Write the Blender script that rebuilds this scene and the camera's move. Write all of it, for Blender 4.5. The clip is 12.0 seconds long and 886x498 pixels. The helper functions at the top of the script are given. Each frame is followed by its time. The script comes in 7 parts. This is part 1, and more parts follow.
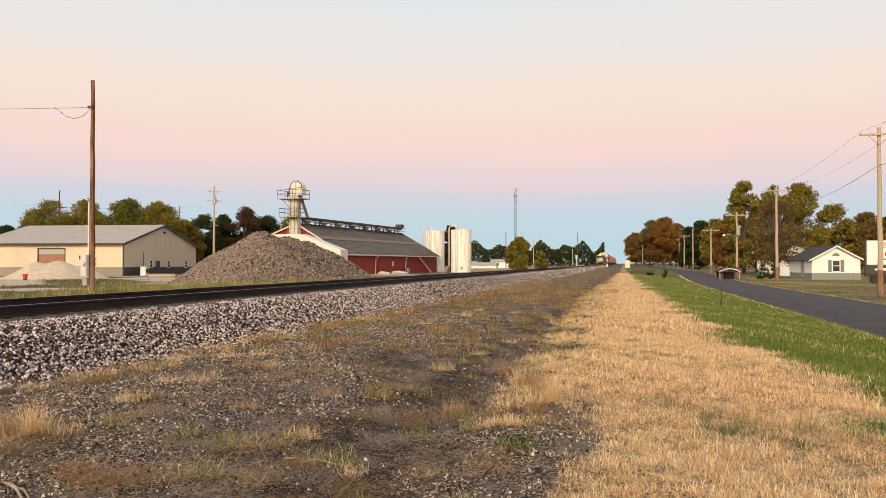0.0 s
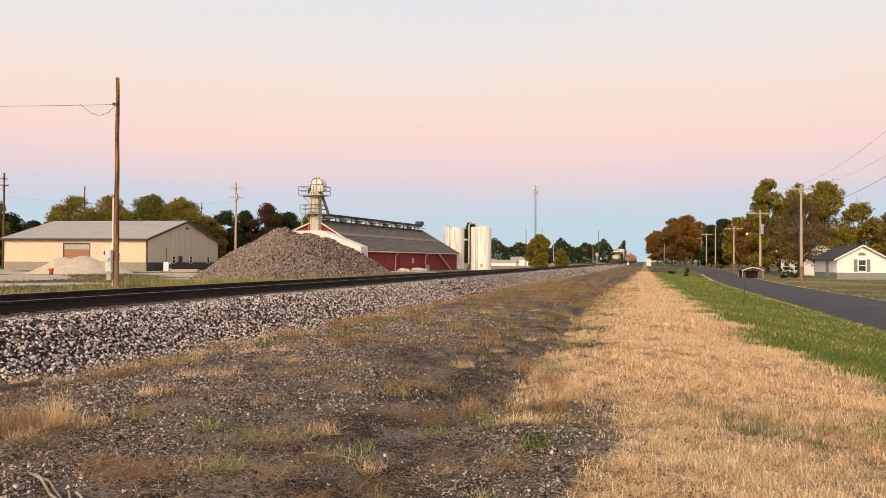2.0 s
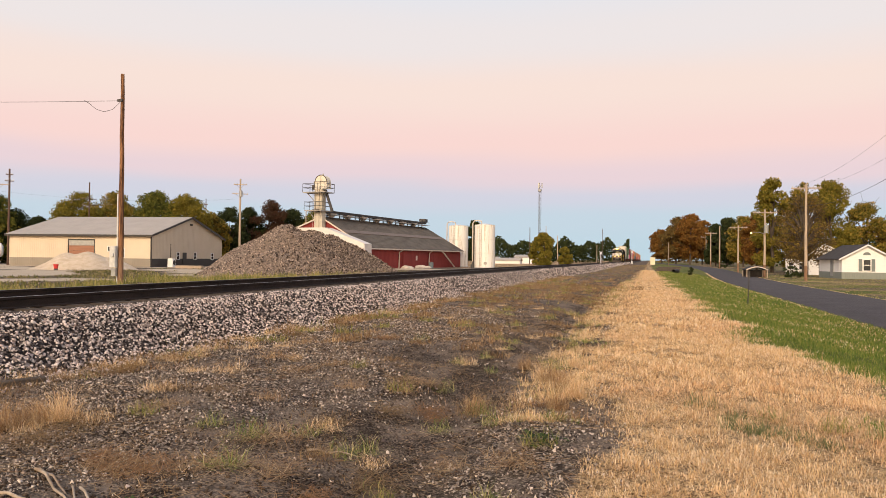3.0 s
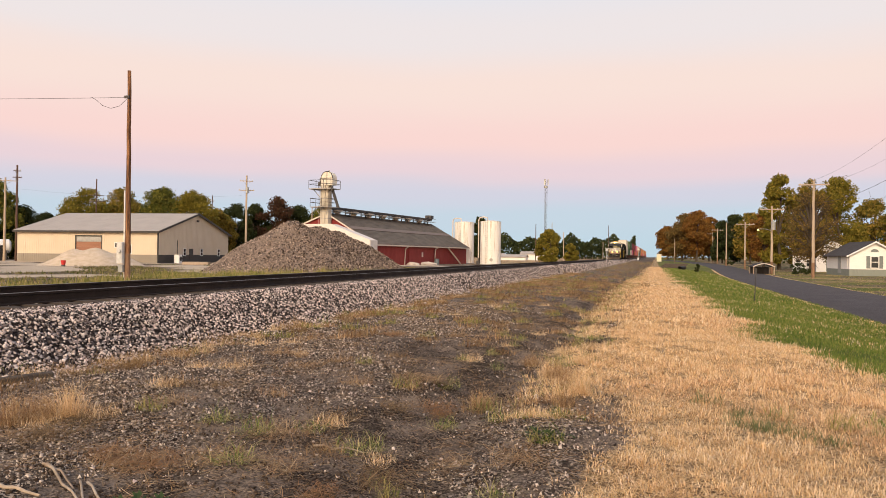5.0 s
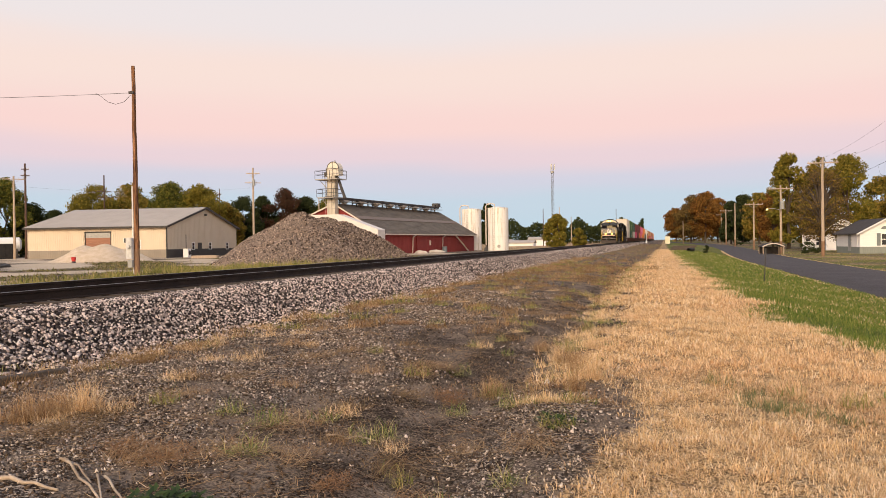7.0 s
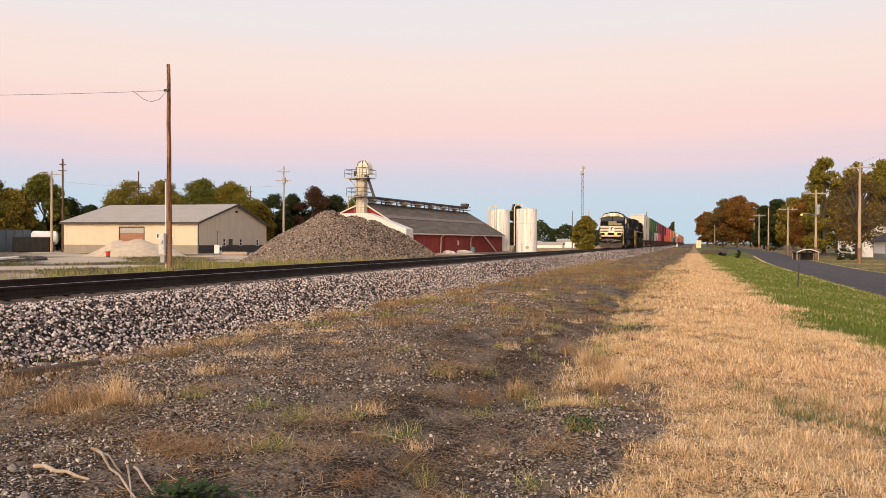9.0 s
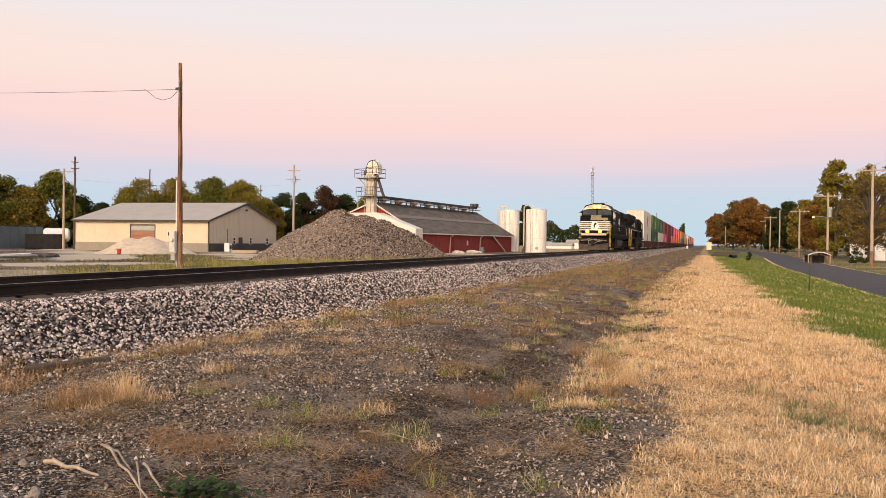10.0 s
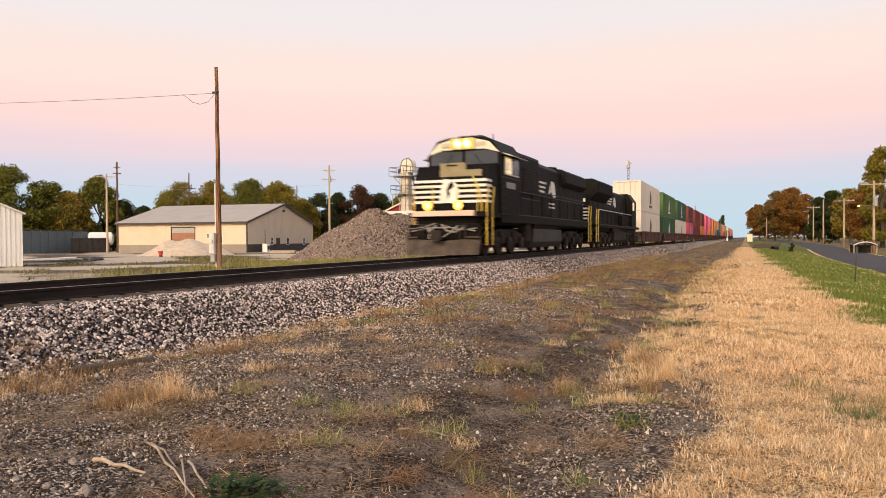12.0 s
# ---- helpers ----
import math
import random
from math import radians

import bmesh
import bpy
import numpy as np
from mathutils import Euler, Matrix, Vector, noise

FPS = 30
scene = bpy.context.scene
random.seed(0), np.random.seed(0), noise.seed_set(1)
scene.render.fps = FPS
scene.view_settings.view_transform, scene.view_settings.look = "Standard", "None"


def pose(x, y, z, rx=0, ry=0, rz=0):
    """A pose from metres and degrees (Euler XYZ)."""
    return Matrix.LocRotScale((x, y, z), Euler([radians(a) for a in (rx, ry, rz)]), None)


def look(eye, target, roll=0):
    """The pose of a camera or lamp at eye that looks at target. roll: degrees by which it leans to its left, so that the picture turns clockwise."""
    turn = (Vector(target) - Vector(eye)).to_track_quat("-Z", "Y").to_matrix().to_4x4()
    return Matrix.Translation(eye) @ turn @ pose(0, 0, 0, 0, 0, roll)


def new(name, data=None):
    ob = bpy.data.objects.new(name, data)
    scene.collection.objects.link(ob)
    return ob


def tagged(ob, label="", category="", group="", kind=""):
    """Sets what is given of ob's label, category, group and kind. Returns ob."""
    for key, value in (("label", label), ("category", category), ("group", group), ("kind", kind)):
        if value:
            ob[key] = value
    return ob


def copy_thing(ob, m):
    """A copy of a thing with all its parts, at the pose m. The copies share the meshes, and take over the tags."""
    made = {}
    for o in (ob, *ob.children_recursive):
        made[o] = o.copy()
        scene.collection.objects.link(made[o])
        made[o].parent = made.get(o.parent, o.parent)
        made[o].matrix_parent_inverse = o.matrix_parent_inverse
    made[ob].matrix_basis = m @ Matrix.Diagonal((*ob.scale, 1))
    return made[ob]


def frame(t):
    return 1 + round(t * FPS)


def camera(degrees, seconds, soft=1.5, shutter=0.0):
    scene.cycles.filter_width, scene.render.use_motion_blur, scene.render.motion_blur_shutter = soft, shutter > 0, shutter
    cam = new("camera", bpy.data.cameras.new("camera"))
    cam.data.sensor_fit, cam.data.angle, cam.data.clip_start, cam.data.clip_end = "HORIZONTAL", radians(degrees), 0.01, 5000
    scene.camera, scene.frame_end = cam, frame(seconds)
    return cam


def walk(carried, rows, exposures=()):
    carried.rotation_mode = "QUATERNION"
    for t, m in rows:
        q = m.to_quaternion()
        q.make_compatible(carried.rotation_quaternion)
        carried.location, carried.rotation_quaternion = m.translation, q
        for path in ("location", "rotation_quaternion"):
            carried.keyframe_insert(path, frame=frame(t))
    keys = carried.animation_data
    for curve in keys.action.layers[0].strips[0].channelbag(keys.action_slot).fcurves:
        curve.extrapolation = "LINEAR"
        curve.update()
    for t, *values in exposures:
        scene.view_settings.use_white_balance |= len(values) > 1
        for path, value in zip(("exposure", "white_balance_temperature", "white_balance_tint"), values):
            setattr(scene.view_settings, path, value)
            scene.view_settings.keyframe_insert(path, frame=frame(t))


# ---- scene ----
# The track runs along +y; x is to the right of it; z = 0 is the road.
EYE = 2.05
RAIL = 1.36          # top of the rails
TRACK = -10.5        # the track's middle line
cam = camera(62.73, 12.0, soft=0.8, shutter=0.5)
TURNS = [
    (0.0, 14.0, 1.14, 0.0), (0.5, 14.54, 1.05, 0.05), (1.0, 15.0, 0.97, 0.02), (1.5, 15.36, 0.93, -0.14),
    (2.0, 15.56, 0.91, -0.34), (2.5, 15.71, 0.82, -0.54), (3.0, 15.85, 0.72, -0.62), (4.0, 16.08, 0.58, -0.7),
    (5.0, 16.31, 0.44, -0.68), (5.5, 16.45, 0.29, -0.47), (6.0, 16.46, 0.17, -0.16), (6.5, 16.65, -0.3, 0.33),
    (7.0, 16.92, -0.53, 0.72), (8.0, 18.05, -0.55, 0.35), (9.0, 19.13, -0.51, -0.21), (9.5, 19.47, -0.49, -0.54),
    (10.0, 19.86, -0.52, -0.64), (10.5, 20.5, -0.49, -0.51), (11.0, 21.24, -0.5, -0.19), (11.5, 21.96, -0.57, 0.15),
    (12.0, 22.64, -0.76, 0.42),
]
walk(cam, [(t, pose(0, 0, EYE, 90 + pitch, roll, yaw)) for t, yaw, pitch, roll in TURNS],
     exposures=[(0.0, -0.02, 6500, 3), (2.5, -0.02, 6500, 8), (8.0, -0.02, 6500, 10), (12.0, 0.06, 6500, 10)])


# ---- twilight: the sky opposite the sunken sun, and its warm glow behind the camera ----
def make_world():
    world = bpy.data.worlds.new("twilight")
    scene.world = world
    world.use_nodes = True
    nt = world.node_tree
    nt.nodes.clear()
    out, bg = nt.nodes.new("ShaderNodeOutputWorld"), nt.nodes.new("ShaderNodeBackground")
    co, sep = nt.nodes.new("ShaderNodeTexCoord"), nt.nodes.new("ShaderNodeSeparateXYZ")
    nt.links.new(co.outputs["Generated"], sep.inputs[0])
    ramp = nt.nodes.new("ShaderNodeValToRGB")
    ramp.color_ramp.interpolation = "EASE"
    stops = [(0.0, (0.54, 0.69, 0.78)), (0.055, (0.58, 0.69, 0.785)), (0.085, (0.67, 0.67, 0.77)), (0.115, (0.84, 0.67, 0.71)),
             (0.155, (0.97, 0.70, 0.66)), (0.22, (0.96, 0.77, 0.70)), (0.29, (0.87, 0.80, 0.80)), (0.37, (0.78, 0.80, 0.87)),
             (0.7, (0.50, 0.58, 0.78)), (1.0, (0.36, 0.46, 0.70))]
    el = ramp.color_ramp.elements
    while len(el) < len(stops):
        el.new(0.5)
    for e, (p, c) in zip(el, stops):
        e.position, e.color = p, (*c, 1)
    wob = nt.nodes.new("ShaderNodeTexNoise")
    wob.inputs["Scale"].default_value = 2.2
    squash = nt.nodes.new("ShaderNodeVectorMath")
    squash.operation = "MULTIPLY"
    squash.inputs[1].default_value = (1, 1, 7)
    nt.links.new(co.outputs["Generated"], squash.inputs[0])
    nt.links.new(squash.outputs[0], wob.inputs["Vector"])
    add = nt.nodes.new("ShaderNodeMath")
    add.operation = "MULTIPLY_ADD"
    add.inputs[1].default_value = 0.035
    sub = nt.nodes.new("ShaderNodeMath")
    sub.operation = "SUBTRACT"
    sub.inputs[1].default_value = 0.0175
    nt.links.new(wob.outputs["Fac"], add.inputs[0])
    nt.links.new(sep.outputs["Z"], add.inputs[2])
    nt.links.new(add.outputs[0], sub.inputs[0])
    nt.links.new(sub.outputs[0], ramp.inputs[0])
    # the bright west, behind the camera
    west, high = nt.nodes.new("ShaderNodeMapRange"), nt.nodes.new("ShaderNodeMapRange")
    nt.links.new(sep.outputs["Y"], west.inputs["Value"])
    west.interpolation_type = high.interpolation_type = "SMOOTHSTEP"
    west.inputs["From Min"].default_value, west.inputs["From Max"].default_value = 0.0, -1.0
    nt.links.new(sep.outputs["Z"], high.inputs["Value"])
    high.inputs["From Min"].default_value, high.inputs["From Max"].default_value = 0.75, 0.0
    both = nt.nodes.new("ShaderNodeMath")
    both.operation = "MULTIPLY"
    nt.links.new(west.outputs[0], both.inputs[0])
    nt.links.new(high.outputs[0], both.inputs[1])
    mix = nt.nodes.new("ShaderNodeMix")
    mix.data_type = "RGBA"
    nt.links.new(both.outputs[0], mix.inputs["Factor"])
    nt.links.new(ramp.outputs[0], mix.inputs["A"])
    mix.inputs["B"].default_value = (2.6, 1.75, 1.05, 1)
    nt.links.new(mix.outputs["Result"], bg.inputs["Color"])
    bg.inputs["Strength"].default_value = 1.0
    nt.links.new(bg.outputs[0], out.inputs[0])


make_world()
sun = new("sun", bpy.data.lights.new("sun", "SUN"))
sun.data.energy, sun.data.angle, sun.data.color = 3.3, radians(22), (1.0, 0.80, 0.58)
sun.matrix_world = look((0, 0, 0), (0.08, 1.0, -0.52))


# ---- materials ----
def mat(name, c1, c2=None, scale=3.0, rough=0.8, metal=0.0, bump=0.0, fine=40.0, island=0.0, emit=None, stretch=(1, 1, 1), lo=0.35, hi=0.65, spec=0.3):
    m = bpy.data.materials.new(name)
    m.use_nodes = True
    nt = m.node_tree
    b = nt.nodes["Principled BSDF"]
    b.inputs["Roughness"].default_value, b.inputs["Metallic"].default_value = rough, metal
    b.inputs["Specular IOR Level"].default_value = spec
    c2 = c2 or tuple(x * 0.8 for x in c1)
    co, mp = nt.nodes.new("ShaderNodeTexCoord"), nt.nodes.new("ShaderNodeMapping")
    mp.inputs["Scale"].default_value = stretch
    nt.links.new(co.outputs["Object"], mp.inputs["Vector"])
    n1, n2 = nt.nodes.new("ShaderNodeTexNoise"), nt.nodes.new("ShaderNodeTexNoise")
    n1.inputs["Scale"].default_value, n1.inputs["Detail"].default_value = scale, 5
    n2.inputs["Scale"].default_value, n2.inputs["Detail"].default_value = fine, 3
    for n in (n1, n2):
        nt.links.new(mp.outputs[0], n.inputs["Vector"])
    half = nt.nodes.new("ShaderNodeMix")
    half.inputs["Factor"].default_value = 0.35
    nt.links.new(n1.outputs["Fac"], half.inputs["A"])
    nt.links.new(n2.outputs["Fac"], half.inputs["B"])
    value = half.outputs["Result"]
    if island:
        geo, m2 = nt.nodes.new("ShaderNodeNewGeometry"), nt.nodes.new("ShaderNodeMix")
        m2.inputs["Factor"].default_value = island
        nt.links.new(value, m2.inputs["A"])
        nt.links.new(geo.outputs["Random Per Island"], m2.inputs["B"])
        value = m2.outputs["Result"]
    ramp = nt.nodes.new("ShaderNodeValToRGB")
    ramp.color_ramp.elements[0].position, ramp.color_ramp.elements[1].position = lo, hi
    ramp.color_ramp.elements[0].color, ramp.color_ramp.elements[1].color = (*c1, 1), (*c2, 1)
    nt.links.new(value, ramp.inputs[0])
    nt.links.new(ramp.outputs[0], b.inputs["Base Color"])
    if bump:
        bp = nt.nodes.new("ShaderNodeBump")
        bp.inputs["Strength"].default_value, bp.inputs["Distance"].default_value = min(bump, 1), 0.02
        nt.links.new(n2.outputs["Fac"], bp.inputs["Height"])
        nt.links.new(bp.outputs[0], b.inputs["Normal"])
    if emit:
        b.inputs["Emission Color"].default_value = (*emit[:3], 1)
        b.inputs["Emission Strength"].default_value = emit[3]
    return m


def palette(name, colours, rough=0.85, translucent=0.0, bump=0.0, fine=60.0, wash=0.15):
    """A material that gives each loose piece of a mesh one of several colours."""
    m = bpy.data.materials.new(name)
    m.use_nodes = True
    nt = m.node_tree
    b = nt.nodes["Principled BSDF"]
    b.inputs["Roughness"].default_value = rough
    b.inputs["Specular IOR Level"].default_value = 0.15
    geo, ramp = nt.nodes.new("ShaderNodeNewGeometry"), nt.nodes.new("ShaderNodeValToRGB")
    ramp.color_ramp.interpolation = "LINEAR"
    el = ramp.color_ramp.elements
    while len(el) < len(colours):
        el.new(0.5)
    for i, (e, c) in enumerate(zip(el, colours)):
        e.position, e.color = i / (len(colours) - 1), (*c, 1)
    nt.links.new(geo.outputs["Random Per Island"], ramp.inputs[0])
    co, n = nt.nodes.new("ShaderNodeTexCoord"), nt.nodes.new("ShaderNodeTexNoise")
    n.inputs["Scale"].default_value, n.inputs["Detail"].default_value = fine, 3
    nt.links.new(co.outputs["Object"], n.inputs["Vector"])
    hs, mr = nt.nodes.new("ShaderNodeHueSaturation"), nt.nodes.new("ShaderNodeMapRange")
    mr.inputs["To Min"].default_value, mr.inputs["To Max"].default_value = 1 - wash * 2, 1 + wash * 2
    nt.links.new(n.outputs["Fac"], mr.inputs["Value"])
    nt.links.new(mr.outputs[0], hs.inputs["Value"])
    nt.links.new(ramp.outputs[0], hs.inputs["Color"])
    nt.links.new(hs.outputs[0], b.inputs["Base Color"])
    if bump:
        bp = nt.nodes.new("ShaderNodeBump")
        bp.inputs["Strength"].default_value, bp.inputs["Distance"].default_value = bump, 0.01
        nt.links.new(n.outputs["Fac"], bp.inputs["Height"])
        nt.links.new(bp.outputs[0], b.inputs["Normal"])
    if translucent:
        t, mx = nt.nodes.new("ShaderNodeBsdfTranslucent"), nt.nodes.new("ShaderNodeMixShader")
        nt.links.new(hs.outputs[0], t.inputs["Color"])
        mx.inputs[0].default_value = translucent
        nt.links.new(b.outputs[0], mx.inputs[1])
        nt.links.new(t.outputs[0], mx.inputs[2])
        nt.links.new(mx.outputs[0], nt.nodes["Material Output"].inputs[0])
    return m


# ---- building blocks ----
class Shape:
    """Vertices and faces of one mesh."""

    def __init__(self):
        self.v, self.f = [], []

    def add(self, verts, faces):
        k = len(self.v)
        self.v += [tuple(p) for p in verts]
        self.f += [tuple(i + k for i in q) for q in faces]
        return self

    def box(self, x0, x1, y0, y1, z0, z1, c=0.0):
        """A box from corner to corner; c: the width of its chamfered upright and top edges."""
        if c <= 0:
            return self.add([(x0, y0, z0), (x1, y0, z0), (x1, y1, z0), (x0, y1, z0), (x0, y0, z1), (x1, y0, z1), (x1, y1, z1), (x0, y1, z1)],
                            [(3, 2, 1, 0), (4, 5, 6, 7), (0, 1, 5, 4), (1, 2, 6, 5), (2, 3, 7, 6), (3, 0, 4, 7)])
        ring = lambda d: [(x0 + c + d, y0 + d), (x1 - c - d, y0 + d), (x1 - d, y0 + c + d), (x1 - d, y1 - c - d), (x1 - c - d, y1 - d), (x0 + c + d, y1 - d), (x0 + d, y1 - c - d), (x0 + d, y0 + c + d)]
        v = [(*p, z0) for p in ring(0)] + [(*p, z1 - c) for p in ring(0)] + [(*p, z1) for p in ring(c * 0.7)]
        f = [tuple(range(7, -1, -1)), tuple(range(16, 24))]
        for k in (0, 8):
            f += [(k + i, k + (i + 1) % 8, k + 8 + (i + 1) % 8, k + 8 + i) for i in range(8)]
        return self.add(v, f)

    def tube(self, p, q, r0, r1=None, n=10, caps=True):
        """A round, tapered bar from p to q."""
        p, q = Vector(p), Vector(q)
        r1 = r0 if r1 is None else r1
        a = (q - p).normalized()
        u = a.orthogonal().normalized()
        w = a.cross(u)
        ring = [u * math.cos(2 * math.pi * i / n) + w * math.sin(2 * math.pi * i / n) for i in range(n)]
        v = [p + r0 * d for d in ring] + [q + r1 * d for d in ring]
        f = [(i, (i + 1) % n, n + (i + 1) % n, n + i) for i in range(n)]
        if caps:
            f += [tuple(range(n - 1, -1, -1)), tuple(range(n, 2 * n))]
        return self.add(v, f)

    def path(self, pts, r, n=6, taper=0.0):
        """One bent, closed tube through the points."""
        pts = [Vector(p) for p in pts]
        v, f, u = [], [], None
        for i, p in enumerate(pts):
            d = (pts[min(i + 1, len(pts) - 1)] - pts[max(i - 1, 0)])
            d = d.normalized() if d.length > 1e-6 else Vector((0, 0, 1))
            u = d.orthogonal() if u is None or (u - d * u.dot(d)).length < 0.05 else u - d * u.dot(d)
            u.normalize()
            w, k = d.cross(u), r * (1 - taper * i / (len(pts) - 1))
            v += [p + k * (u * math.cos(2 * math.pi * j / n) + w * math.sin(2 * math.pi * j / n)) for j in range(n)]
        for i in range(len(pts) - 1):
            f += [(i * n + j, i * n + (j + 1) % n, (i + 1) * n + (j + 1) % n, (i + 1) * n + j) for j in range(n)]
        return self.add(v, f + [tuple(range(n - 1, -1, -1)), tuple(range(len(v) - n, len(v)))])

    def prism(self, outline, axis, a, b):
        """An outline in the two other axes (in the order x, y, z), pushed from a to b along the axis."""
        put = {"x": lambda s, p: (s, p[0], p[1]), "y": lambda s, p: (p[0], s, p[1]), "z": lambda s, p: (p[0], p[1], s)}[axis]
        n = len(outline)
        return self.add([put(a, p) for p in outline] + [put(b, p) for p in outline],
                        [tuple(range(n)), tuple(range(2 * n - 1, n - 1, -1))] + [(i, n + i, n + (i + 1) % n, (i + 1) % n) for i in range(n)])

    def dome(self, x, y, z, r, h, n=16, rings=5):
        v, f = [], []
        for k in range(rings):
            a = math.pi / 2 * k / rings
            v += [(x + r * math.cos(a) * math.cos(2 * math.pi * i / n), y + r * math.cos(a) * math.sin(2 * math.pi * i / n), z + h * math.sin(a)) for i in range(n)]
        v.append((x, y, z + h))
        for k in range(rings - 1):
            f += [(k * n + i, k * n + (i + 1) % n, (k + 1) * n + (i + 1) % n, (k + 1) * n + i) for i in range(n)]
        f += [((rings - 1) * n + i, (rings - 1) * n + (i + 1) % n, rings * n) for i in range(n)]
        return self.add(v, f)

    def mesh(self, name, material, smooth=False):
        me = bpy.data.meshes.new(name)
        me.from_pydata(self.v, [], self.f)
        bm = bmesh.new()
        bm.from_mesh(me)
        bmesh.ops.recalc_face_normals(bm, faces=bm.faces)
        bm.to_mesh(me)
        bm.free()
        me.materials.append(material)
        if smooth:
            me.polygons.foreach_set("use_smooth", [True] * len(me.polygons))
            me.set_sharp_from_angle(angle=radians(40))
        return me


def part(name, shape, material, parent, label="", smooth=False):
    ob = new(name, shape.mesh(name, material, smooth))
    ob.parent = parent
    if label:
        tagged(ob, label)
    return ob


def thing(name, m, label, category, group="", kind=""):
    ob = new(name)
    ob.empty_display_size = 0.2
    ob.matrix_world = m
    return tagged(ob, label, category, group, kind)


def solid(name, shape, material, m, label, category="", group="", kind="", smooth=False):
    ob = new(name, shape.mesh(name, material, smooth))
    ob.matrix_world = m
    return tagged(ob, label, category, group, kind)


def raw(name, verts, faces, material, smooth=False):
    """A mesh from numpy arrays of vertices and of equal-sized faces."""
    me = bpy.data.meshes.new(name)
    nf, k = faces.shape
    me.vertices.add(len(verts))
    me.vertices.foreach_set("co", np.ascontiguousarray(verts, dtype=np.float32).ravel())
    me.loops.add(nf * k)
    me.loops.foreach_set("vertex_index", np.ascontiguousarray(faces, dtype=np.int32).ravel())
    me.polygons.add(nf)
    me.polygons.foreach_set("loop_start", np.arange(0, nf * k, k, dtype=np.int32))
    me.update(calc_edges=True)
    me.validate()
    me.materials.append(material)
    if smooth:
        me.polygons.foreach_set("use_smooth", [True] * nf)
    return me


def smooth01(a, b, v):
    t = np.clip((v - a) / (b - a), 0, 1)
    return t * t * (3 - 2 * t)


def ripple(x, y, s, seed=0.0):
    """Cheap smooth unevenness between about -1 and 1."""
    return (np.sin(x * s + 1.3 + seed + 1.7 * np.sin(y * s * 0.6 + seed)) + np.sin(y * s * 1.1 + 0.4 - seed + 1.4 * np.sin(x * s * 0.8 + 2.1)) + np.sin((x + y) * s * 0.73 + seed * 2.3)) / 3


def ground_z(x, y):
    """The height of the land."""
    x, y = np.asarray(x, float), np.asarray(y, float)
    near = np.exp(-((y / 60) ** 2))
    z = np.full(np.broadcast(x, y).shape, 0.45)
    far = smooth01(110, 290, y)
    # down to the road on one side, up again at the crossing
    road = 0.0 + 0.85 * far
    z = z * (1 - smooth01(2.0, 6.3, x)) + road * smooth01(2.0, 6.3, x)
    z = z + far * 0.4 * (1 - smooth01(2.0, 6.3, x)) * smooth01(-9, -6, x)
    z = z + 0.05 * smooth01(12.5, 16, x) * (1 - far)
    # a shallow drain between the gravel and the grass
    z = z - 0.19 * np.exp(-(((x + 1.8 - 0.25 * np.sin(y * 0.5)) / 0.62) ** 2)) * near
    z = z + 0.10 * np.exp(-(((x + 5.0) / 1.6) ** 2)) * near
    # the ballast bank of the track
    toe = -7.3 + 0.22 * ripple(x * 0, y, 0.8)
    z = z + (1.13 - z) * smooth01(toe, -8.85, x) * smooth01(-14.4, -12.5, x)
    z = z - 0.15 * (1 - smooth01(-16.5, -13.5, x))
    z = z + 0.042 * ripple(x, y, 1.9) * near * (1 - smooth01(5.5, 6.5, x)) * (1 - smooth01(toe + 0.3, toe - 0.3, x))
    rough = near * (1 - smooth01(0.2, 1.6, x)) * (1 - smooth01(toe + 0.3, toe - 0.3, x))
    z = z + 0.012 * ripple(x, y, 5.3, 1.7) * near * (1 - smooth01(5.5, 6.5, x)) * (1 - smooth01(toe + 0.3, toe - 0.3, x))
    z = z + (0.026 * ripple(x, y, 4.4, 0.6) + 0.017 * ripple(x, y, 10.5, 2.9)) * rough
    z = z + 0.06 * ripple(x, y, 0.4, 3.0) * (1 - smooth01(-17, -15, x)) * np.exp(-(((y - 60) / 60) ** 2))
    return z


def gz(x, y):
    return float(ground_z(x, y))


def road_mid(y):
    """The road's middle line: straight beside the track, then bending to the crossing."""
    return 9.6 - 7.0 * smooth01(150, 320, y) ** 1.5 + 3.4 * smooth01(60, 170, y) * (1 - smooth01(170, 320, y))
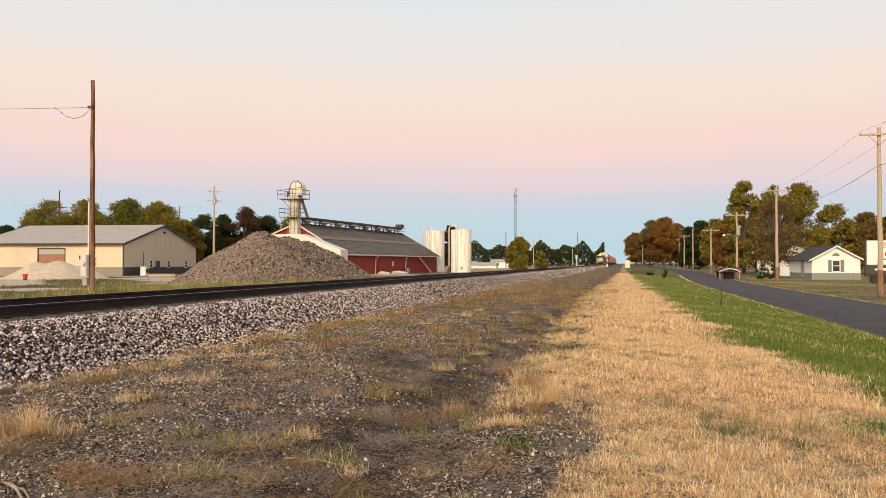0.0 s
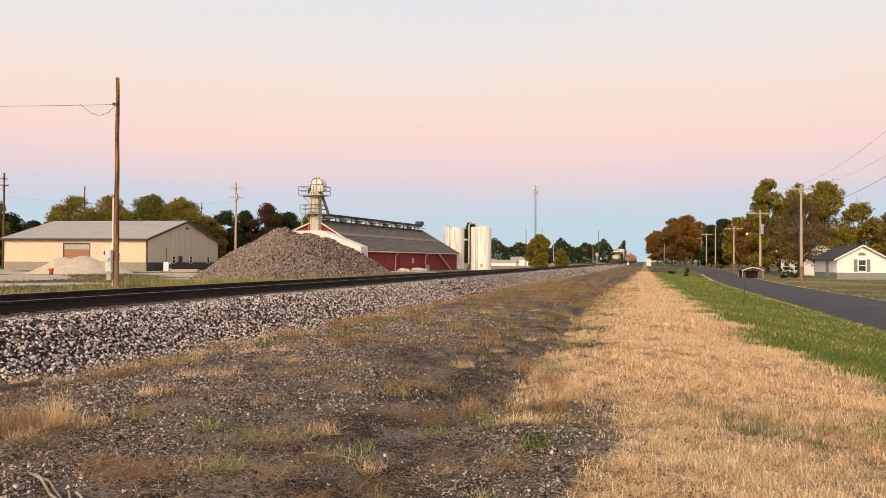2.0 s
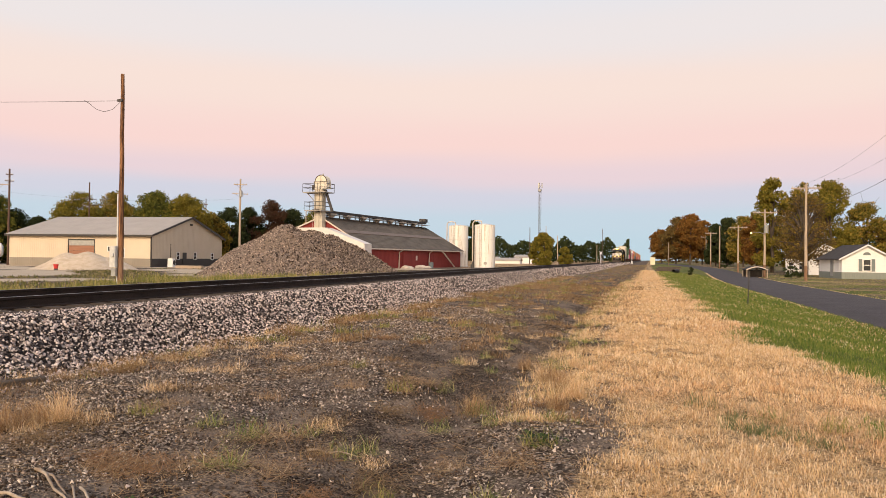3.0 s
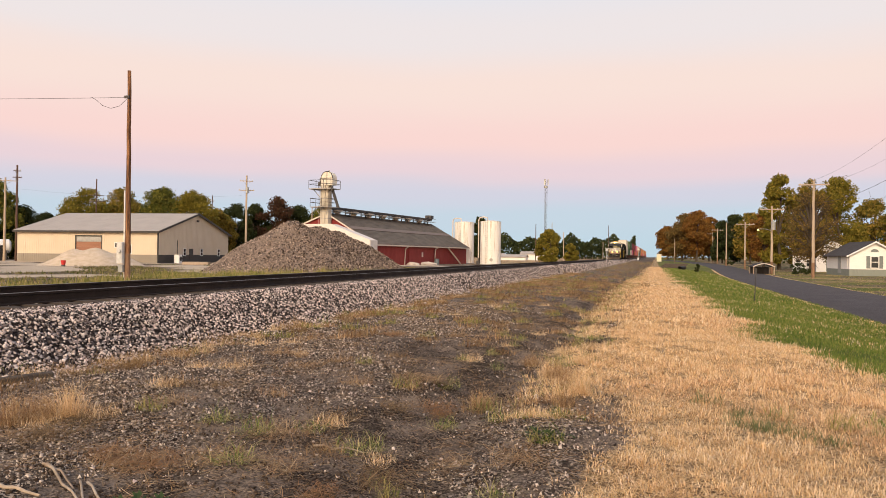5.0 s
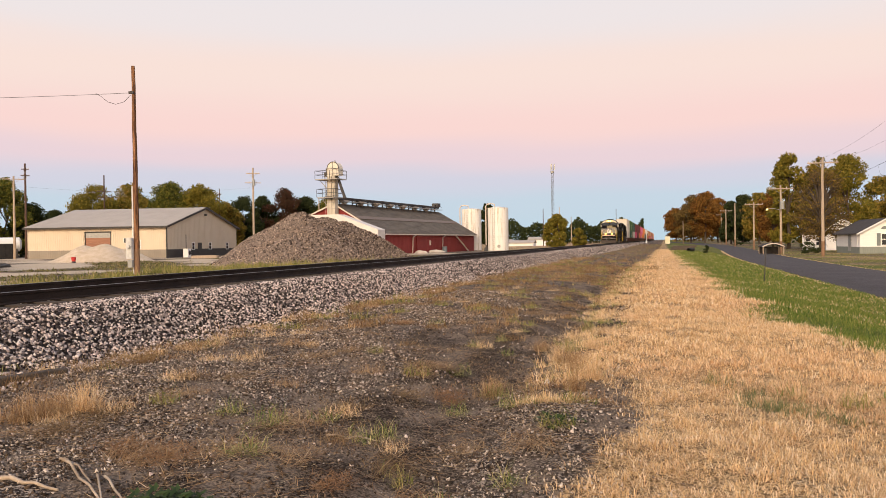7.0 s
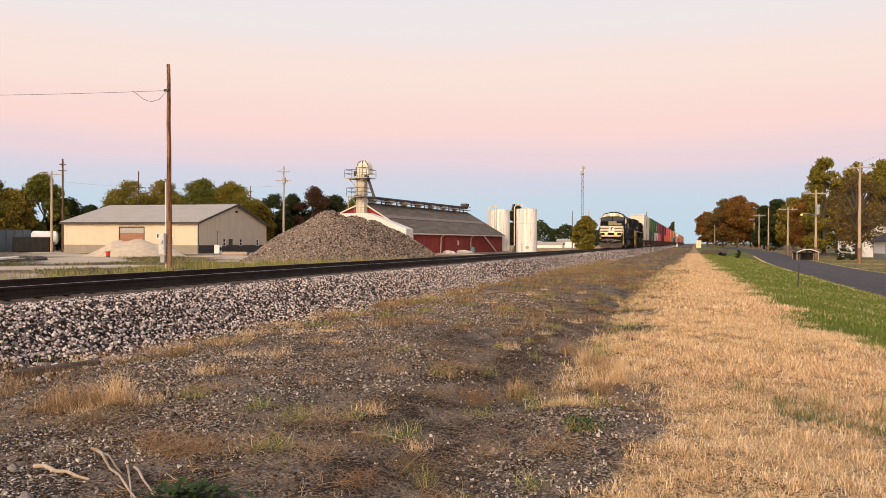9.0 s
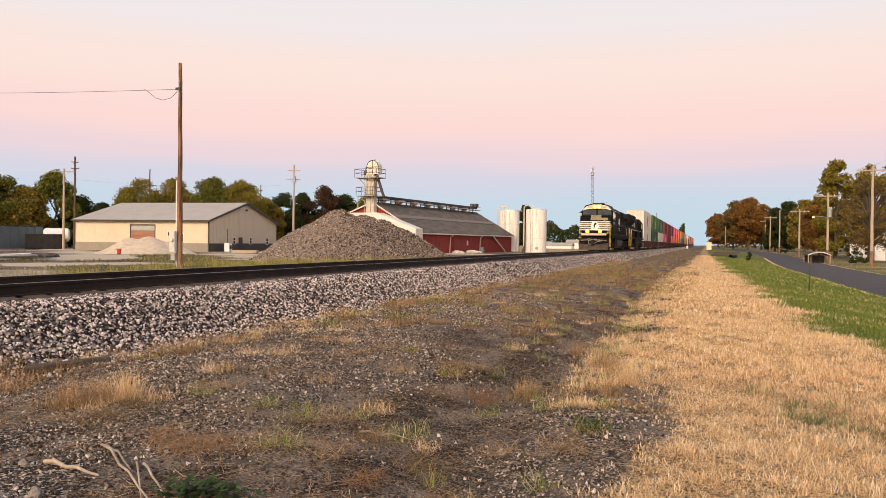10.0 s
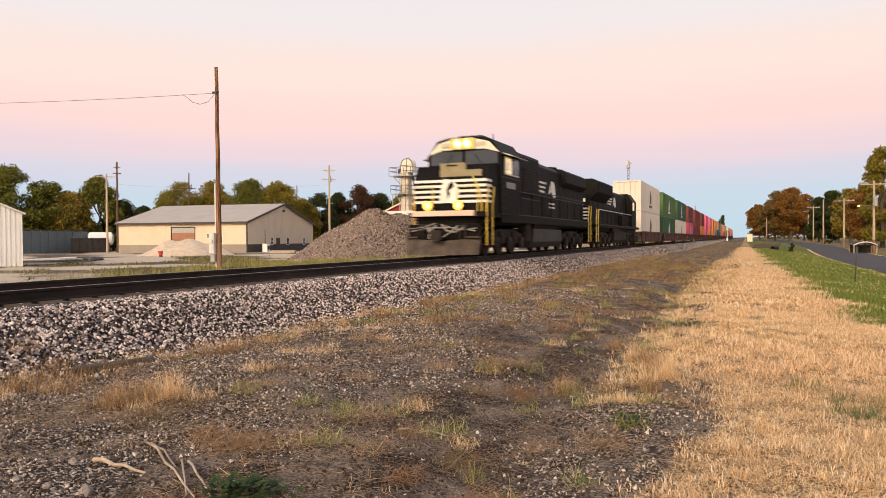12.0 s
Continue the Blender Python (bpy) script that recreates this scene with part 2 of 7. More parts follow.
# ---- the ground, the road and the track ----
def zones(x, y):
    """How much of tan grass, green grass, gravel and pale yard covers the ground."""
    wob = 0.35 * ripple(x, y, 1.1) + 0.2 * ripple(x, y, 3.1, 2.0)
    right = np.interp(y, [0, 8, 12, 17, 35, 94, 200], [2.5, 2.6, 2.6, 2.1, 1.6, 0.9, 0.3])
    left = np.interp(y, [0, 5, 6.6, 8.4, 9.4, 16.6, 30, 90, 200], [-0.4, -0.4, -0.38, -0.42, -0.65, -0.9, -1.2, -1.1, -0.6])
    tan = smooth01(left - 0.35, left + 0.35, x + wob) * (1 - smooth01(right - 0.3, right + 0.5, x + wob * 1.3))
    green = smooth01(right - 0.3, right + 0.5, x + wob * 1.3)
    green = green + (smooth01(-15, -17, x) * smooth01(45, 20, y + 0.25 * x) * 0.25)
    beyond = smooth01(12.4, 13.6, x) * (1 - smooth01(80, 140, x))
    green = green * (1 - beyond * (0.62 + 0.5 * ripple(x, y, 0.5, 2.0)))
    tan = tan + beyond * (0.42 + 0.3 * ripple(x, y, 0.35, 1.0))
    tan = tan + 0.9 * smooth01(-20, -26, x) * smooth01(120, 150, y)
    toe = -7.3 + 0.22 * ripple(x * 0, y, 0.8)
    ballast = smooth01(toe + 0.1, toe - 0.25, x) * smooth01(-14.6, -13.8, x)
    gravel = np.clip(smooth01(-2.8, -4.2, x + 0.9 * ripple(x, y, 0.9, 4.0)) * smooth01(toe - 0.2, toe + 0.2, x) + 0.9 * np.exp(-(((x + 1.0) / 0.6) ** 2)) * (ripple(x, y, 1.6, 1.0) > -0.35) * (1 - smooth01(8.5, 11, y)), 0, 1)
    yard = smooth01(-17, -19, x) * (0.42 + 0.7 * ripple(x, y, 0.35, 1.0) + 0.3 * ripple(x, y, 1.1, 2.0)) * smooth01(-19, -26, x) * (1 - smooth01(110, 150, y))
    return np.clip(tan, 0, 1), np.clip(green, 0, 1), np.clip(gravel, 0, 1), ballast, np.clip(yard, 0, 1)


def ground_material():
    m = bpy.data.materials.new("ground")
    m.use_nodes = True
    nt = m.node_tree
    b = nt.nodes["Principled BSDF"]
    b.inputs["Roughness"].default_value, b.inputs["Specular IOR Level"].default_value = 0.95, 0.1
    co = nt.nodes.new("ShaderNodeTexCoord")

    def noise_at(scale, detail=6):
        n = nt.nodes.new("ShaderNodeTexNoise")
        n.inputs["Scale"].default_value, n.inputs["Detail"].default_value = scale, detail
        nt.links.new(co.outputs["Object"], n.inputs["Vector"])
        return n.outputs["Fac"]

    def ramp(src, *stops):
        r = nt.nodes.new("ShaderNodeValToRGB")
        el = r.color_ramp.elements
        while len(el) < len(stops):
            el.new(0.5)
        for e, (p, c) in zip(el, stops):
            e.position, e.color = p, (*c, 1)
        nt.links.new(src, r.inputs[0])
        return r.outputs[0]

    def over(base, top, fac):
        x = nt.nodes.new("ShaderNodeMix")
        x.data_type = "RGBA"
        nt.links.new(fac, x.inputs["Factor"])
        nt.links.new(base, x.inputs["A"])
        nt.links.new(top, x.inputs["B"])
        return x.outputs["Result"]

    def weight(name, grain):
        a, s = nt.nodes.new("ShaderNodeAttribute"), nt.nodes.new("ShaderNodeMath")
        a.attribute_name = name
        s.operation = "MULTIPLY_ADD"
        nt.links.new(grain, s.inputs[0])
        s.inputs[1].default_value = 0.9
        nt.links.new(a.outputs["Fac"], s.inputs[2])
        r = nt.nodes.new("ShaderNodeMapRange")
        r.inputs["From Min"].default_value, r.inputs["From Max"].default_value = 0.8, 1.05
        nt.links.new(s.outputs[0], r.inputs["Value"])
        return r.outputs[0]

    fine, mid, big, huge = noise_at(45, 8), noise_at(9, 6), noise_at(1.6, 6), noise_at(0.25, 5)
    stone = nt.nodes.new("ShaderNodeTexVoronoi")
    stone.inputs["Scale"].default_value = 55
    nt.links.new(co.outputs["Object"], stone.inputs["Vector"])
    grey = nt.nodes.new("ShaderNodeSeparateColor")
    nt.links.new(stone.outputs["Color"], grey.inputs[0])
    rock = nt.nodes.new("ShaderNodeTexVoronoi")
    rock.inputs["Scale"].default_value = 13
    nt.links.new(co.outputs["Object"], rock.inputs["Vector"])
    rgrey = nt.nodes.new("ShaderNodeSeparateColor")
    nt.links.new(rock.outputs["Color"], rgrey.inputs[0])
    dirt = over(ramp(big, (0.42, (0.024, 0.016, 0.011)), (0.60, (0.235, 0.178, 0.134))), ramp(fine, (0.43, (0.010, 0.0065, 0.0045)), (0.60, (0.32, 0.24, 0.175))), ramp(mid, (0.35, (0.15, 0.15, 0.15)), (0.65, (0.85, 0.85, 0.85))))
    # brown thatch; its darkest stops paint the shade between grass tufts
    tan = over(ramp(mid, (0.35, (0.13, 0.075, 0.036)), (0.65, (0.52, 0.34, 0.175))), ramp(fine, (0.42, (0.05, 0.028, 0.014)), (0.58, (0.72, 0.51, 0.28))), ramp(big, (0.3, (0.4, 0.4, 0.4)), (0.7, (0.8, 0.8, 0.8))))
    green = over(ramp(mid, (0.3, (0.045, 0.06, 0.014)), (0.7, (0.16, 0.175, 0.045))), ramp(huge, (0.4, (0.08, 0.11, 0.022)), (0.65, (0.28, 0.21, 0.08))), huge)
    gravel = ramp(grey.outputs[0], (0.0, (0.018, 0.013, 0.010)), (0.55, (0.060, 0.045, 0.035)), (1.0, (0.48, 0.39, 0.31)))
    gravel = over(gravel, dirt, ramp(big, (0.42, (0, 0, 0)), (0.62, (1, 1, 1))))
    # near-black base paints the shade in the gaps between ballast stones
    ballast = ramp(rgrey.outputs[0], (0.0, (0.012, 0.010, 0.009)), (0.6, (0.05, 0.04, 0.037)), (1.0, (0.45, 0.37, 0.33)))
    yard = over(ramp(big, (0.3, (0.50, 0.40, 0.28)), (0.7, (0.62, 0.52, 0.40))), ramp(fine, (0.3, (0.36, 0.27, 0.18)), (0.7, (0.6, 0.5, 0.38))), mid)
    c = dirt
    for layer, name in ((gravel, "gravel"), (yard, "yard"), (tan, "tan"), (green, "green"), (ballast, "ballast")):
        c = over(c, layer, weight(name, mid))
    nt.links.new(c, b.inputs["Base Color"])
    bp = nt.nodes.new("ShaderNodeBump")
    bp.inputs["Strength"].default_value, bp.inputs["Distance"].default_value = 0.9, 0.035
    lump = nt.nodes.new("ShaderNodeMath")
    lump.operation = "MULTIPLY_ADD"
    lump.inputs[1].default_value = 2.2
    nt.links.new(mid, lump.inputs[0])
    nt.links.new(fine, lump.inputs[2])
    nt.links.new(lump.outputs[0], bp.inputs["Height"])
    nt.links.new(bp.outputs[0], b.inputs["Normal"])
    return m


def spaced(*runs):
    return np.unique(np.concatenate([np.arange(a, b, s) for a, b, s in runs]).round(3))


def make_ground():
    xs = spaced((-2400, -400, 200), (-400, -100, 15), (-100, -20, 1.5), (-20, -14.6, 0.4), (-14.6, 7, 0.14), (7, 20, 0.6), (20, 100, 5), (100, 400, 25), (400, 2500, 200))
    ys = spaced((-400, -20, 30), (-20, 2, 1.2), (2, 14, 0.14), (14, 30, 0.3), (30, 70, 0.8), (70, 200, 2.5), (200, 500, 10), (500, 4600, 150))
    gx, gy = np.meshgrid(xs, ys)
    nx, ny = len(xs), len(ys)
    v = np.stack([gx.ravel(), gy.ravel(), ground_z(gx, gy).ravel()], 1)
    i = (np.arange(ny - 1)[:, None] * nx + np.arange(nx - 1)[None, :]).ravel()
    me = raw("ground", v, np.stack([i, i + 1, i + 1 + nx, i + nx], 1), ground_material(), True)
    for name, w in zip(("tan", "green", "gravel", "ballast", "yard"), zones(gx, gy)):
        me.attributes.new(name, "FLOAT", "POINT").data.foreach_set("value", w.ravel().astype(np.float32))
    return tagged(new("ground", me), "flat land of bare dirt, gravel, dry and green grass", "ground", kind="structure")


make_ground()
ASPHALT = mat("asphalt", (0.050, 0.043, 0.044), (0.078, 0.066, 0.066), 0.7, 0.9, bump=0.5, fine=180)


def make_road():
    ys = np.concatenate([np.arange(-60, 150, 2.0), np.arange(150, 330, 4.0)])
    v, f = [], []
    for y in ys:
        m = float(road_mid(y))
        for dx, dz in ((-2.75, -0.05), (-2.62, 0.035), (0, 0.085), (2.62, 0.035), (2.75, -0.05)):
            dx = dx + (0.05 * math.sin(y * 1.3) + 0.04 * math.sin(y * 3.7)) * (1 if abs(dx) > 1 else 0)
            v.append((m + dx, y, gz(m, y) + dz + 0.02))
    for k in range(len(ys) - 1):
        f += [(5 * k + i, 5 * k + i + 1, 5 * k + 6 + i, 5 * k + 5 + i) for i in range(4)]
    solid("road", Shape().add(v, f), ASPHALT, pose(0, 0, 0), "dark asphalt lane with ragged grassy edges beside the track", "road", kind="structure", smooth=True)


make_road()
RUST = mat("rusty_steel", (0.016, 0.011, 0.009), (0.044, 0.029, 0.022), 2.0, 0.75, 0.3, 0.3, 60)
SHINE = mat("polished_rail_head", (0.20, 0.18, 0.17), (0.30, 0.28, 0.265), 1.0, 0.42, 0.9)
TIE = mat("tie_wood", (0.05, 0.038, 0.03), (0.12, 0.095, 0.075), 4.0, 0.9, bump=0.6, stretch=(1, 8, 8))


def make_track():
    track = thing("railway_track", pose(TRACK, 0, RAIL), "single railway line on dark rails over crushed-stone ballast", "railway track", kind="structure")
    for x, dz in ((-0.755, 0.025), (0.755, 0.0)):
        web = [(-0.075, -0.185), (0.075, -0.185), (0.075, -0.172), (0.012, -0.15), (0.009, -0.05), (0.036, -0.04), (0.036, -0.004), (-0.036, -0.004), (-0.036, -0.04), (-0.009, -0.05), (-0.012, -0.15), (-0.075, -0.172)]
        rail = part("rail", Shape().prism([(x + a, b + dz) for a, b in web], "y", -60, 1500), RUST, track)
        part("rail_head", Shape().box(x - 0.030, x + 0.030, -60, 1500, dz - 0.004, dz), SHINE, rail, "polished running surface")
    tie = Shape().box(-1.3, 1.3, -0.115, 0.115, -0.36, -0.186, 0.012).mesh("tie", TIE)
    for i in range(240):
        o = new("tie", tie)
        o.parent, o.location = track, (random.uniform(-0.02, 0.02), -2 + i * 0.54, 0)


make_track()

# ---- gravel pile, sand pile ----
PILE = mat("pile_gravel", (0.050, 0.037, 0.029), (0.36, 0.27, 0.205), 7.0, 0.95, bump=1.0, fine=11)


def heap(name, peaks, slope, r, material, label, base, step, stone=0.06, seed=1.0):
    """A heap of loose stuff: the outline of several cones, rounded and rough."""
    xs = np.arange(-r, r + step, step)
    gx, gy = np.meshgrid(xs, xs)
    h = np.full(gx.shape, -9.0)
    for px, py, ph in peaks:
        d = np.hypot(gx - px, gy - py)
        h = np.maximum(h, ph - slope * (np.sqrt(d * d + 0.35) - 0.4) * (1 + 0.06 * ripple(gx, gy, 0.9, seed)))
    h = h + stone * np.random.RandomState(3).uniform(-1, 1, h.shape) + 0.10 * ripple(gx, gy, 1.3, seed)
    keep = h > -0.25
    nx = len(xs)
    v = np.stack([gx.ravel(), gy.ravel(), np.maximum(h, -0.25).ravel()], 1)
    i = (np.arange(nx - 1)[:, None] * nx + np.arange(nx - 1)[None, :]).ravel()
    q = np.stack([i, i + 1, i + 1 + nx, i + nx], 1)
    q = q[keep.ravel()[q].any(axis=1)]
    ob = new(name, raw(name, v, q, material))
    ob.location = base
    return tagged(ob, label, name.replace("_", " "), kind="stuff"), (lambda x, y: h[min(max(int((y + r) / step), 0), nx - 1), min(max(int((x + r) / step), 0), nx - 1)])


_, PILE_TOP = heap("gravel_pile", [(0, 0, 4.75), (0.9, -1.0, 4.45), (1.5, 1.9, 4.35), (2.7, 3.4, 3.95), (3.4, 5.0, 3.35), (4.3, 7.2, 2.3), (1.5, -4.6, 2.6), (-1, 4, 4.1)], 0.60, 15, PILE, "large conical pile of brown crushed gravel behind the track", (-32.2, 60.5, 0.3), 0.13, 0.07)
SAND = mat("pale_sand", (0.46, 0.36, 0.25), (0.60, 0.49, 0.37), 2.0, 0.95, bump=0.8, fine=9)
heap("sand_pile", [(0, 0, 2.25), (-1.6, -1.0, 2.0), (1.8, 1.3, 1.6), (-2.9, -2.2, 1.1)], 0.55, 8, SAND, "low pale sand pile in front of the tan building", (-61.5, 68.5, 0.28), 0.22, 0.03, 2.0)


# ---- the tan metal building ----
WAINS = mat("grey_wainscot", (0.26, 0.225, 0.18), (0.31, 0.27, 0.22), 0.6, 0.6)
CREAM = mat("cream_metal", (0.62, 0.515, 0.385), (0.67, 0.565, 0.43), 0.6, 0.55, spec=0.4)
TAUPE = mat("taupe_metal", (0.56, 0.48, 0.36), (0.61, 0.53, 0.41), 0.6, 0.55, spec=0.4)
ROOFGREY = mat("grey_roof_metal", (0.36, 0.315, 0.27), (0.42, 0.37, 0.32), 0.5, 0.6, 0.0, spec=0.3)
DARKTRIM = mat("dark_trim", (0.045, 0.04, 0.036), (0.06, 0.055, 0.05), 1, 0.6)
WHITE = mat("white_paint", (0.74, 0.72, 0.69), (0.80, 0.79, 0.76), 0.8, 0.5)
RUSTDOOR = mat("rust_red_door", (0.26, 0.12, 0.075), (0.36, 0.18, 0.11), 1.2, 0.6, stretch=(0.3, 0.3, 6))
GLASS = mat("dark_glass", (0.02, 0.024, 0.028), (0.03, 0.034, 0.04), 1, 0.08, spec=0.6)
GREYMETAL = mat("grey_metal", (0.30, 0.30, 0.29), (0.42, 0.42, 0.40), 3, 0.5, 0.5)


def turned(shape, m):
    shape.v = [tuple(m @ Vector(p)) for p in shape.v]
    return shape


def window_part(parent, m, w, h, trim=WHITE, rows=2):
    win = new("window")
    win.parent = parent
    win.matrix_local = m
    fr = Shape()
    for a in (-w / 2, w / 2 - 0.09):
        fr.box(a, a + 0.09, -0.05, 0.03, 0, h)
    for z in [0, h - 0.09] + [h * k / rows - 0.03 for k in range(1, rows)]:
        fr.box(-w / 2 + 0.09, w / 2 - 0.09, -0.048, 0.03, z, z + 0.08)
    part("window_frame", fr, trim, win)
    part("pane", Shape().box(-w / 2 + 0.05, w / 2 - 0.05, -0.012, 0.02, 0.05, h - 0.05), GLASS, win)
    return win


def make_tan_building():
    L, W, E, P = 22.3, 23.0, 4.6, 7.65
    t = thing("metal_building", pose(-68.4, 88.4, 0.28, 0, 0, 8), "tan metal pole building with a grey low-pitched roof", "building")
    wains = 1.25
    # the long side (y = 0) has the big door's opening
    d0, d1, dh = -12.9, -8.7, 3.95
    wall = part("wall", Shape().prism([(-L, wains), (d0, wains), (d0, dh), (d1, dh), (d1, wains), (0, wains), (0, E), (-L, E)], "y", 0, 0.06), CREAM, t, "cream ribbed metal siding")
    for x in np.arange(-L + 0.15, 0, 0.3):
        part("rib", Shape().box(x - 0.03, x + 0.03, -0.025, 0, dh if d0 < x < d1 else wains, E), CREAM, wall)
    for a, b in ((-L, d0), (d1, 0)):
        low = part("wainscot", Shape().box(a, b, 0, 0.06, 0, wains - 0.004), WAINS, t, "grey ribbed lower siding")
        for x in np.arange(a + 0.15, b, 0.3):
            part("rib", Shape().box(x - 0.03, x + 0.03, -0.025, 0, 0, wains - 0.004), WAINS, low)
    door = new("garage_door")
    door.parent = t
    for k in range(5):
        part("panel", Shape().box(d0 + 0.12, d1 - 0.12, 0.03, 0.07, k * 0.76 + 0.01, k * 0.76 + 0.75), RUSTDOOR if k < 4 else GREYMETAL, door)
    tr = Shape()
    for a in (d0 - 0.02, d1 - 0.1):
        tr.box(a, a + 0.12, -0.06, 0.02, 0, dh)
    tr.box(d0 - 0.02, d1 + 0.02, -0.062, 0.02, dh - 0.1, dh + 0.03)
    part("door_frame", tr, DARKTRIM, t)
    # the gable end (x = 0)
    g = part("gable_wall", Shape().prism([(0, wains), (W, wains), (W, E), (W / 2, P), (0, E)], "x", -0.08, 0), TAUPE, t, "taupe ribbed gable siding")
    for y in np.arange(0.2, W - 0.1, 0.4):
        top = E + (P - E) * (1 - abs(y - W / 2) / (W / 2))
        part("rib", Shape().box(0, 0.025, y - 0.03, y + 0.03, wains, top - 0.05), TAUPE, g)
    part("gable_wainscot", Shape().box(-0.06, 0.012, 0, W, 0, wains - 0.004), DARKTRIM, t, "dark lower siding")
    part("back_wall", Shape().box(-L, 0, W - 0.08, W, 0, E), CREAM, t)
    part("end_wall", Shape().prism([(0, 0), (W, 0), (W, E), (W / 2, P), (0, E)], "x", -L, -L + 0.08), TAUPE, t)
    # the roof with seams
    for side in (0, 1):
        r = Shape()
        ya, yb = (-0.5, W / 2) if side == 0 else (W + 0.5, W / 2)
        za = E - 0.5 * (P - E) / (W / 2)
        r.prism([(ya, za + 0.05), (yb, P + 0.05), (yb, P + 0.17), (ya, za + 0.17)], "x", -L - 0.4, 0.4)
        r = part("roof", r, ROOFGREY, t)
        for x in np.arange(-L, 0.4, 0.9):
            part("seam", Shape().prism([(ya, za + 0.165), (yb, P + 0.165), (yb, P + 0.185), (ya, za + 0.185)], "x", x, x + 0.04), ROOFGREY, r)
    part("eave_trim", Shape().box(-L - 0.4, 0.4, -0.56, -0.5, E - 0.22, E + 0.04), DARKTRIM, t)
    part("corner_trim", Shape().box(-0.1, 0.06, -0.06, 0.1, 0, E), DARKTRIM, t)
    rk = Shape()
    for ya in (-0.5, W + 0.5):
        za = E - 0.5 * (P - E) / (W / 2)
        rk.prism([(ya, za - 0.1), (W / 2, P - 0.1), (W / 2, P + 0.2), (ya, za + 0.2)], "x", 0.4, 0.46)
    part("rake_trim", rk, DARKTRIM, t)
    for y, w, h, z in ((7.6, 0.85, 1.15, 1.1), (13.1, 0.9, 1.15, 1.1), (19.2, 0.9, 1.15, 1.05)):
        window_part(t, pose(0.04, y, z, 0, 0, 90), w, h)
    window_part(t, pose(-4.6, -0.04, 1.35), 1.2, 1.35)
    window_part(t, pose(-6.3, -0.04, 2.2), 0.8, 0.8, rows=1)
    part("door", Shape().box(0.02, 0.08, 9.1, 10.3, 0.02, 2.2, 0.01), DARKTRIM, t, "black steel entry door")
    part("wall_lamp", Shape().box(0.02, 0.35, W / 2 - 0.2, W / 2 + 0.2, P - 1.2, P - 0.9, 0.04), DARKTRIM, t)
    ac = thing("air_conditioner", pose(-67.2, 91.4, 0.28, 0, 0, 8), "pale outdoor air conditioning unit beside the gable wall", "air conditioner")
    part("case", Shape().box(-0.4, 0.4, -0.45, 0.45, 0, 1.3, 0.04), WHITE, ac)
    part("grille", Shape().tube((0.4, 0, 0.7), (0.43, 0, 0.7), 0.34, 0.34, 18), DARKTRIM, ac)
    part("pipe", Shape().tube((-0.2, 0.1, 1.3), (-0.2, 0.1, 3.4), 0.05), DARKTRIM, ac)


make_tan_building()
# ---- the red barn with its conveyor and tower ----
RED = mat("barn_red", (0.20, 0.024, 0.022), (0.27, 0.040, 0.034), 1.2, 0.7, bump=0.2, fine=12, stretch=(1, 1, 0.3))
SHINGLE = mat("dark_shingles", (0.095, 0.078, 0.062), (0.155, 0.130, 0.104), 0.5, 0.95, bump=0.5, fine=9, stretch=(1, 1, 3))
TRIM = mat("weathered_trim", (0.55, 0.46, 0.38), (0.66, 0.57, 0.48), 2, 0.7)
GALV = mat("galvanised", (0.33, 0.31, 0.28), (0.48, 0.45, 0.41), 2.5, 0.5, 0.5)
BELT = mat("conveyor_dark", (0.05, 0.046, 0.045), (0.11, 0.10, 0.095), 2, 0.7, 0.2)


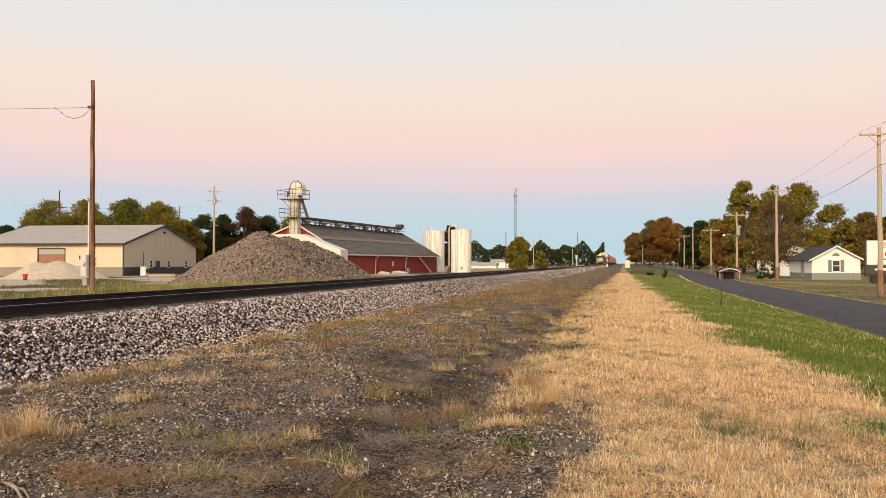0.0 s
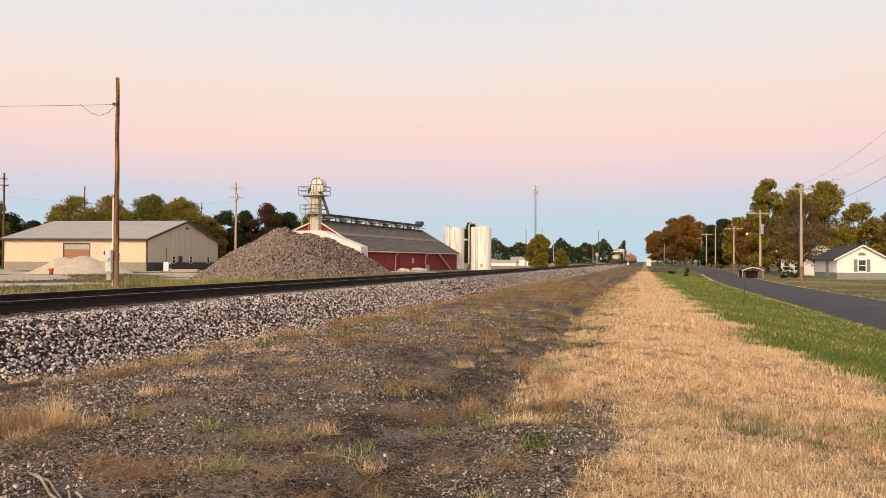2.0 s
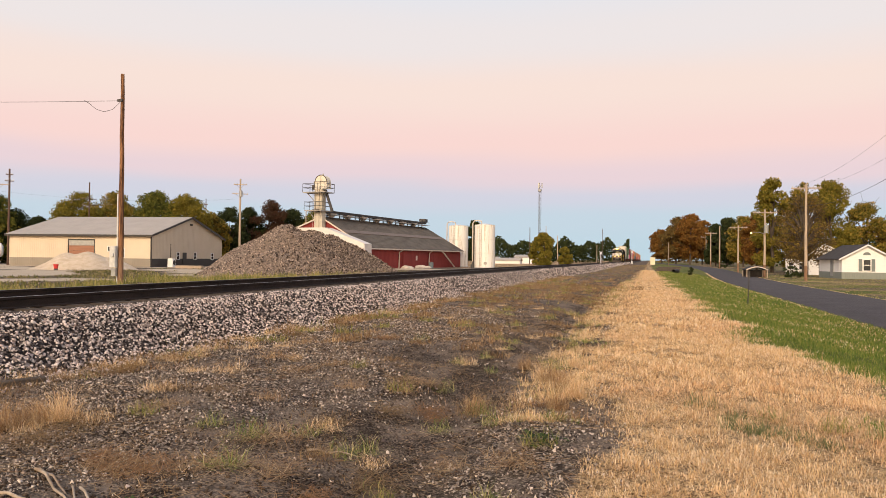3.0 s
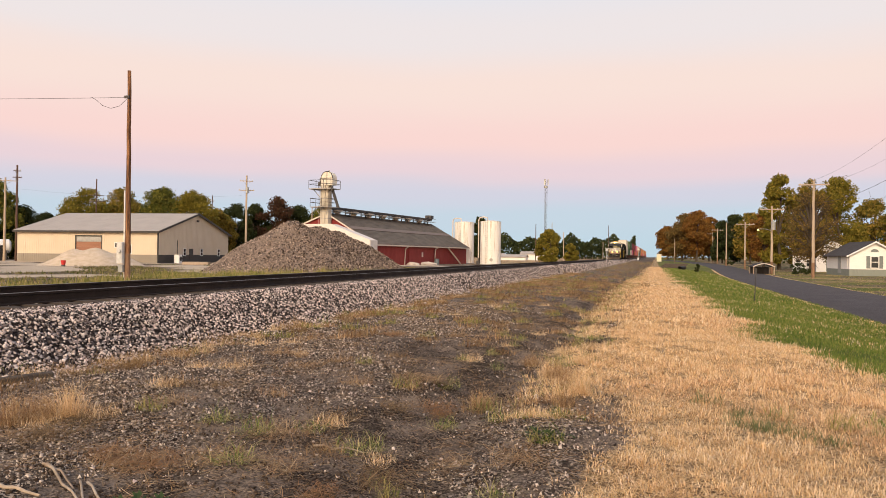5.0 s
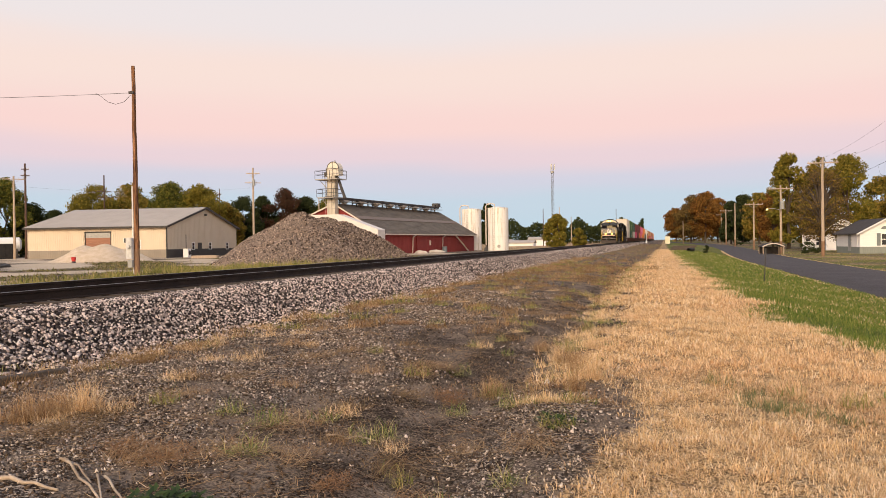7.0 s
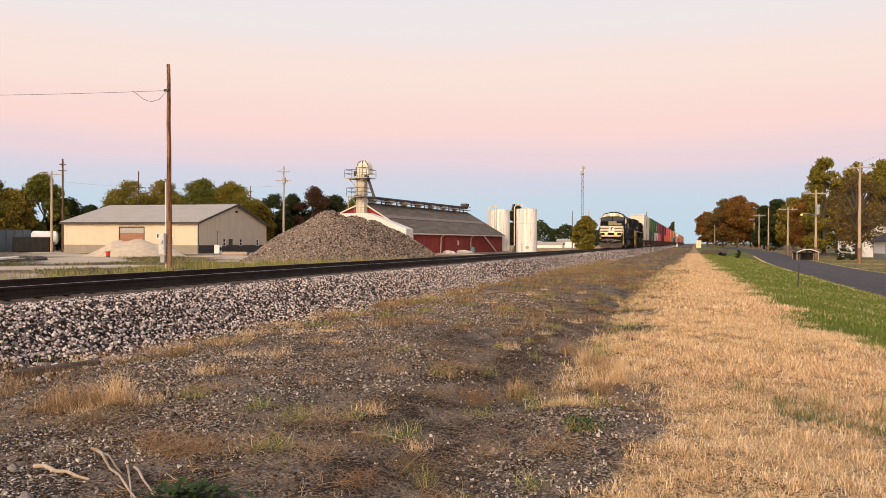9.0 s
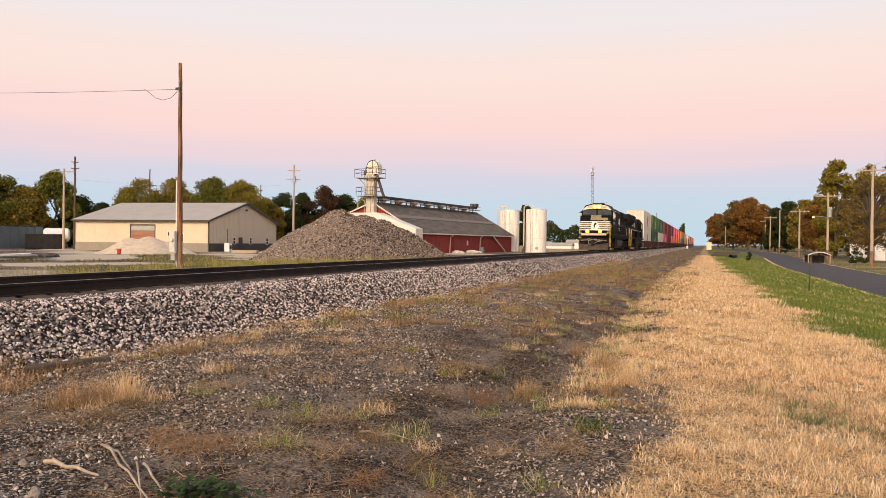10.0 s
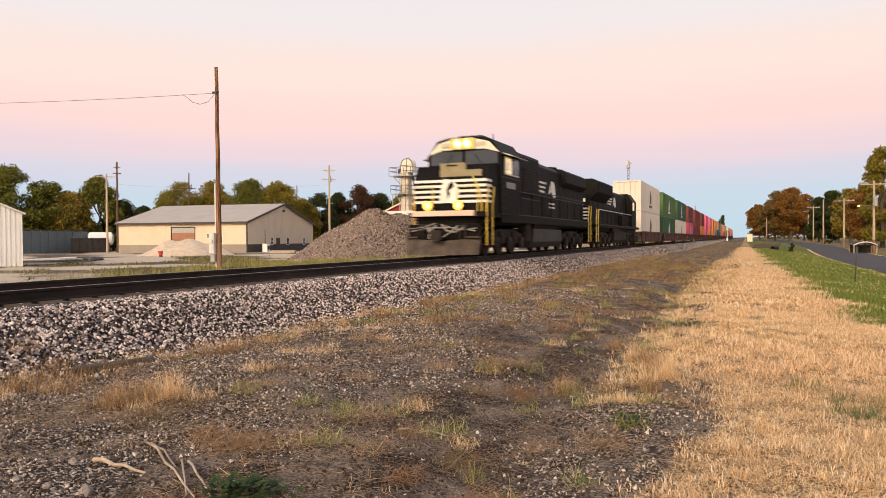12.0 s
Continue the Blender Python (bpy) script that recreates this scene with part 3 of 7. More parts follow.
def make_red_barn():
    W, H, L, R = 17.0, 3.38, 39.0, 7.75
    rx, lx, lz = -7.7, -16.0, 4.6
    t = thing("red_barn", pose(-40.4, 100.5, 0.3, 0, 0, -6.5), "long red barn with a dark shingle roof and a roof conveyor", "barn")
    wall = part("wall", Shape().box(-0.08, -0.02, 0, L, 0, H), RED, t, "dark red board siding")
    for y in np.arange(0, L - 0.3, 0.4):
        part("board", Shape().box(-0.018, 0.0, y, y + 0.385, 0, H), RED, wall)
    gable = [(0, 0), (0, H), (rx, R), (lx, lz), (lx, 0)]
    part("gable_wall", Shape().prism(gable, "y", 0, 0.12), RED, t)
    part("end_wall", Shape().prism(gable, "y", L - 0.12, L), RED, t)
    part("back_wall", Shape().box(lx, lx + 0.1, 0, L, 0, lz), RED, t)
    for (xa, za), n in (((0.55, H - 0.32), 7), ((lx - 0.5, lz - 0.2), 7)):
        roof = Shape().prism([(xa, za), (rx, R), (rx, R + 0.14), (xa, za + 0.14)], "y", -0.35, L + 0.35)
        roof = part("roof", roof, SHINGLE, t)
        for k in range(22):
            a, b = k / 22, (k + 1) / 22
            px, pz = xa + (rx - xa) * a, za + (R - za) * a
            qx, qz = xa + (rx - xa) * b, za + (R - za) * b
            part("shingle_course", Shape().prism([(px, pz + 0.142), (qx, qz + 0.142), (qx, qz + 0.15), (px, pz + 0.175)], "y", -0.35, L + 0.35), SHINGLE, roof)
    # a paler walkway band on the roof, trims and pipes
    a = 0.50
    bx, bz = 0.55 + (rx - 0.55) * a, H - 0.32 + (R - H + 0.32) * a
    part("roof_band", Shape().prism([(bx + 0.42, bz - 0.22 + 0.19), (bx - 0.42, bz + 0.27 + 0.19), (bx - 0.42, bz + 0.33 + 0.19), (bx + 0.42, bz - 0.16 + 0.19)], "y", -0.3, L), mat("roof_band", (0.16, 0.125, 0.105), (0.21, 0.17, 0.145), 2, 0.9), t)
    part("gutter", Shape().box(0.5, 0.64, -0.35, L + 0.35, H - 0.42, H - 0.22), TRIM, t)
    for xa, za in ((0.55, H - 0.34), (lx - 0.5, lz - 0.2)):
        part("rake_trim", Shape().prism([(xa, za - 0.05), (rx, R - 0.05), (rx, R + 0.17), (xa, za + 0.17)], "y", -0.42, -0.36), TRIM, t)
    for y in (11.0, 23.2):
        part("downspout", Shape().path([(0.57, y + 0.6, H - 0.35), (0.2, y, H - 0.8), (0.1, y, 0.05)], 0.09), TRIM, t)
    part("brace_pipe", Shape().path([(0.4, 28.5, H - 0.3), (0.5, 34.6, 0.1)], 0.13), TRIM, t)
    part("sliding_door", Shape().box(0.02, 0.1, 12.6, 18.6, 0.05, 2.9), RED, t)
    part("sign", Shape().box(0.1, 0.13, 17.6, 18.2, 1.3, 2.1), TRIM, t, "small pale notice board")
    # white lean-to before the gable
    part("lean_to", Shape().prism([(1.15, 0), (1.15, 3.72), (-5.6, 6.1), (-10.6, 6.1), (-10.6, 0)], "y", -2.6, -0.44), mat("white_sheet", (0.62, 0.57, 0.52), (0.72, 0.67, 0.62), 1, 0.6), t, "whitewashed lean-to wall")
    # conveyor along the ridge
    cv = new("conveyor")
    cv.parent = t
    part("trough", Shape().box(rx - 0.45, rx + 0.45, -2, L - 0.4, R + 0.75, R + 0.95), BELT, cv)
    part("cover", Shape().box(rx - 0.5, rx + 0.5, -2, L - 0.4, R + 0.95, R + 1.1), BELT, cv)
    part("walkway", Shape().box(rx + 0.5, rx + 1.2, 0.5, L - 0.4, R + 0.42, R + 0.5), GALV, cv)
    for k in range(8):
        y = 0.8 + k * 5.1
        leg = Shape()
        for x in (rx - 0.4, rx + 0.4):
            leg.box(x - 0.07, x + 0.07, y, y + 0.14, R - 0.3, R + 0.8)
        leg.box(rx - 0.5, rx + 1.2, y, y + 0.12, R + 0.34, R + 0.42)
        part("support", leg, BELT, cv)
        if k < 7:
            part("hopper", Shape().add([(rx - .5, y + 1.1, R + .75), (rx + .5, y + 1.1, R + .75), (rx + .5, y + 2.9, R + .75), (rx - .5, y + 2.9, R + .75), (rx - .2, y + 1.7, R + .1), (rx + .2, y + 1.7, R + .1), (rx + .2, y + 2.3, R + .1), (rx - .2, y + 2.3, R + .1)],
                 [(0, 1, 2, 3), (4, 5, 6, 7), (0, 1, 5, 4), (1, 2, 6, 5), (2, 3, 7, 6), (3, 0, 4, 7)]), TRIM, cv)
    rail = Shape()
    rail.box(rx + 1.16, rx + 1.22, 0.5, L - 0.4, R + 1.0, R + 1.05)
    part("conveyor_rail", rail, BELT, cv)
    part("drive_motor", Shape().box(rx - 0.6, rx + 0.7, L - 1.6, L - 0.2, R + 1.1, R + 1.8, 0.08).box(rx - 0.2, rx + 0.3, L - 2.4, L - 1.7, R + 1.1, R + 1.5, 0.05), BELT, cv)
    # elevator tower
    CREAMY = mat("tower_cream", (0.40, 0.355, 0.28), (0.60, 0.545, 0.45), 1.5, 0.6, stretch=(1, 1, 0.3))
    tw = thing("elevator_tower", pose(-47.95, 100.6, 0.3, 0, 0, -8.2), "cream grain elevator leg with railed platforms and a round-topped head", "elevator tower")
    part("casing", Shape().box(-0.72, 0.1, -0.55, 0.55, 0, 12.2, 0.03).box(0.16, 0.66, -0.5, 0.5, 0, 12.0, 0.03), CREAMY, tw)
    for z in range(1, 12):
        part("flange_band", Shape().box(-0.76, 0.7, -0.58, 0.58, z - 0.04, z + 0.04), GALV, tw)
    disc = [(0.45 + 1.0 * math.cos(math.pi * k / 12), 13.05 + 1.0 * math.sin(math.pi * k / 12)) for k in range(13)]
    HEADW = mat("head_white", (0.62, 0.55, 0.44), (0.74, 0.68, 0.57), 1.5, 0.5)
    head = part("head", Shape().prism([(1.45, 12.0)] + disc + [(-0.55, 12.0)], "y", -0.6, 0.6), HEADW, tw, "rounded white head casing")
    rim = [(0.45 + 1.06 * math.cos(math.pi * k / 12), 13.05 + 1.06 * math.sin(math.pi * k / 12)) for k in range(13)]
    part("head_flange", Shape().prism(rim + [(0.45 + 0.98 * math.cos(math.pi * k / 12), 13.05 + 0.98 * math.sin(math.pi * k / 12)) for k in range(12, -1, -1)], "y", -0.66, -0.58), BELT, head)
    part("head_seam", Shape().box(-0.6, 1.5, -0.64, -0.59, 13.0, 13.08).box(0.42, 0.5, -0.64, -0.59, 12.0, 14.0), BELT, head)
    part("head_vent", Shape().tube((0.45, 0, 14.0), (0.45, 0, 14.3), 0.12, 0.12, 8).path([(-0.5, -0.3, 12.4), (-0.95, -0.3, 12.9), (-0.95, -0.3, 13.2)], 0.07), GALV, tw)
    part("motor", Shape().box(-1.3, -0.6, -0.4, 0.3, 11.9, 12.6, 0.05).tube((-1.0, 0, 12.5), (-1.0, 0, 13.1), 0.2), BELT, tw)
    for z, xa, xb in ((11.5, -2.25, 1.7), (8.75, -1.95, 1.05)):
        part("platform", Shape().box(xa, xb, -1.4, 1.2, z - 0.12, z), GALV, tw)
        rl = Shape()
        for x in np.linspace(xa, xb, 4):
            for y in (-1.4, 1.2):
                rl.tube((x, y, z), (x, y, z + 1.25), 0.035, 0.035, 6)
        for h in (0.65, 1.25):
            rl.path([(xa, -1.4, z + h), (xb, -1.4, z + h), (xb, 1.2, z + h), (xa, 1.2, z + h), (xa, -1.4, z + h)], 0.035)
        part("railing", rl, BELT, tw)
        for x in (xa + 0.3, xb - 0.3):
            part("bracket", Shape().tube((x, -0.6, z - 0.1), (x * 0.4, -0.5, z - 1.3), 0.06, 0.06, 6), GALV, tw)
    part("chute", Shape().tube((0.9, 0, 11.8), (1.9, 0.4, 8.6), 0.22, 0.22, 10), BELT, tw)
    part("ladder", Shape().path([(-0.9, -0.62, 0.3), (-0.9, -0.62, 12)], 0.03).path([(-0.5, -0.62, 0.3), (-0.5, -0.62, 12)], 0.03), GALV, tw)


make_red_barn()

TANKW = mat("tank_white", (0.50, 0.40, 0.29), (0.84, 0.80, 0.73), 1.1, 0.5, stretch=(2.2, 2.2, 0.16), spec=0.4, lo=0.38, hi=0.47)


def make_tank(x, y, r, h, pipe):
    t = thing("storage_tank", pose(x, y, 0.3), "tall upright white steel tank with rust streaks beside the barn", "storage tank", "upright tanks")
    part("shell", Shape().tube((0, 0, 0.1), (0, 0, h), r, r, 40), TANKW, t, smooth=True)
    part("roof", Shape().tube((0, 0, h), (0, 0, h + 0.28), r + 0.03, 0.2, 40), TANKW, t, smooth=True)
    part("base_ring", Shape().tube((0, 0, -0.1), (0, 0, 0.12), r + 0.15, r + 0.15, 40), GALV, t)
    for z in (h * 0.33, h * 0.66):
        part("seam", Shape().tube((0, 0, z), (0, 0, z + 0.03), r + 0.012, r + 0.012, 40, False), TRIM, t)
    a = math.radians(200)
    px, py = (r + 0.35) * math.cos(a), (r + 0.35) * math.sin(a)
    part("fill_pipe", Shape().path([(px, py, 0.2), (px, py, h + 0.3), (px * 0.9, py * 0.9, h + 0.7), (px * 0.6, py * 0.6, h + 0.85), (px * 0.3, py * 0.3, h + 0.7), (px * 0.25, py * 0.25, h + 0.2)], 0.11, 8), TRIM, t)
    lad = Shape()
    for d in (-0.2, 0.2):
        lad.tube((d - 0.4, -r - 0.1, 0.3), (d - 0.4, -r - 0.1, h + 0.6), 0.025, 0.025, 6)
    for k in range(int(h / 0.35)):
        lad.tube((-0.6, -r - 0.1, 0.4 + k * 0.35), (-0.2, -r - 0.1, 0.4 + k * 0.35), 0.018, 0.018, 5)
    part("ladder", lad, GALV, t)
    part("manhole", Shape().tube((0.5, -r * 0.93, 0.9), (0.55, -r * 1.03, 0.9), 0.3, 0.3, 16), GALV, t)
    part("valve", Shape().box(px - 0.3, px + 0.3, py - 0.3, py + 0.3, 0, 0.7, 0.05).tube((px, py, 0.7), (px, py, 1.2), 0.12), BELT, t)


make_tank(-29.3, 131.4, 1.90, 7.95, True)
make_tank(-37.2, 142.3, 1.98, 8.3, True)


# ---- utility poles and wires ----
POLE = mat("pole_wood", (0.045, 0.020, 0.011), (0.36, 0.175, 0.082), 1.3, 0.85, bump=0.9, fine=9, stretch=(9, 9, 0.35), lo=0.43, hi=0.60)
GREYPOLE = mat("grey_pole_wood", (0.36, 0.27, 0.19), (0.50, 0.40, 0.30), 1.2, 0.9, bump=0.5, fine=12, stretch=(6, 6, 0.5))
DARKPOLE = mat("dark_pole_wood", (0.075, 0.045, 0.032), (0.13, 0.08, 0.06), 1.2, 0.9, bump=0.5, fine=12, stretch=(6, 6, 0.5))
STAIN = mat("tarred_pole_foot", (0.15, 0.08, 0.045), (0.30, 0.18, 0.11), 3, 0.9, bump=0.5, fine=14, stretch=(5, 5, 0.6))
WIRE = mat("wire", (0.02, 0.02, 0.02), (0.035, 0.033, 0.03), 2, 0.6)
CERAMIC = mat("insulator", (0.46, 0.45, 0.43), (0.62, 0.61, 0.58), 5, 0.3)


def make_pole(x, y, h, r, wood, arms=(), label="wooden utility pole with a crossarm", turn=0, transformer=False, lamp=False, lean=(0, 0), foot=True):
    z = gz(x, y)
    t = thing("utility_pole", pose(x, y, z, lean[0], lean[1], turn), label, "utility pole", "utility poles")
    k = 1.6 if foot else 0.0
    s = Shape()
    n, m = 9, 12
    v, f = [], []
    for i in range(n + 1):
        a = k + (h - k) * i / n
        ra, o = r * (1 - 0.38 * a / h), 0.015 * math.sin(a * 1.7 + x)
        v += [(o + ra * math.cos(2 * math.pi * j / m), ra * math.sin(2 * math.pi * j / m), a) for j in range(m)]
    for i in range(n):
        f += [(i * m + j, i * m + (j + 1) % m, (i + 1) * m + (j + 1) % m, (i + 1) * m + j) for j in range(m)]
    f += [tuple(range(m - 1, -1, -1)), tuple(range(n * m, n * m + m))]
    part("shaft", s.add(v, f), wood, t, smooth=True)
    if foot:
        part("foot", Shape().tube((0, 0, -0.5), (0.015 * math.sin(k * 1.7 + x), 0, k), r * 1.03, r * 0.97, 12), STAIN, t, "darker stained pole foot")
    for za, half in arms:
        arm = part("crossarm", Shape().box(-half, half, -r * 0.75 - 0.1, -r * 0.75, h - za - 0.06, h - za + 0.06), wood, t)
        for i in (-0.9, -0.45, 0.45, 0.9):
            part("insulator", Shape().tube((i * half, -r * 0.75 - 0.05, h - za + 0.06), (i * half, -r * 0.75 - 0.05, h - za + 0.24), 0.05, 0.035, 8), CERAMIC, arm)
        br = Shape()
        for sgn in (-1, 1):
            br.tube((sgn * half * 0.55, -r * 0.75 - 0.05, h - za - 0.06), (0, -r * 0.75, h - za - 0.65), 0.02, 0.02, 5)
        part("brace", br, GALV, t)
    if transformer:
        part("transformer", Shape().tube((0.1, -0.5, h - 3.1), (0.1, -0.5, h - 2.1), 0.27, 0.27, 16).dome(0.1, -0.5, h - 2.1, 0.27, 0.1), GREYMETAL, t, "grey transformer can", smooth=True)
    if lamp:
        arm = part("lamp_arm", Shape().path([(0, 0, h - 3.2), (-0.8, -0.2, h - 3.0), (-1.6, -0.4, h - 3.0)], 0.035), GALV, t)
        part("lamp_head", Shape().tube((-1.7, -0.42, h - 3.2), (-1.7, -0.42, h - 3.0), 0.13, 0.08, 10), mat("lamp_glow", (0.8, 0.75, 0.4), None, 1, 0.4, emit=(1.0, 0.80, 0.22, 2.0)), arm, "lit yellow street lamp")
    return t


def wire(name, a, b, sag, r=0.012, label="thin dark overhead wire"):
    a, b = Vector(a), Vector(b)
    pts = [a.lerp(b, k / 24) - Vector((0, 0, sag * 4 * (k / 24) * (1 - k / 24))) for k in range(25)]
    solid(name, Shape().path(pts, r, 5), WIRE, pose(0, 0, 0), label, "wire", "overhead wires")


# beside the tan building
near = make_pole(-28.86, 34.7, 12.05, 0.16, POLE, label="tall rust-brown wooden utility pole with a meter box", lean=(0, -0.35))
part("conduit", Shape().path([(-0.19, -0.06, 0.0), (-0.19, -0.06, 5.2)], 0.04), WHITE, near)
part("meter_box", Shape().box(-0.44, -0.05, -0.42, -0.18, 1.05, 2.25, 0.03), CERAMIC, near, "grey electric meter cabinet")
part("meter", Shape().tube((-0.2, -0.42, 1.75), (-0.2, -0.52, 1.75), 0.11, 0.11, 14), CERAMIC, near)
part("small_box", Shape().box(-0.36, -0.05, -0.38, -0.18, 0.55, 0.98, 0.02), GREYMETAL, near)
part("bracket", Shape().box(-0.22, 0.1, -0.16, -0.1, 10.45, 10.6), BELT, near)
part("service_loop", Shape().path([(-0.05, -0.15, 10.4), (-0.45, -0.25, 10.0), (-0.9, -0.42, 9.86), (-1.3, -0.6, 10.0), (-1.6, -0.75, 10.3), (-1.85, -0.85, 10.46)], 0.012), WIRE, near)
wire("service_wire", (-29.1, 34.6, 10.8), (-62, 20.6, 10.5), 0.45, 0.011)
# ---- trees ----
BARK = mat("bark", (0.055, 0.042, 0.032), (0.11, 0.085, 0.065), 3, 0.95, bump=0.8, fine=12, stretch=(4, 4, 0.8))
LEAVES = {
    "green": palette("leaves_green", [(0.04, 0.056, 0.012), (0.09, 0.105, 0.02), (0.17, 0.165, 0.03), (0.30, 0.25, 0.042)], translucent=0.25),
    "dark": palette("leaves_dark", [(0.020, 0.030, 0.011), (0.036, 0.048, 0.016), (0.065, 0.074, 0.024)], translucent=0.15),
    "yellow": palette("leaves_yellow", [(0.09, 0.088, 0.016), (0.21, 0.175, 0.026), (0.38, 0.28, 0.042), (0.12, 0.115, 0.02), (0.26, 0.21, 0.035)], translucent=0.3),
    "mixed": palette("leaves_mixed", [(0.05, 0.06, 0.014), (0.15, 0.13, 0.024), (0.30, 0.22, 0.038), (0.44, 0.27, 0.05)], translucent=0.25),
    "orange": palette("leaves_orange", [(0.085, 0.042, 0.015), (0.21, 0.092, 0.024), (0.38, 0.175, 0.036), (0.10, 0.068, 0.018), (0.28, 0.14, 0.03)], translucent=0.25),
    "brown": palette("leaves_brown", [(0.07, 0.05, 0.02), (0.15, 0.10, 0.032), (0.26, 0.16, 0.045)], translucent=0.15),
    "rust": palette("leaves_rust", [(0.055, 0.028, 0.018), (0.09, 0.04, 0.022), (0.045, 0.04, 0.018)], translucent=0.15),
}


def crown_mesh(rng, h, w, base, leaves, leaf, clumps, material, upright=1.0):
    """A crown of many small leaf pieces, gathered in uneven clumps with gaps between."""
    cs = []
    for _ in range(clumps):
        a, u = rng.uniform(0, 2 * math.pi), rng.uniform(0, 1)
        zf = rng.uniform(0.05, 1.0)
        reach = math.sin(math.pi * min(zf * 0.86 + 0.12, 1.0)) ** 0.6 * w
        size = rng.uniform(0.12, 0.36) * w
        rr = max(reach - size * 0.55, 0.0) * (0.15 + 0.85 * u ** 0.5)
        cs.append((rr * math.cos(a), rr * math.sin(a), base + (h - size * 0.5 - base) * zf, size))
    cs = np.array(cs)
    pick = rng.choice(len(cs), leaves, p=cs[:, 3] ** 2 / (cs[:, 3] ** 2).sum())
    d = rng.normal(size=(leaves, 3))
    d /= np.linalg.norm(d, axis=1)[:, None]
    rad = cs[pick, 3] * rng.uniform(0.1, 1.0, leaves) ** 0.5 * (1 + 0.13 * np.abs(rng.normal(size=leaves)))
    p = cs[pick, :3] + d * rad[:, None] * np.array([1, 1, 0.72 * upright])
    u = rng.normal(size=(leaves, 3))
    u /= np.linalg.norm(u, axis=1)[:, None]
    q = np.cross(u, rng.normal(size=(leaves, 3)))
    q /= np.linalg.norm(q, axis=1)[:, None] + 1e-9
    s = (leaf * rng.uniform(0.5, 1.25, leaves))[:, None]
    v = np.stack([p - u * s, p + q * s * 0.8, p + u * s], 1).reshape(-1, 3)
    return raw("crown", v, np.arange(leaves * 3).reshape(-1, 3), material), cs


def trunk_shape(rng, h, base, cs, r, limbs=9):
    s = Shape()
    top = base + (h - base) * 0.62
    pts = [Vector((0, 0, -0.3))] + [Vector((rng.uniform(-0.15, 0.15) * k, rng.uniform(-0.15, 0.15) * k, top * k / 4)) for k in range(1, 5)]
    for k in range(4):
        s.tube(pts[k], pts[k + 1], r * (1 - 0.2 * k), r * (1 - 0.2 * (k + 1)), 9, k in (0, 3))
    for c in cs[rng.permutation(len(cs))[:limbs]]:
        f = min(max((c[2] / top) * 0.6, 0.25), 0.95)
        k = min(int(f * 4), 3)
        st = pts[k].lerp(pts[k + 1], f * 4 - k)
        mid = st.lerp(Vector(c[:3]), 0.5) + Vector((0, 0, 0.06 * h))
        s.tube(st, mid, r * 0.42, r * 0.26, 6, False)
        s.tube(mid, Vector(c[:3]), r * 0.26, r * 0.06, 6, False)
        for _ in range(3):
            e = Vector(c[:3]) + Vector(rng.normal(size=3)) * c[3] * 0.8
            s.tube(mid.lerp(Vector(c[:3]), 0.5), e, r * 0.13, r * 0.03, 5, False)
    return s


def make_tree(x, y, h, w, colour, label, seed, base=0.22, leaves=5000, leaf=0.28, clumps=26, r=0.0, name="tree", limbs=9, upright=1.0):
    rng = np.random.RandomState(seed)
    t = thing(name, pose(x, y, gz(x, y), 0, 0, seed * 37 % 360), label, "tree" if name == "tree" else "bush")
    me, cs = crown_mesh(rng, h, w, base * h, leaves, leaf, clumps, LEAVES[colour], upright)
    part("trunk", trunk_shape(rng, h, base * h, cs, r or h * 0.022, limbs), BARK, t, smooth=True)
    c = new("crown", me)
    c.parent = t
    return t


def at(px_dir, dist):
    """A place at a bearing (degrees to the right of the track's line) and distance from the eye."""
    a = radians(px_dir)
    return dist * math.sin(a), dist * math.cos(a)


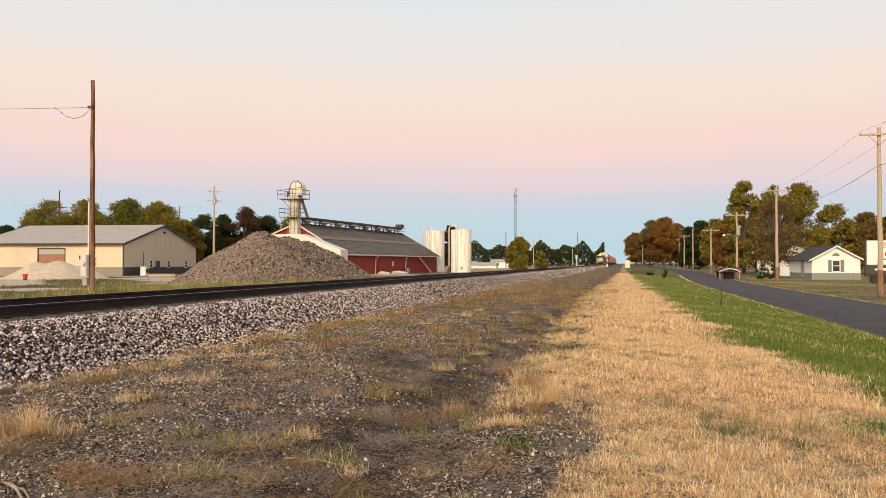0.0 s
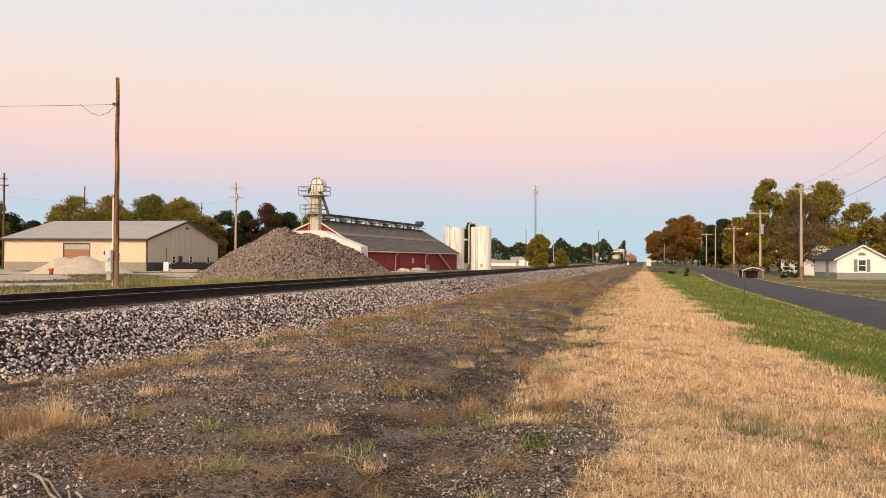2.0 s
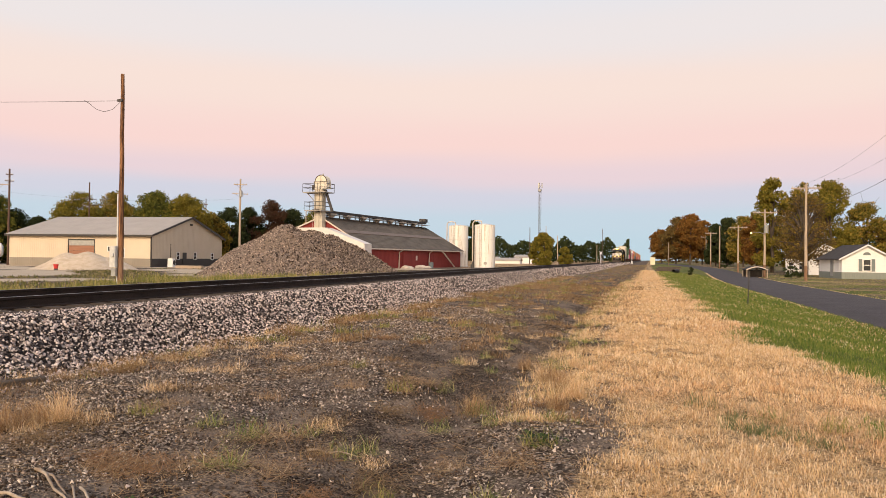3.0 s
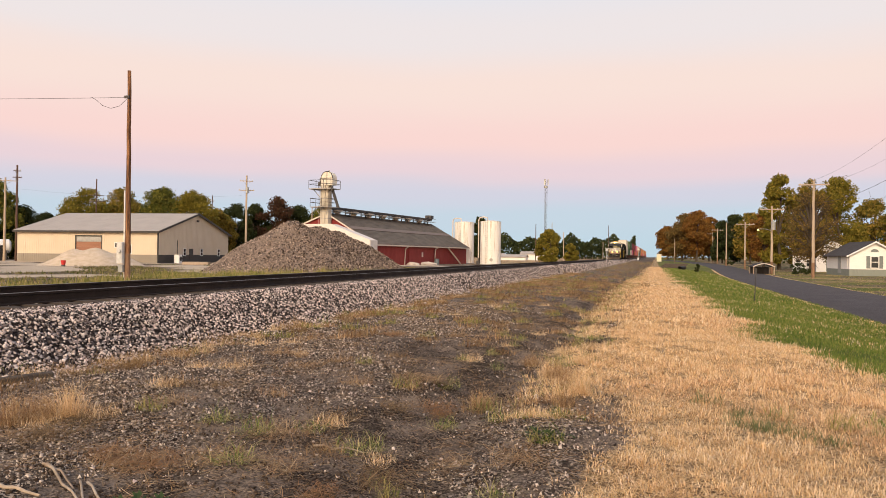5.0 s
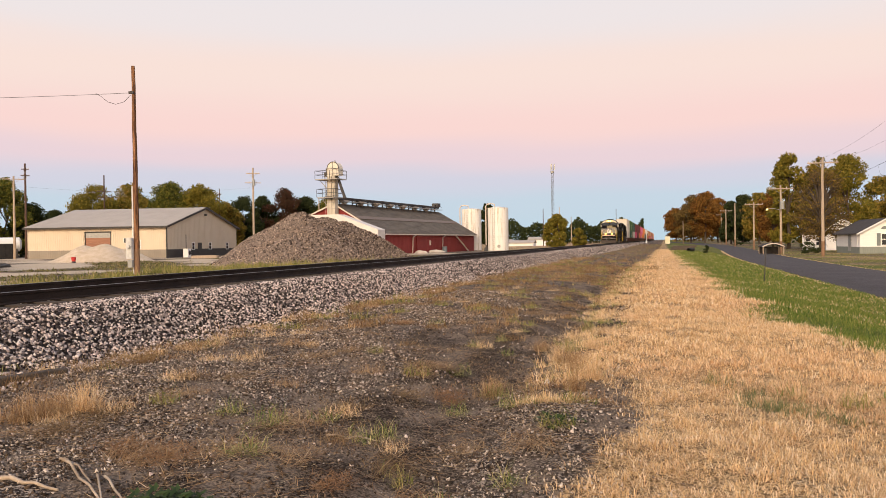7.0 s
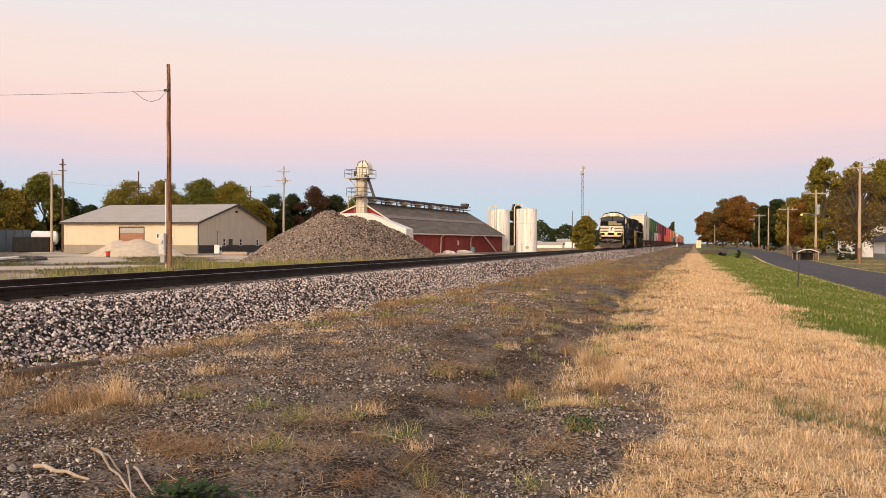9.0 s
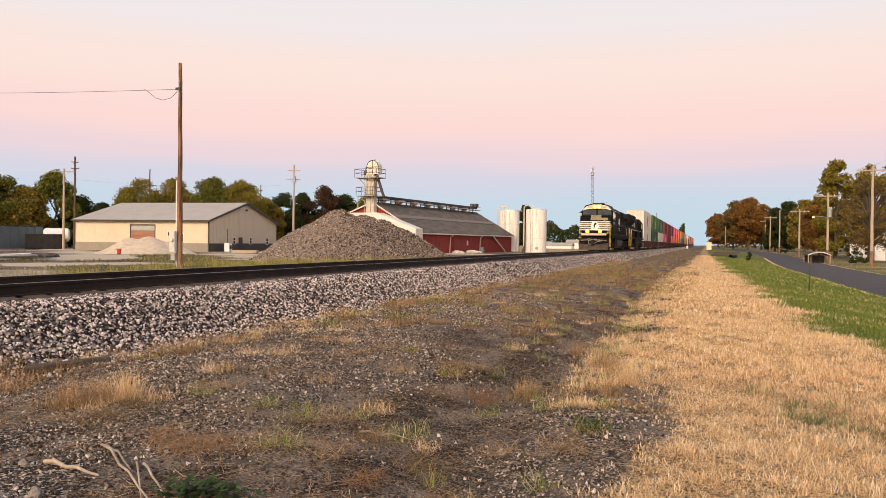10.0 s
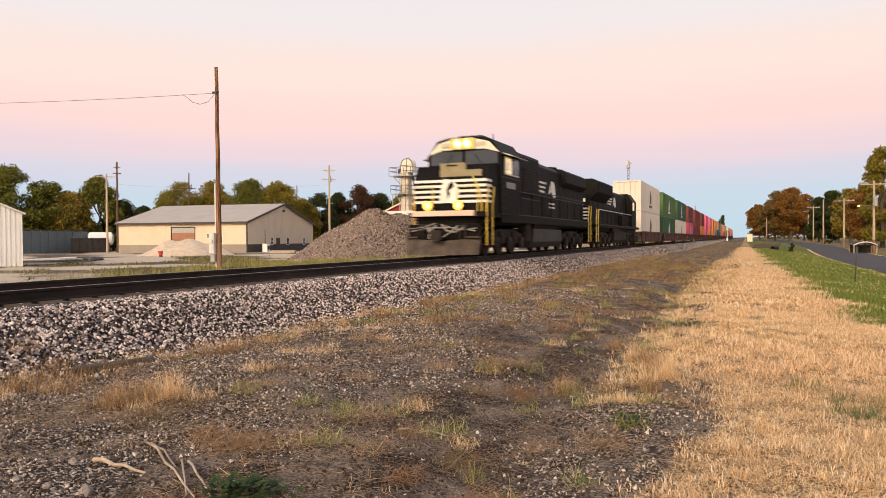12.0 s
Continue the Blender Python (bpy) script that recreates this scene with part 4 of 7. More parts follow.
# bearing, distance, height, half width, colour, label
TREES = [
    (-56.0, 150, 15.6, 7.0, "green", "tall leafy green tree behind the yard", 0.06),
    (-53.4, 150, 15.4, 6.0, "green", "tall leafy green tree behind the yard", 0.05),
    (-51.4, 152, 13.6, 5.0, "green", "tall leafy green tree behind the yard", 0.04),
    (-49.8, 152, 11.4, 4.6, "mixed", "tree turning yellow behind the yard", 0.03),
    (-48.0, 155, 14.6, 4.6, "green", "narrow green tree with yellowing leaves", 0.05),
    (-46.5, 158, 10.4, 4.0, "dark", "dark green tree behind the yard", 0.03),
    (-45.0, 190, 10.5, 3.4, "dark", "dark green tree far behind the yard", 0.1),
    (-42.4, 165, 14.4, 5.6, "yellow", "broad tree with green and gold leaves", 0.15),
    (-40.2, 168, 15.2, 5.4, "mixed", "broad tree with green and gold leaves", 0.15),
    (-37.4, 165, 15.4, 5.8, "green", "broad tree with green and gold leaves", 0.15),
    (-35.4, 162, 14.8, 5.2, "yellow", "broad tree with green and gold leaves", 0.15),
    (-33.6, 170, 11.6, 4.2, "mixed", "tree with thinning gold leaves", 0.1),
    (-32.2, 175, 13.4, 4.4, "dark", "dark green tree behind the yard", 0.06),
    (-30.8, 182, 13.6, 4.2, "dark", "dark green tree behind the gravel pile", 0.06),
    (-29.2, 180, 15.4, 5.0, "rust", "rust-brown autumn tree behind the gravel pile", 0.06),
    (-27.6, 185, 13.8, 4.4, "dark", "dark green tree behind the gravel pile", 0.06),
    (-25.8, 185, 13.4, 4.4, "green", "dark green tree behind the barn", 0.06),
    (-13.4, 165, 10.6, 2.6, "dark", "dark tree between the tanks", 0.1),
    (-8.05, 150, 7.4, 2.45, "yellow", "round yellow-green bush tree beside the track", 0.05),
    (-6.35, 152, 4.6, 1.35, "yellow", "small yellow-green bush beside the track", 0.02),
    (0.9, 285, 13.0, 4.6, "orange", "broad orange autumn tree beside the road", 0.15),
    (1.9, 255, 16.2, 5.4, "brown", "broad brown autumn tree beside the road", 0.15),
    (2.9, 250, 16.8, 5.2, "orange", "broad orange autumn tree beside the road", 0.15),
    (3.8, 262, 15.4, 4.6, "orange", "broad orange autumn tree beside the road", 0.15),
    (4.7, 215, 12.0, 3.2, "dark", "dark evergreen tree beside the road", 0.04),
    (5.5, 225, 14.4, 4.0, "dark", "dark evergreen tree beside the road", 0.04),
    (6.6, 205, 13.6, 4.4, "mixed", "orange and green autumn tree behind the houses", 0.08),
    (7.5, 170, 12.4, 3.4, "orange", "orange-gold tree beside the road", 0.06),
    (8.5, 140, 16.8, 3.3, "yellow", "tall yellow-green maple tree", 0.06),
    (9.5, 150, 14.2, 3.4, "mixed", "green and brown tree with thinning leaves", 0.06),
    (10.6, 140, 15.8, 3.6, "mixed", "gold and brown tree behind the white house", 0.10),
    (12.2, 142, 16.4, 4.4, "yellow", "tall gold-topped tree behind the white house", 0.12),
    (14.3, 150, 12.9, 4.2, "mixed", "rust and green tree behind the white house", 0.06),
    (16.2, 152, 11.4, 4.0, "brown", "brown tree behind the white house", 0.05),
    (17.6, 160, 11.0, 4.0, "dark", "dark green tree behind the trailer", 0.05),
    (19.4, 165, 11.6, 4.4, "mixed", "autumn tree behind the trailer", 0.06),
]
for i, (b, d, h, w, c, label, base) in enumerate(TREES):
    x, y = at(b, d)
    make_tree(x, y, h - 0.3, w * 1.12, c, label, 11 + i, base, leaves=int(9000 + 430 * w * w), leaf=0.27 if d < 200 else 0.33, clumps=int(30 + 9 * w))
# a tree with few leaves and many fine twigs, beside the white house
bx, by = at(10.6, 112)
make_tree(bx, by, 11.6, 4.2, "brown", "nearly bare tree with a thick trunk and fine twigs", 77, 0.14, leaves=11000, leaf=0.13, clumps=70, r=0.42, limbs=70)


# the far wood that closes the view
def far_wood(name, b0, b1, d, h, colour, n, seed, label):
    rng = np.random.RandomState(seed)
    bs = np.radians(rng.uniform(b0, b1, n))
    ds = d * rng.uniform(0.95, 1.08, n)
    x, y = ds * np.sin(bs), ds * np.cos(bs)
    top = h * (0.62 + 0.3 * np.abs(np.sin(bs * 70 + seed)) + 0.12 * np.sin(bs * 211))
    z = ground_z(x, y) + top * rng.uniform(0, 1, n) ** 0.6
    p = np.stack([x, y, z], 1)
    u = rng.normal(size=(n, 3))
    u /= np.linalg.norm(u, axis=1)[:, None]
    q = np.cross(u, rng.normal(size=(n, 3)))
    q /= np.linalg.norm(q, axis=1)[:, None]
    s = (d * 0.0016 * rng.uniform(0.6, 1.5, n))[:, None]
    v = np.stack([p - u * s, p + q * s * 0.7, p + u * s, p - q * s * 0.7], 1).reshape(-1, 3)
    ob = new(name, raw(name, v, np.arange(n * 4).reshape(-1, 4), LEAVES[colour]))
    tagged(ob, label, "wood", kind="stuff")


far_wood("far_wood", -70, -24, 260, 12, "dark", 26000, 5, "dark belt of distant trees")
far_wood("far_wood", -24, -1.5, 420, 14, "dark", 18000, 6, "dark belt of distant trees")
far_wood("far_wood", 0.6, 8.5, 380, 17, "brown", 9000, 7, "brown belt of distant autumn trees")
far_wood("far_wood", 8, 45, 230, 11, "dark", 20000, 8, "dark belt of distant trees")

# ---- the yard's far side ----
make_pole(-94.7, 89.1, 14.8, 0.2, DARKPOLE, ((0.9, 0.5), (1.9, 0.6)), "tall dark wooden pole behind the yard", turn=45, foot=False)
make_pole(-95.7, 87.9, 12.8, 0.2, GREYPOLE, ((0.5, 1.5),), "grey wooden utility pole with a crossarm", turn=47, foot=False)
make_pole(-106.8, 119.2, 16.0, 0.18, DARKPOLE, ((3.3, 1.3), (4.5, 1.3)), "dark wooden pole with two crossarms behind the building", turn=42, foot=False)
make_pole(-67.9, 110.8, 15.0, 0.21, GREYPOLE, ((1.0, 1.1), (2.6, 1.3)), "grey utility pole with crossarms and a transformer", turn=32, foot=False, transformer=True)
make_pole(-89.4, 132.7, 13.6, 0.14, DARKPOLE, ((1.2, 0.4),), "slim dark pole behind the building", turn=34, foot=False)
make_pole(-75.0, 150.0, 12.2, 0.16, GREYPOLE, (), "bare grey wooden pole among the trees", foot=False)
wire("yard_wire", (-96.0, 87.5, 11.6), (-67.9, 110.8, 11.9), 0.9, 0.006)
wire("yard_wire", (-95.2, 88.5, 8.6), (-140, 60, 8.6), 0.9, 0.02)

SHEDW = mat("white_ribbed_metal", (0.66, 0.66, 0.64), (0.74, 0.73, 0.71), 0.5, 0.5, spec=0.4)


def make_shed():
    W, E, P = 7.0, 3.9, 5.5
    t = thing("metal_shed", pose(-48.6, 37.0, 0.28, 0, 0, 57), "white ribbed metal shed with a low gable roof", "shed")
    # local -x runs along the gable end that faces the track
    g = part("gable_wall", Shape().prism([(0, 0), (0, E), (-W / 2, P), (-W, E), (-W, 0)], "y", 0, 0.08), SHEDW, t)
    for x in np.arange(0.15, W, 0.3):
        part("rib", Shape().box(-x - 0.03, -x + 0.03, -0.03, 0, 0, E + (P - E) * (1 - abs(x - W / 2) / (W / 2)) - 0.05), SHEDW, g)
    part("side_wall", Shape().box(-0.08, 0, 0.08, 9, 0, E).box(-W, -W + 0.08, 0.08, 9, 0, E), SHEDW, t)
    for a, b in ((0.25, E - 0.1), (-W - 0.25, E - 0.1)):
        part("roof", Shape().prism([(a, b), (-W / 2, P), (-W / 2, P + 0.09), (a, b + 0.09)], "y", -0.25, 9.2), SHEDW, t)
    part("corner_trim", Shape().box(-0.06, 0.03, -0.04, 0.06, 0, E), WHITE, t)


make_shed()
BLUEGREY = mat("blue_grey_steel", (0.13, 0.16, 0.175), (0.19, 0.22, 0.235), 1.5, 0.6, 0.2, bump=0.3, fine=4, stretch=(1, 1, 6))


def make_bunker():
    t = thing("steel_bin_wall", pose(-103.0, 77.0, 0.28, 0, 0, 97), "blue-grey corrugated steel bin wall with upright ribs", "steel wall")
    for k in range(9):
        p = Shape().box(k * 1.7, k * 1.7 + 1.66, 0, 0.1, 0, 3.55)
        for z in np.arange(0.15, 3.4, 0.28):
            p.box(k * 1.7, k * 1.7 + 1.66, -0.04, 0, z, z + 0.12)
        part("panel", p, BLUEGREY, t)
        part("post", Shape().box(k * 1.7 - 0.09, k * 1.7 + 0.09, -0.16, 0.0, 0, 3.7), BLUEGREY, t)
    part("top_rail", Shape().box(-0.1, 15.4, -0.1, 0.12, 3.55, 3.72), BELT, t)
    part("end_panel", Shape().box(15.2, 15.3, 0, 7, 0, 3.55), BLUEGREY, t)
    part("end_panel", Shape().box(-0.1, 0.0, 0, 7, 0, 3.55), BLUEGREY, t)


make_bunker()
BIN = mat("black_bin_steel", (0.012, 0.012, 0.013), (0.03, 0.027, 0.026), 2, 0.6)
dump = thing("dumpster", pose(-100.2, 88.2, 0.28, 0, 0, 52), "black open roll-off dumpster in the yard", "dumpster")
part("body", Shape().box(-2.6, 2.6, -1.2, -1.1, 0.15, 2.4).box(-2.6, 2.6, 1.1, 1.2, 0.15, 2.4).box(-2.6, -2.5, -1.1, 1.1, 0.15, 2.4).box(2.5, 2.6, -1.1, 1.1, 0.15, 2.4).box(-2.6, 2.6, -1.2, 1.2, 0.1, 0.2), BIN, dump)
for k in range(6):
    part("rib", Shape().box(-2.5 + k * 0.96, -2.38 + k * 0.96, -1.28, -1.2, 0.15, 2.35), BIN, dump)
part("skid", Shape().box(-2.6, 2.6, -0.8, -0.6, -0.05, 0.12).box(-2.6, 2.6, 0.6, 0.8, -0.05, 0.12), BIN, dump)
tk = thing("poly_tank", pose(-103, 93.2, 0.28, 0, 0, 50), "white horizontal plastic water tank", "water tank")
part("shell", Shape().tube((-1.7, 0, 2.3), (1.7, 0, 2.3), 1.15, 1.15, 24).tube((-2.0, 0, 2.3), (-1.7, 0, 2.3), 0.7, 1.15, 24).tube((1.7, 0, 2.3), (2.0, 0, 2.3), 1.15, 0.7, 24), WHITE, tk, smooth=True)
part("cradle", Shape().box(-1.4, -1.2, -1, 1, 0, 1.6).box(1.2, 1.4, -1, 1, 0, 1.6), BELT, tk)
wb = thing("white_box", pose(-104.5, 83.6, 0.28, 0, 0, 52), "small white cabinet beside the dumpster", "cabinet")
part("case", Shape().box(-0.7, 0.7, -0.5, 0.5, 0.5, 2.0, 0.03), WHITE, wb)
part("stand", Shape().box(-0.6, 0.6, -0.4, 0.4, 0, 0.5), BELT, wb)
bk = thing("bucket", pose(-60.2, 62.6, gz(-60.2, 62.6)), "red plastic bucket on a dark stump", "bucket")
part("pail", Shape().tube((0, 0, 0.2), (0, 0, 0.65), 0.19, 0.26, 16), mat("red_plastic", (0.50, 0.035, 0.03), (0.58, 0.05, 0.045), 2, 0.5), bk, smooth=True)
part("stump", Shape().tube((0, 0, -0.1), (0, 0, 0.2), 0.22, 0.18, 10), BELT, bk)
for i, (x, y, a) in enumerate(((-58.5, 46.5, 20), (-60.6, 47.6, 40), (-57.0, 47.4, 5), (-59.6, 48.6, 28))):
    solid("scrap_pipe", Shape().tube((-2.2, 0, 0.1), (2.2, 0, 0.1 + 0.05 * i), 0.09, 0.09, 8), GALV, pose(x, y, gz(x, y) + 0.02, 0, 0, a), "pale scrap metal pipe lying in the yard", "pipe", "scrap in the yard")
rs = np.random.RandomState(4)
for x, y in ((-57.2, 49.5), (-56.2, 50.3)):
    s = Shape().dome(0, 0, -0.05, 0.7, 0.4, 12, 4)
    s.v = [(a * rs.uniform(0.8, 1.2), b * rs.uniform(0.8, 1.2), c * rs.uniform(0.75, 1.2)) for a, b, c in s.v]
    solid("dirt_clod", s, DARKTRIM if x < -50 else SAND, pose(x, y, gz(x, y)), "low lump of loose earth in the yard", "earth lump", "earth lumps")
pal = thing("pallet", pose(-56.5, 80.5, gz(-56.5, 80.5) + 0.05, 0, 0, 20), "weathered wooden pallet stack by the building", "pallet")
for k in range(6):
    part("slat", Shape().box(-1.6, 1.6, -0.6 + k * 0.22, -0.45 + k * 0.22, 0.32, 0.36), GREYPOLE, pal)
for y in (-0.55, 0.0, 0.55):
    part("runner", Shape().box(-1.6, 1.6, y - 0.05, y + 0.05, 0.0, 0.32), GREYPOLE, pal)
for x, y, r in ((-37.9, 112.0, 0.45), (-37.1, 117.6, 0.5), (-36.9, 120.0, 0.35)):
    s = Shape().dome(0, 0, -0.05, r * 2.4, r * 1.2, 12, 4)
    s.v = [(a * rs.uniform(0.75, 1.25), b * rs.uniform(0.75, 1.25), c * rs.uniform(0.6, 1.2)) for a, b, c in s.v]
    solid("rubble_heap", s, TRIM, pose(x, y, gz(x, y)), "pale rubble lump by the barn wall", "rubble", "rubble by the barn")
solid("barrel", Shape().tube((0, 0, 0), (0, 0, 1.0), 0.42, 0.42, 16), BLUEGREY, pose(-36.8, 122.0, gz(-36.8, 122.0)), "dark blue barrel by the barn wall", "barrel")

# ---- beyond the barn ----
MASTGREY = mat("mast_grey", (0.10, 0.10, 0.105), (0.17, 0.17, 0.175), 2, 0.6, 0.3)


def make_mast(x, y, h):
    t = thing("lattice_mast", pose(x, y, gz(x, y)), "slender grey lattice radio mast", "radio mast")
    w = 0.55
    legs = [(w * math.cos(a), w * math.sin(a)) for a in (0.5, 2.6, 4.7)]
    for px, py in legs:
        part("leg", Shape().tube((px, py, 0), (px, py, h), 0.06, 0.06, 6), MASTGREY, t)
    br = Shape()
    z, k = 0.0, 0
    while z < h - 1:
        for i in range(3):
            a, b = legs[i], legs[(i + 1) % 3]
            br.tube((*(a if k % 2 else b), z), (*(b if k % 2 else a), z + 1.2), 0.035, 0.035, 4)
        z, k = z + 1.2, k + 1
    part("bracing", br, MASTGREY, t)
    for a in (0.3, 2.4, 4.5):
        part("antenna", Shape().box(0.9 * math.cos(a) - 0.15, 0.9 * math.cos(a) + 0.15, 0.9 * math.sin(a) - 0.15, 0.9 * math.sin(a) + 0.15, h - 2.2, h + 0.2), GREYMETAL, t)
        part("arm", Shape().tube((0, 0, h - 1), (0.9 * math.cos(a), 0.9 * math.sin(a), h - 1), 0.05), GALV, t)
    part("drum", Shape().tube((0, 0, h - 3.4), (0, 0, h - 2.6), 0.75, 0.75, 14), GREYMETAL, t)


make_mast(-43.8, 300, 33.2)
for b, d, h, wood, arms in ((-14.2, 250, 13.0, GREYPOLE, ((0.2, 1.3),)), (-13.5, 280, 9, GREYPOLE, ()), (-9.05, 240, 12.2, DARKPOLE, ((8.5, 0.8),)), (-7.8, 300, 15.4, GREYPOLE, ()), (-6.9, 250, 9.8, GREYPOLE, ()),
                            (-3.5, 330, 15.5, DARKPOLE, ()), (-3.9, 320, 8, GREYPOLE, ())):
    x, y = at(b, d)
    make_pole(x, y, h, 0.17, wood, arms, "distant wooden pole beyond the field", foot=False)
for b, d, w, h in ((-12.6, 270, 9, 1.5), (-10.8, 262, 9, 1.1), (-9.3, 275, 9, 2.3)):
    x, y = at(b, d)
    t = thing("far_building", pose(x, y, gz(x, y)), "low white building far across the field", "building", "far buildings")
    part("wall", Shape().box(-w / 2, w / 2, 0, 5, 0, h), WHITE, t)
    part("roof", Shape().prism([(-0.4, h), (2.5, h + 0.9), (5.4, h), (5.4, h + 0.12), (2.5, h + 1.05), (-0.4, h + 0.12)], "x", -w / 2 - 0.3, w / 2 + 0.3), ROOFGREY, t)

# crossing with its signals and the relay cabinet
RBOX = mat("cabinet_cream", (0.70, 0.62, 0.42), (0.76, 0.68, 0.48), 1, 0.5)
cb = thing("relay_cabinet", pose(0.9, 210, gz(0.9, 210)), "cream railway relay cabinet beside the track", "cabinet")
part("case", Shape().box(-0.65, 0.65, -0.5, 0.5, 0.15, 2.1, 0.03), RBOX, cb)
part("roof", Shape().box(-0.72, 0.72, -0.58, 0.58, 2.1, 2.2, 0.03), RBOX, cb)
part("plinth", Shape().box(-0.6, 0.6, -0.45, 0.45, -0.1, 0.15), BELT, cb)
for x, y in ((-16.5, 262), (-6.0, 268)):
    sg = thing("crossing_signal", pose(x, y, gz(x, y)), "railway crossing signal mast with crossbuck", "crossing signal", "crossing signals")
    part("mast", Shape().tube((0, 0, -0.2), (0, 0, 4.6), 0.09), WHITE, sg)
    for a in (45, -45):
        part("crossbuck", turned(Shape().box(-0.75, 0.75, -0.13, -0.1, -0.11, 0.11), pose(0, 0, 4.2, 0, a, 0)), WHITE, sg)
    for dx in (-0.38, 0.38):
        part("signal_lamp", Shape().tube((dx, -0.3, 3.0), (dx, 0.0, 3.0), 0.2, 0.2, 12), BELT, sg)
    part("base_case", Shape().box(-0.3, 0.3, -0.3, 0.3, 0, 0.9, 0.03), WHITE, sg)

# ---- along the road ----
roadpoles = [(15.4, 12.5, 10.4, False, False), (15.2, 49.6, 10.35, False, False), (16.1, 85.4, 10.35, False, False), (14.5, 102.9, 8.85, True, True), (15.0, 137, 8.3, False, False), (15.0, 172, 9.6, False, False), (15.8, 207, 9.4, False, False), (16.4, 232, 9.0, False, False)]
for i, (x, y, h, tf, lp) in enumerate(roadpoles):
    make_pole(x, y, h, 0.17, GREYPOLE, ((0.45, 1.15 if y < 60 else 1.5),) if i != 5 else (), "grey wooden roadside utility pole with a crossarm" if i != 5 else "bare grey wooden roadside pole", transformer=tf, lamp=lp)
for (xa, ya, ha, *_), (xb, yb, hb, *_) in zip(roadpoles, roadpoles[1:]):
    for dx in (-1.05, 1.05):
        wire("power_line", (xa + dx, ya - 0.2, gz(xa, ya) + ha - 0.22), (xb + dx, yb - 0.2, gz(xb, yb) + hb - 0.22), 0.6, 0.007)
    wire("phone_cable", (xa, ya, gz(xa, ya) + ha - 2.3), (xb, yb, gz(xb, yb) + hb - 2.3), 0.7, 0.014, "thick black overhead phone cable")
make_pole(5.3, 222, 6.8, 0.12, GREYPOLE, (), "short grey pole by the crossing")

SIDING = mat("white_clapboard", (0.76, 0.74, 0.70), (0.82, 0.80, 0.77), 1.5, 0.6, stretch=(0.5, 0.5, 8))
SKIRT = mat("grey_green_skirt", (0.20, 0.22, 0.19), (0.26, 0.275, 0.24), 2, 0.8, stretch=(6, 6, 0.5))
HROOF = mat("charcoal_shingles", (0.045, 0.040, 0.038), (0.075, 0.066, 0.062), 2, 0.95, bump=0.4, fine=10)
SHUT = mat("shutter_grey", (0.15, 0.17, 0.165), (0.2, 0.22, 0.21), 2, 0.6)


def make_house(m, W, D, E, P, label, skirt=True):
    t = thing("house", m, label, "house", "roadside houses")
    s = 0.85 if skirt else 0.0
    front = part("front_wall", Shape().box(0, W, 0.02, 0.1, s, E), SIDING, t, "white clapboard wall")
    z = s
    while z < E - 0.01:
        part("clapboard", Shape().prism([(-0.02, z), (0.0, min(z + 0.198, E)), (0.02, min(z + 0.198, E)), (0.02, z)], "x", 0, W), SIDING, front)
        z += 0.2
    part("gable", Shape().prism([(0, E), (W, E), (W / 2, P)], "y", 0.0, 0.1), SIDING, t)
    part("rear_gable", Shape().prism([(0, 0), (W, 0), (W, E), (W / 2, P), (0, E)], "y", D - 0.1, D), SIDING, t)
    for x in (0, W - 0.1):
        part("side_wall", Shape().box(x, x + 0.1, 0.1, D - 0.1, s, E), SIDING, t)
    if skirt:
        part("skirt", Shape().box(-0.03, W + 0.03, -0.03, 0.05, 0, s).box(-0.03, 0.05, 0.05, D, 0, s).box(W - 0.05, W + 0.03, 0.05, D, 0, s), SKIRT, t, "grey-green panelled skirt")
    k = (P - E) / (W / 2)
    for a in (-0.45, W + 0.45):
        part("roof", Shape().prism([(a, E - 0.45 * k), (W / 2, P), (W / 2, P + 0.12), (a, E - 0.45 * k + 0.12)], "y", -0.35, D + 0.3), HROOF, t)
        part("rake_board", Shape().prism([(a, E - 0.45 * k - 0.08), (W / 2, P - 0.08), (W / 2, P + 0.1), (a, E - 0.45 * k + 0.1)], "y", -0.40, -0.36), WHITE, t)
    window_part(t, pose(W * 0.5, -0.05, s + 0.15), 0.95, 1.45)
    for dx in (-0.72, 0.72):
        part("shutter", Shape().box(W * 0.5 + dx - 0.2, W * 0.5 + dx + 0.2, -0.06, -0.02, s + 0.12, s + 1.62), SHUT, t)
    vent = [(W / 2 + 0.45 * math.cos(a), E + 0.35 + 0.36 * math.sin(a)) for a in np.linspace(0, math.pi, 9)]
    part("vent", Shape().prism(vent, "y", -0.03, -0.005), SHUT, t, "half-round gable vent")
    part("side_door", Shape().box(-0.06, 0.0, D * 0.35, D * 0.35 + 1.0, s * 0.4, s * 0.4 + 2.0), GREYMETAL, t)
    part("garage_panel", Shape().box(-0.05, -0.005, 0.6, D * 0.3, s, E - 0.1), WHITE, t)
    return t


make_house(pose(22.5, 98.2, 0.02, 0, 0, 6), 5.6, 8.0, 2.6, 4.15, "small white clapboard house with a charcoal roof and grey-green skirt")
make_house(pose(23.9, 124.5, 0.02, 0, 0, -10), 4.6, 8, 3.2, 4.9, "white two-storey farmhouse behind the bare tree", False)
wing = thing("porch_wing", pose(20.9, 126.5, 0.02, 0, 0, -10), "low white side wing of the farmhouse", "house wing")
part("wall", Shape().box(0, 3.2, 0, 5, 0, 2.5), SIDING, wing)
part("roof", Shape().prism([(-0.3, 2.4), (1.6, 3.2), (3.5, 2.4), (3.5, 2.55), (1.6, 3.35), (-0.3, 2.55)], "y", -0.3, 5.2), HROOF, wing)
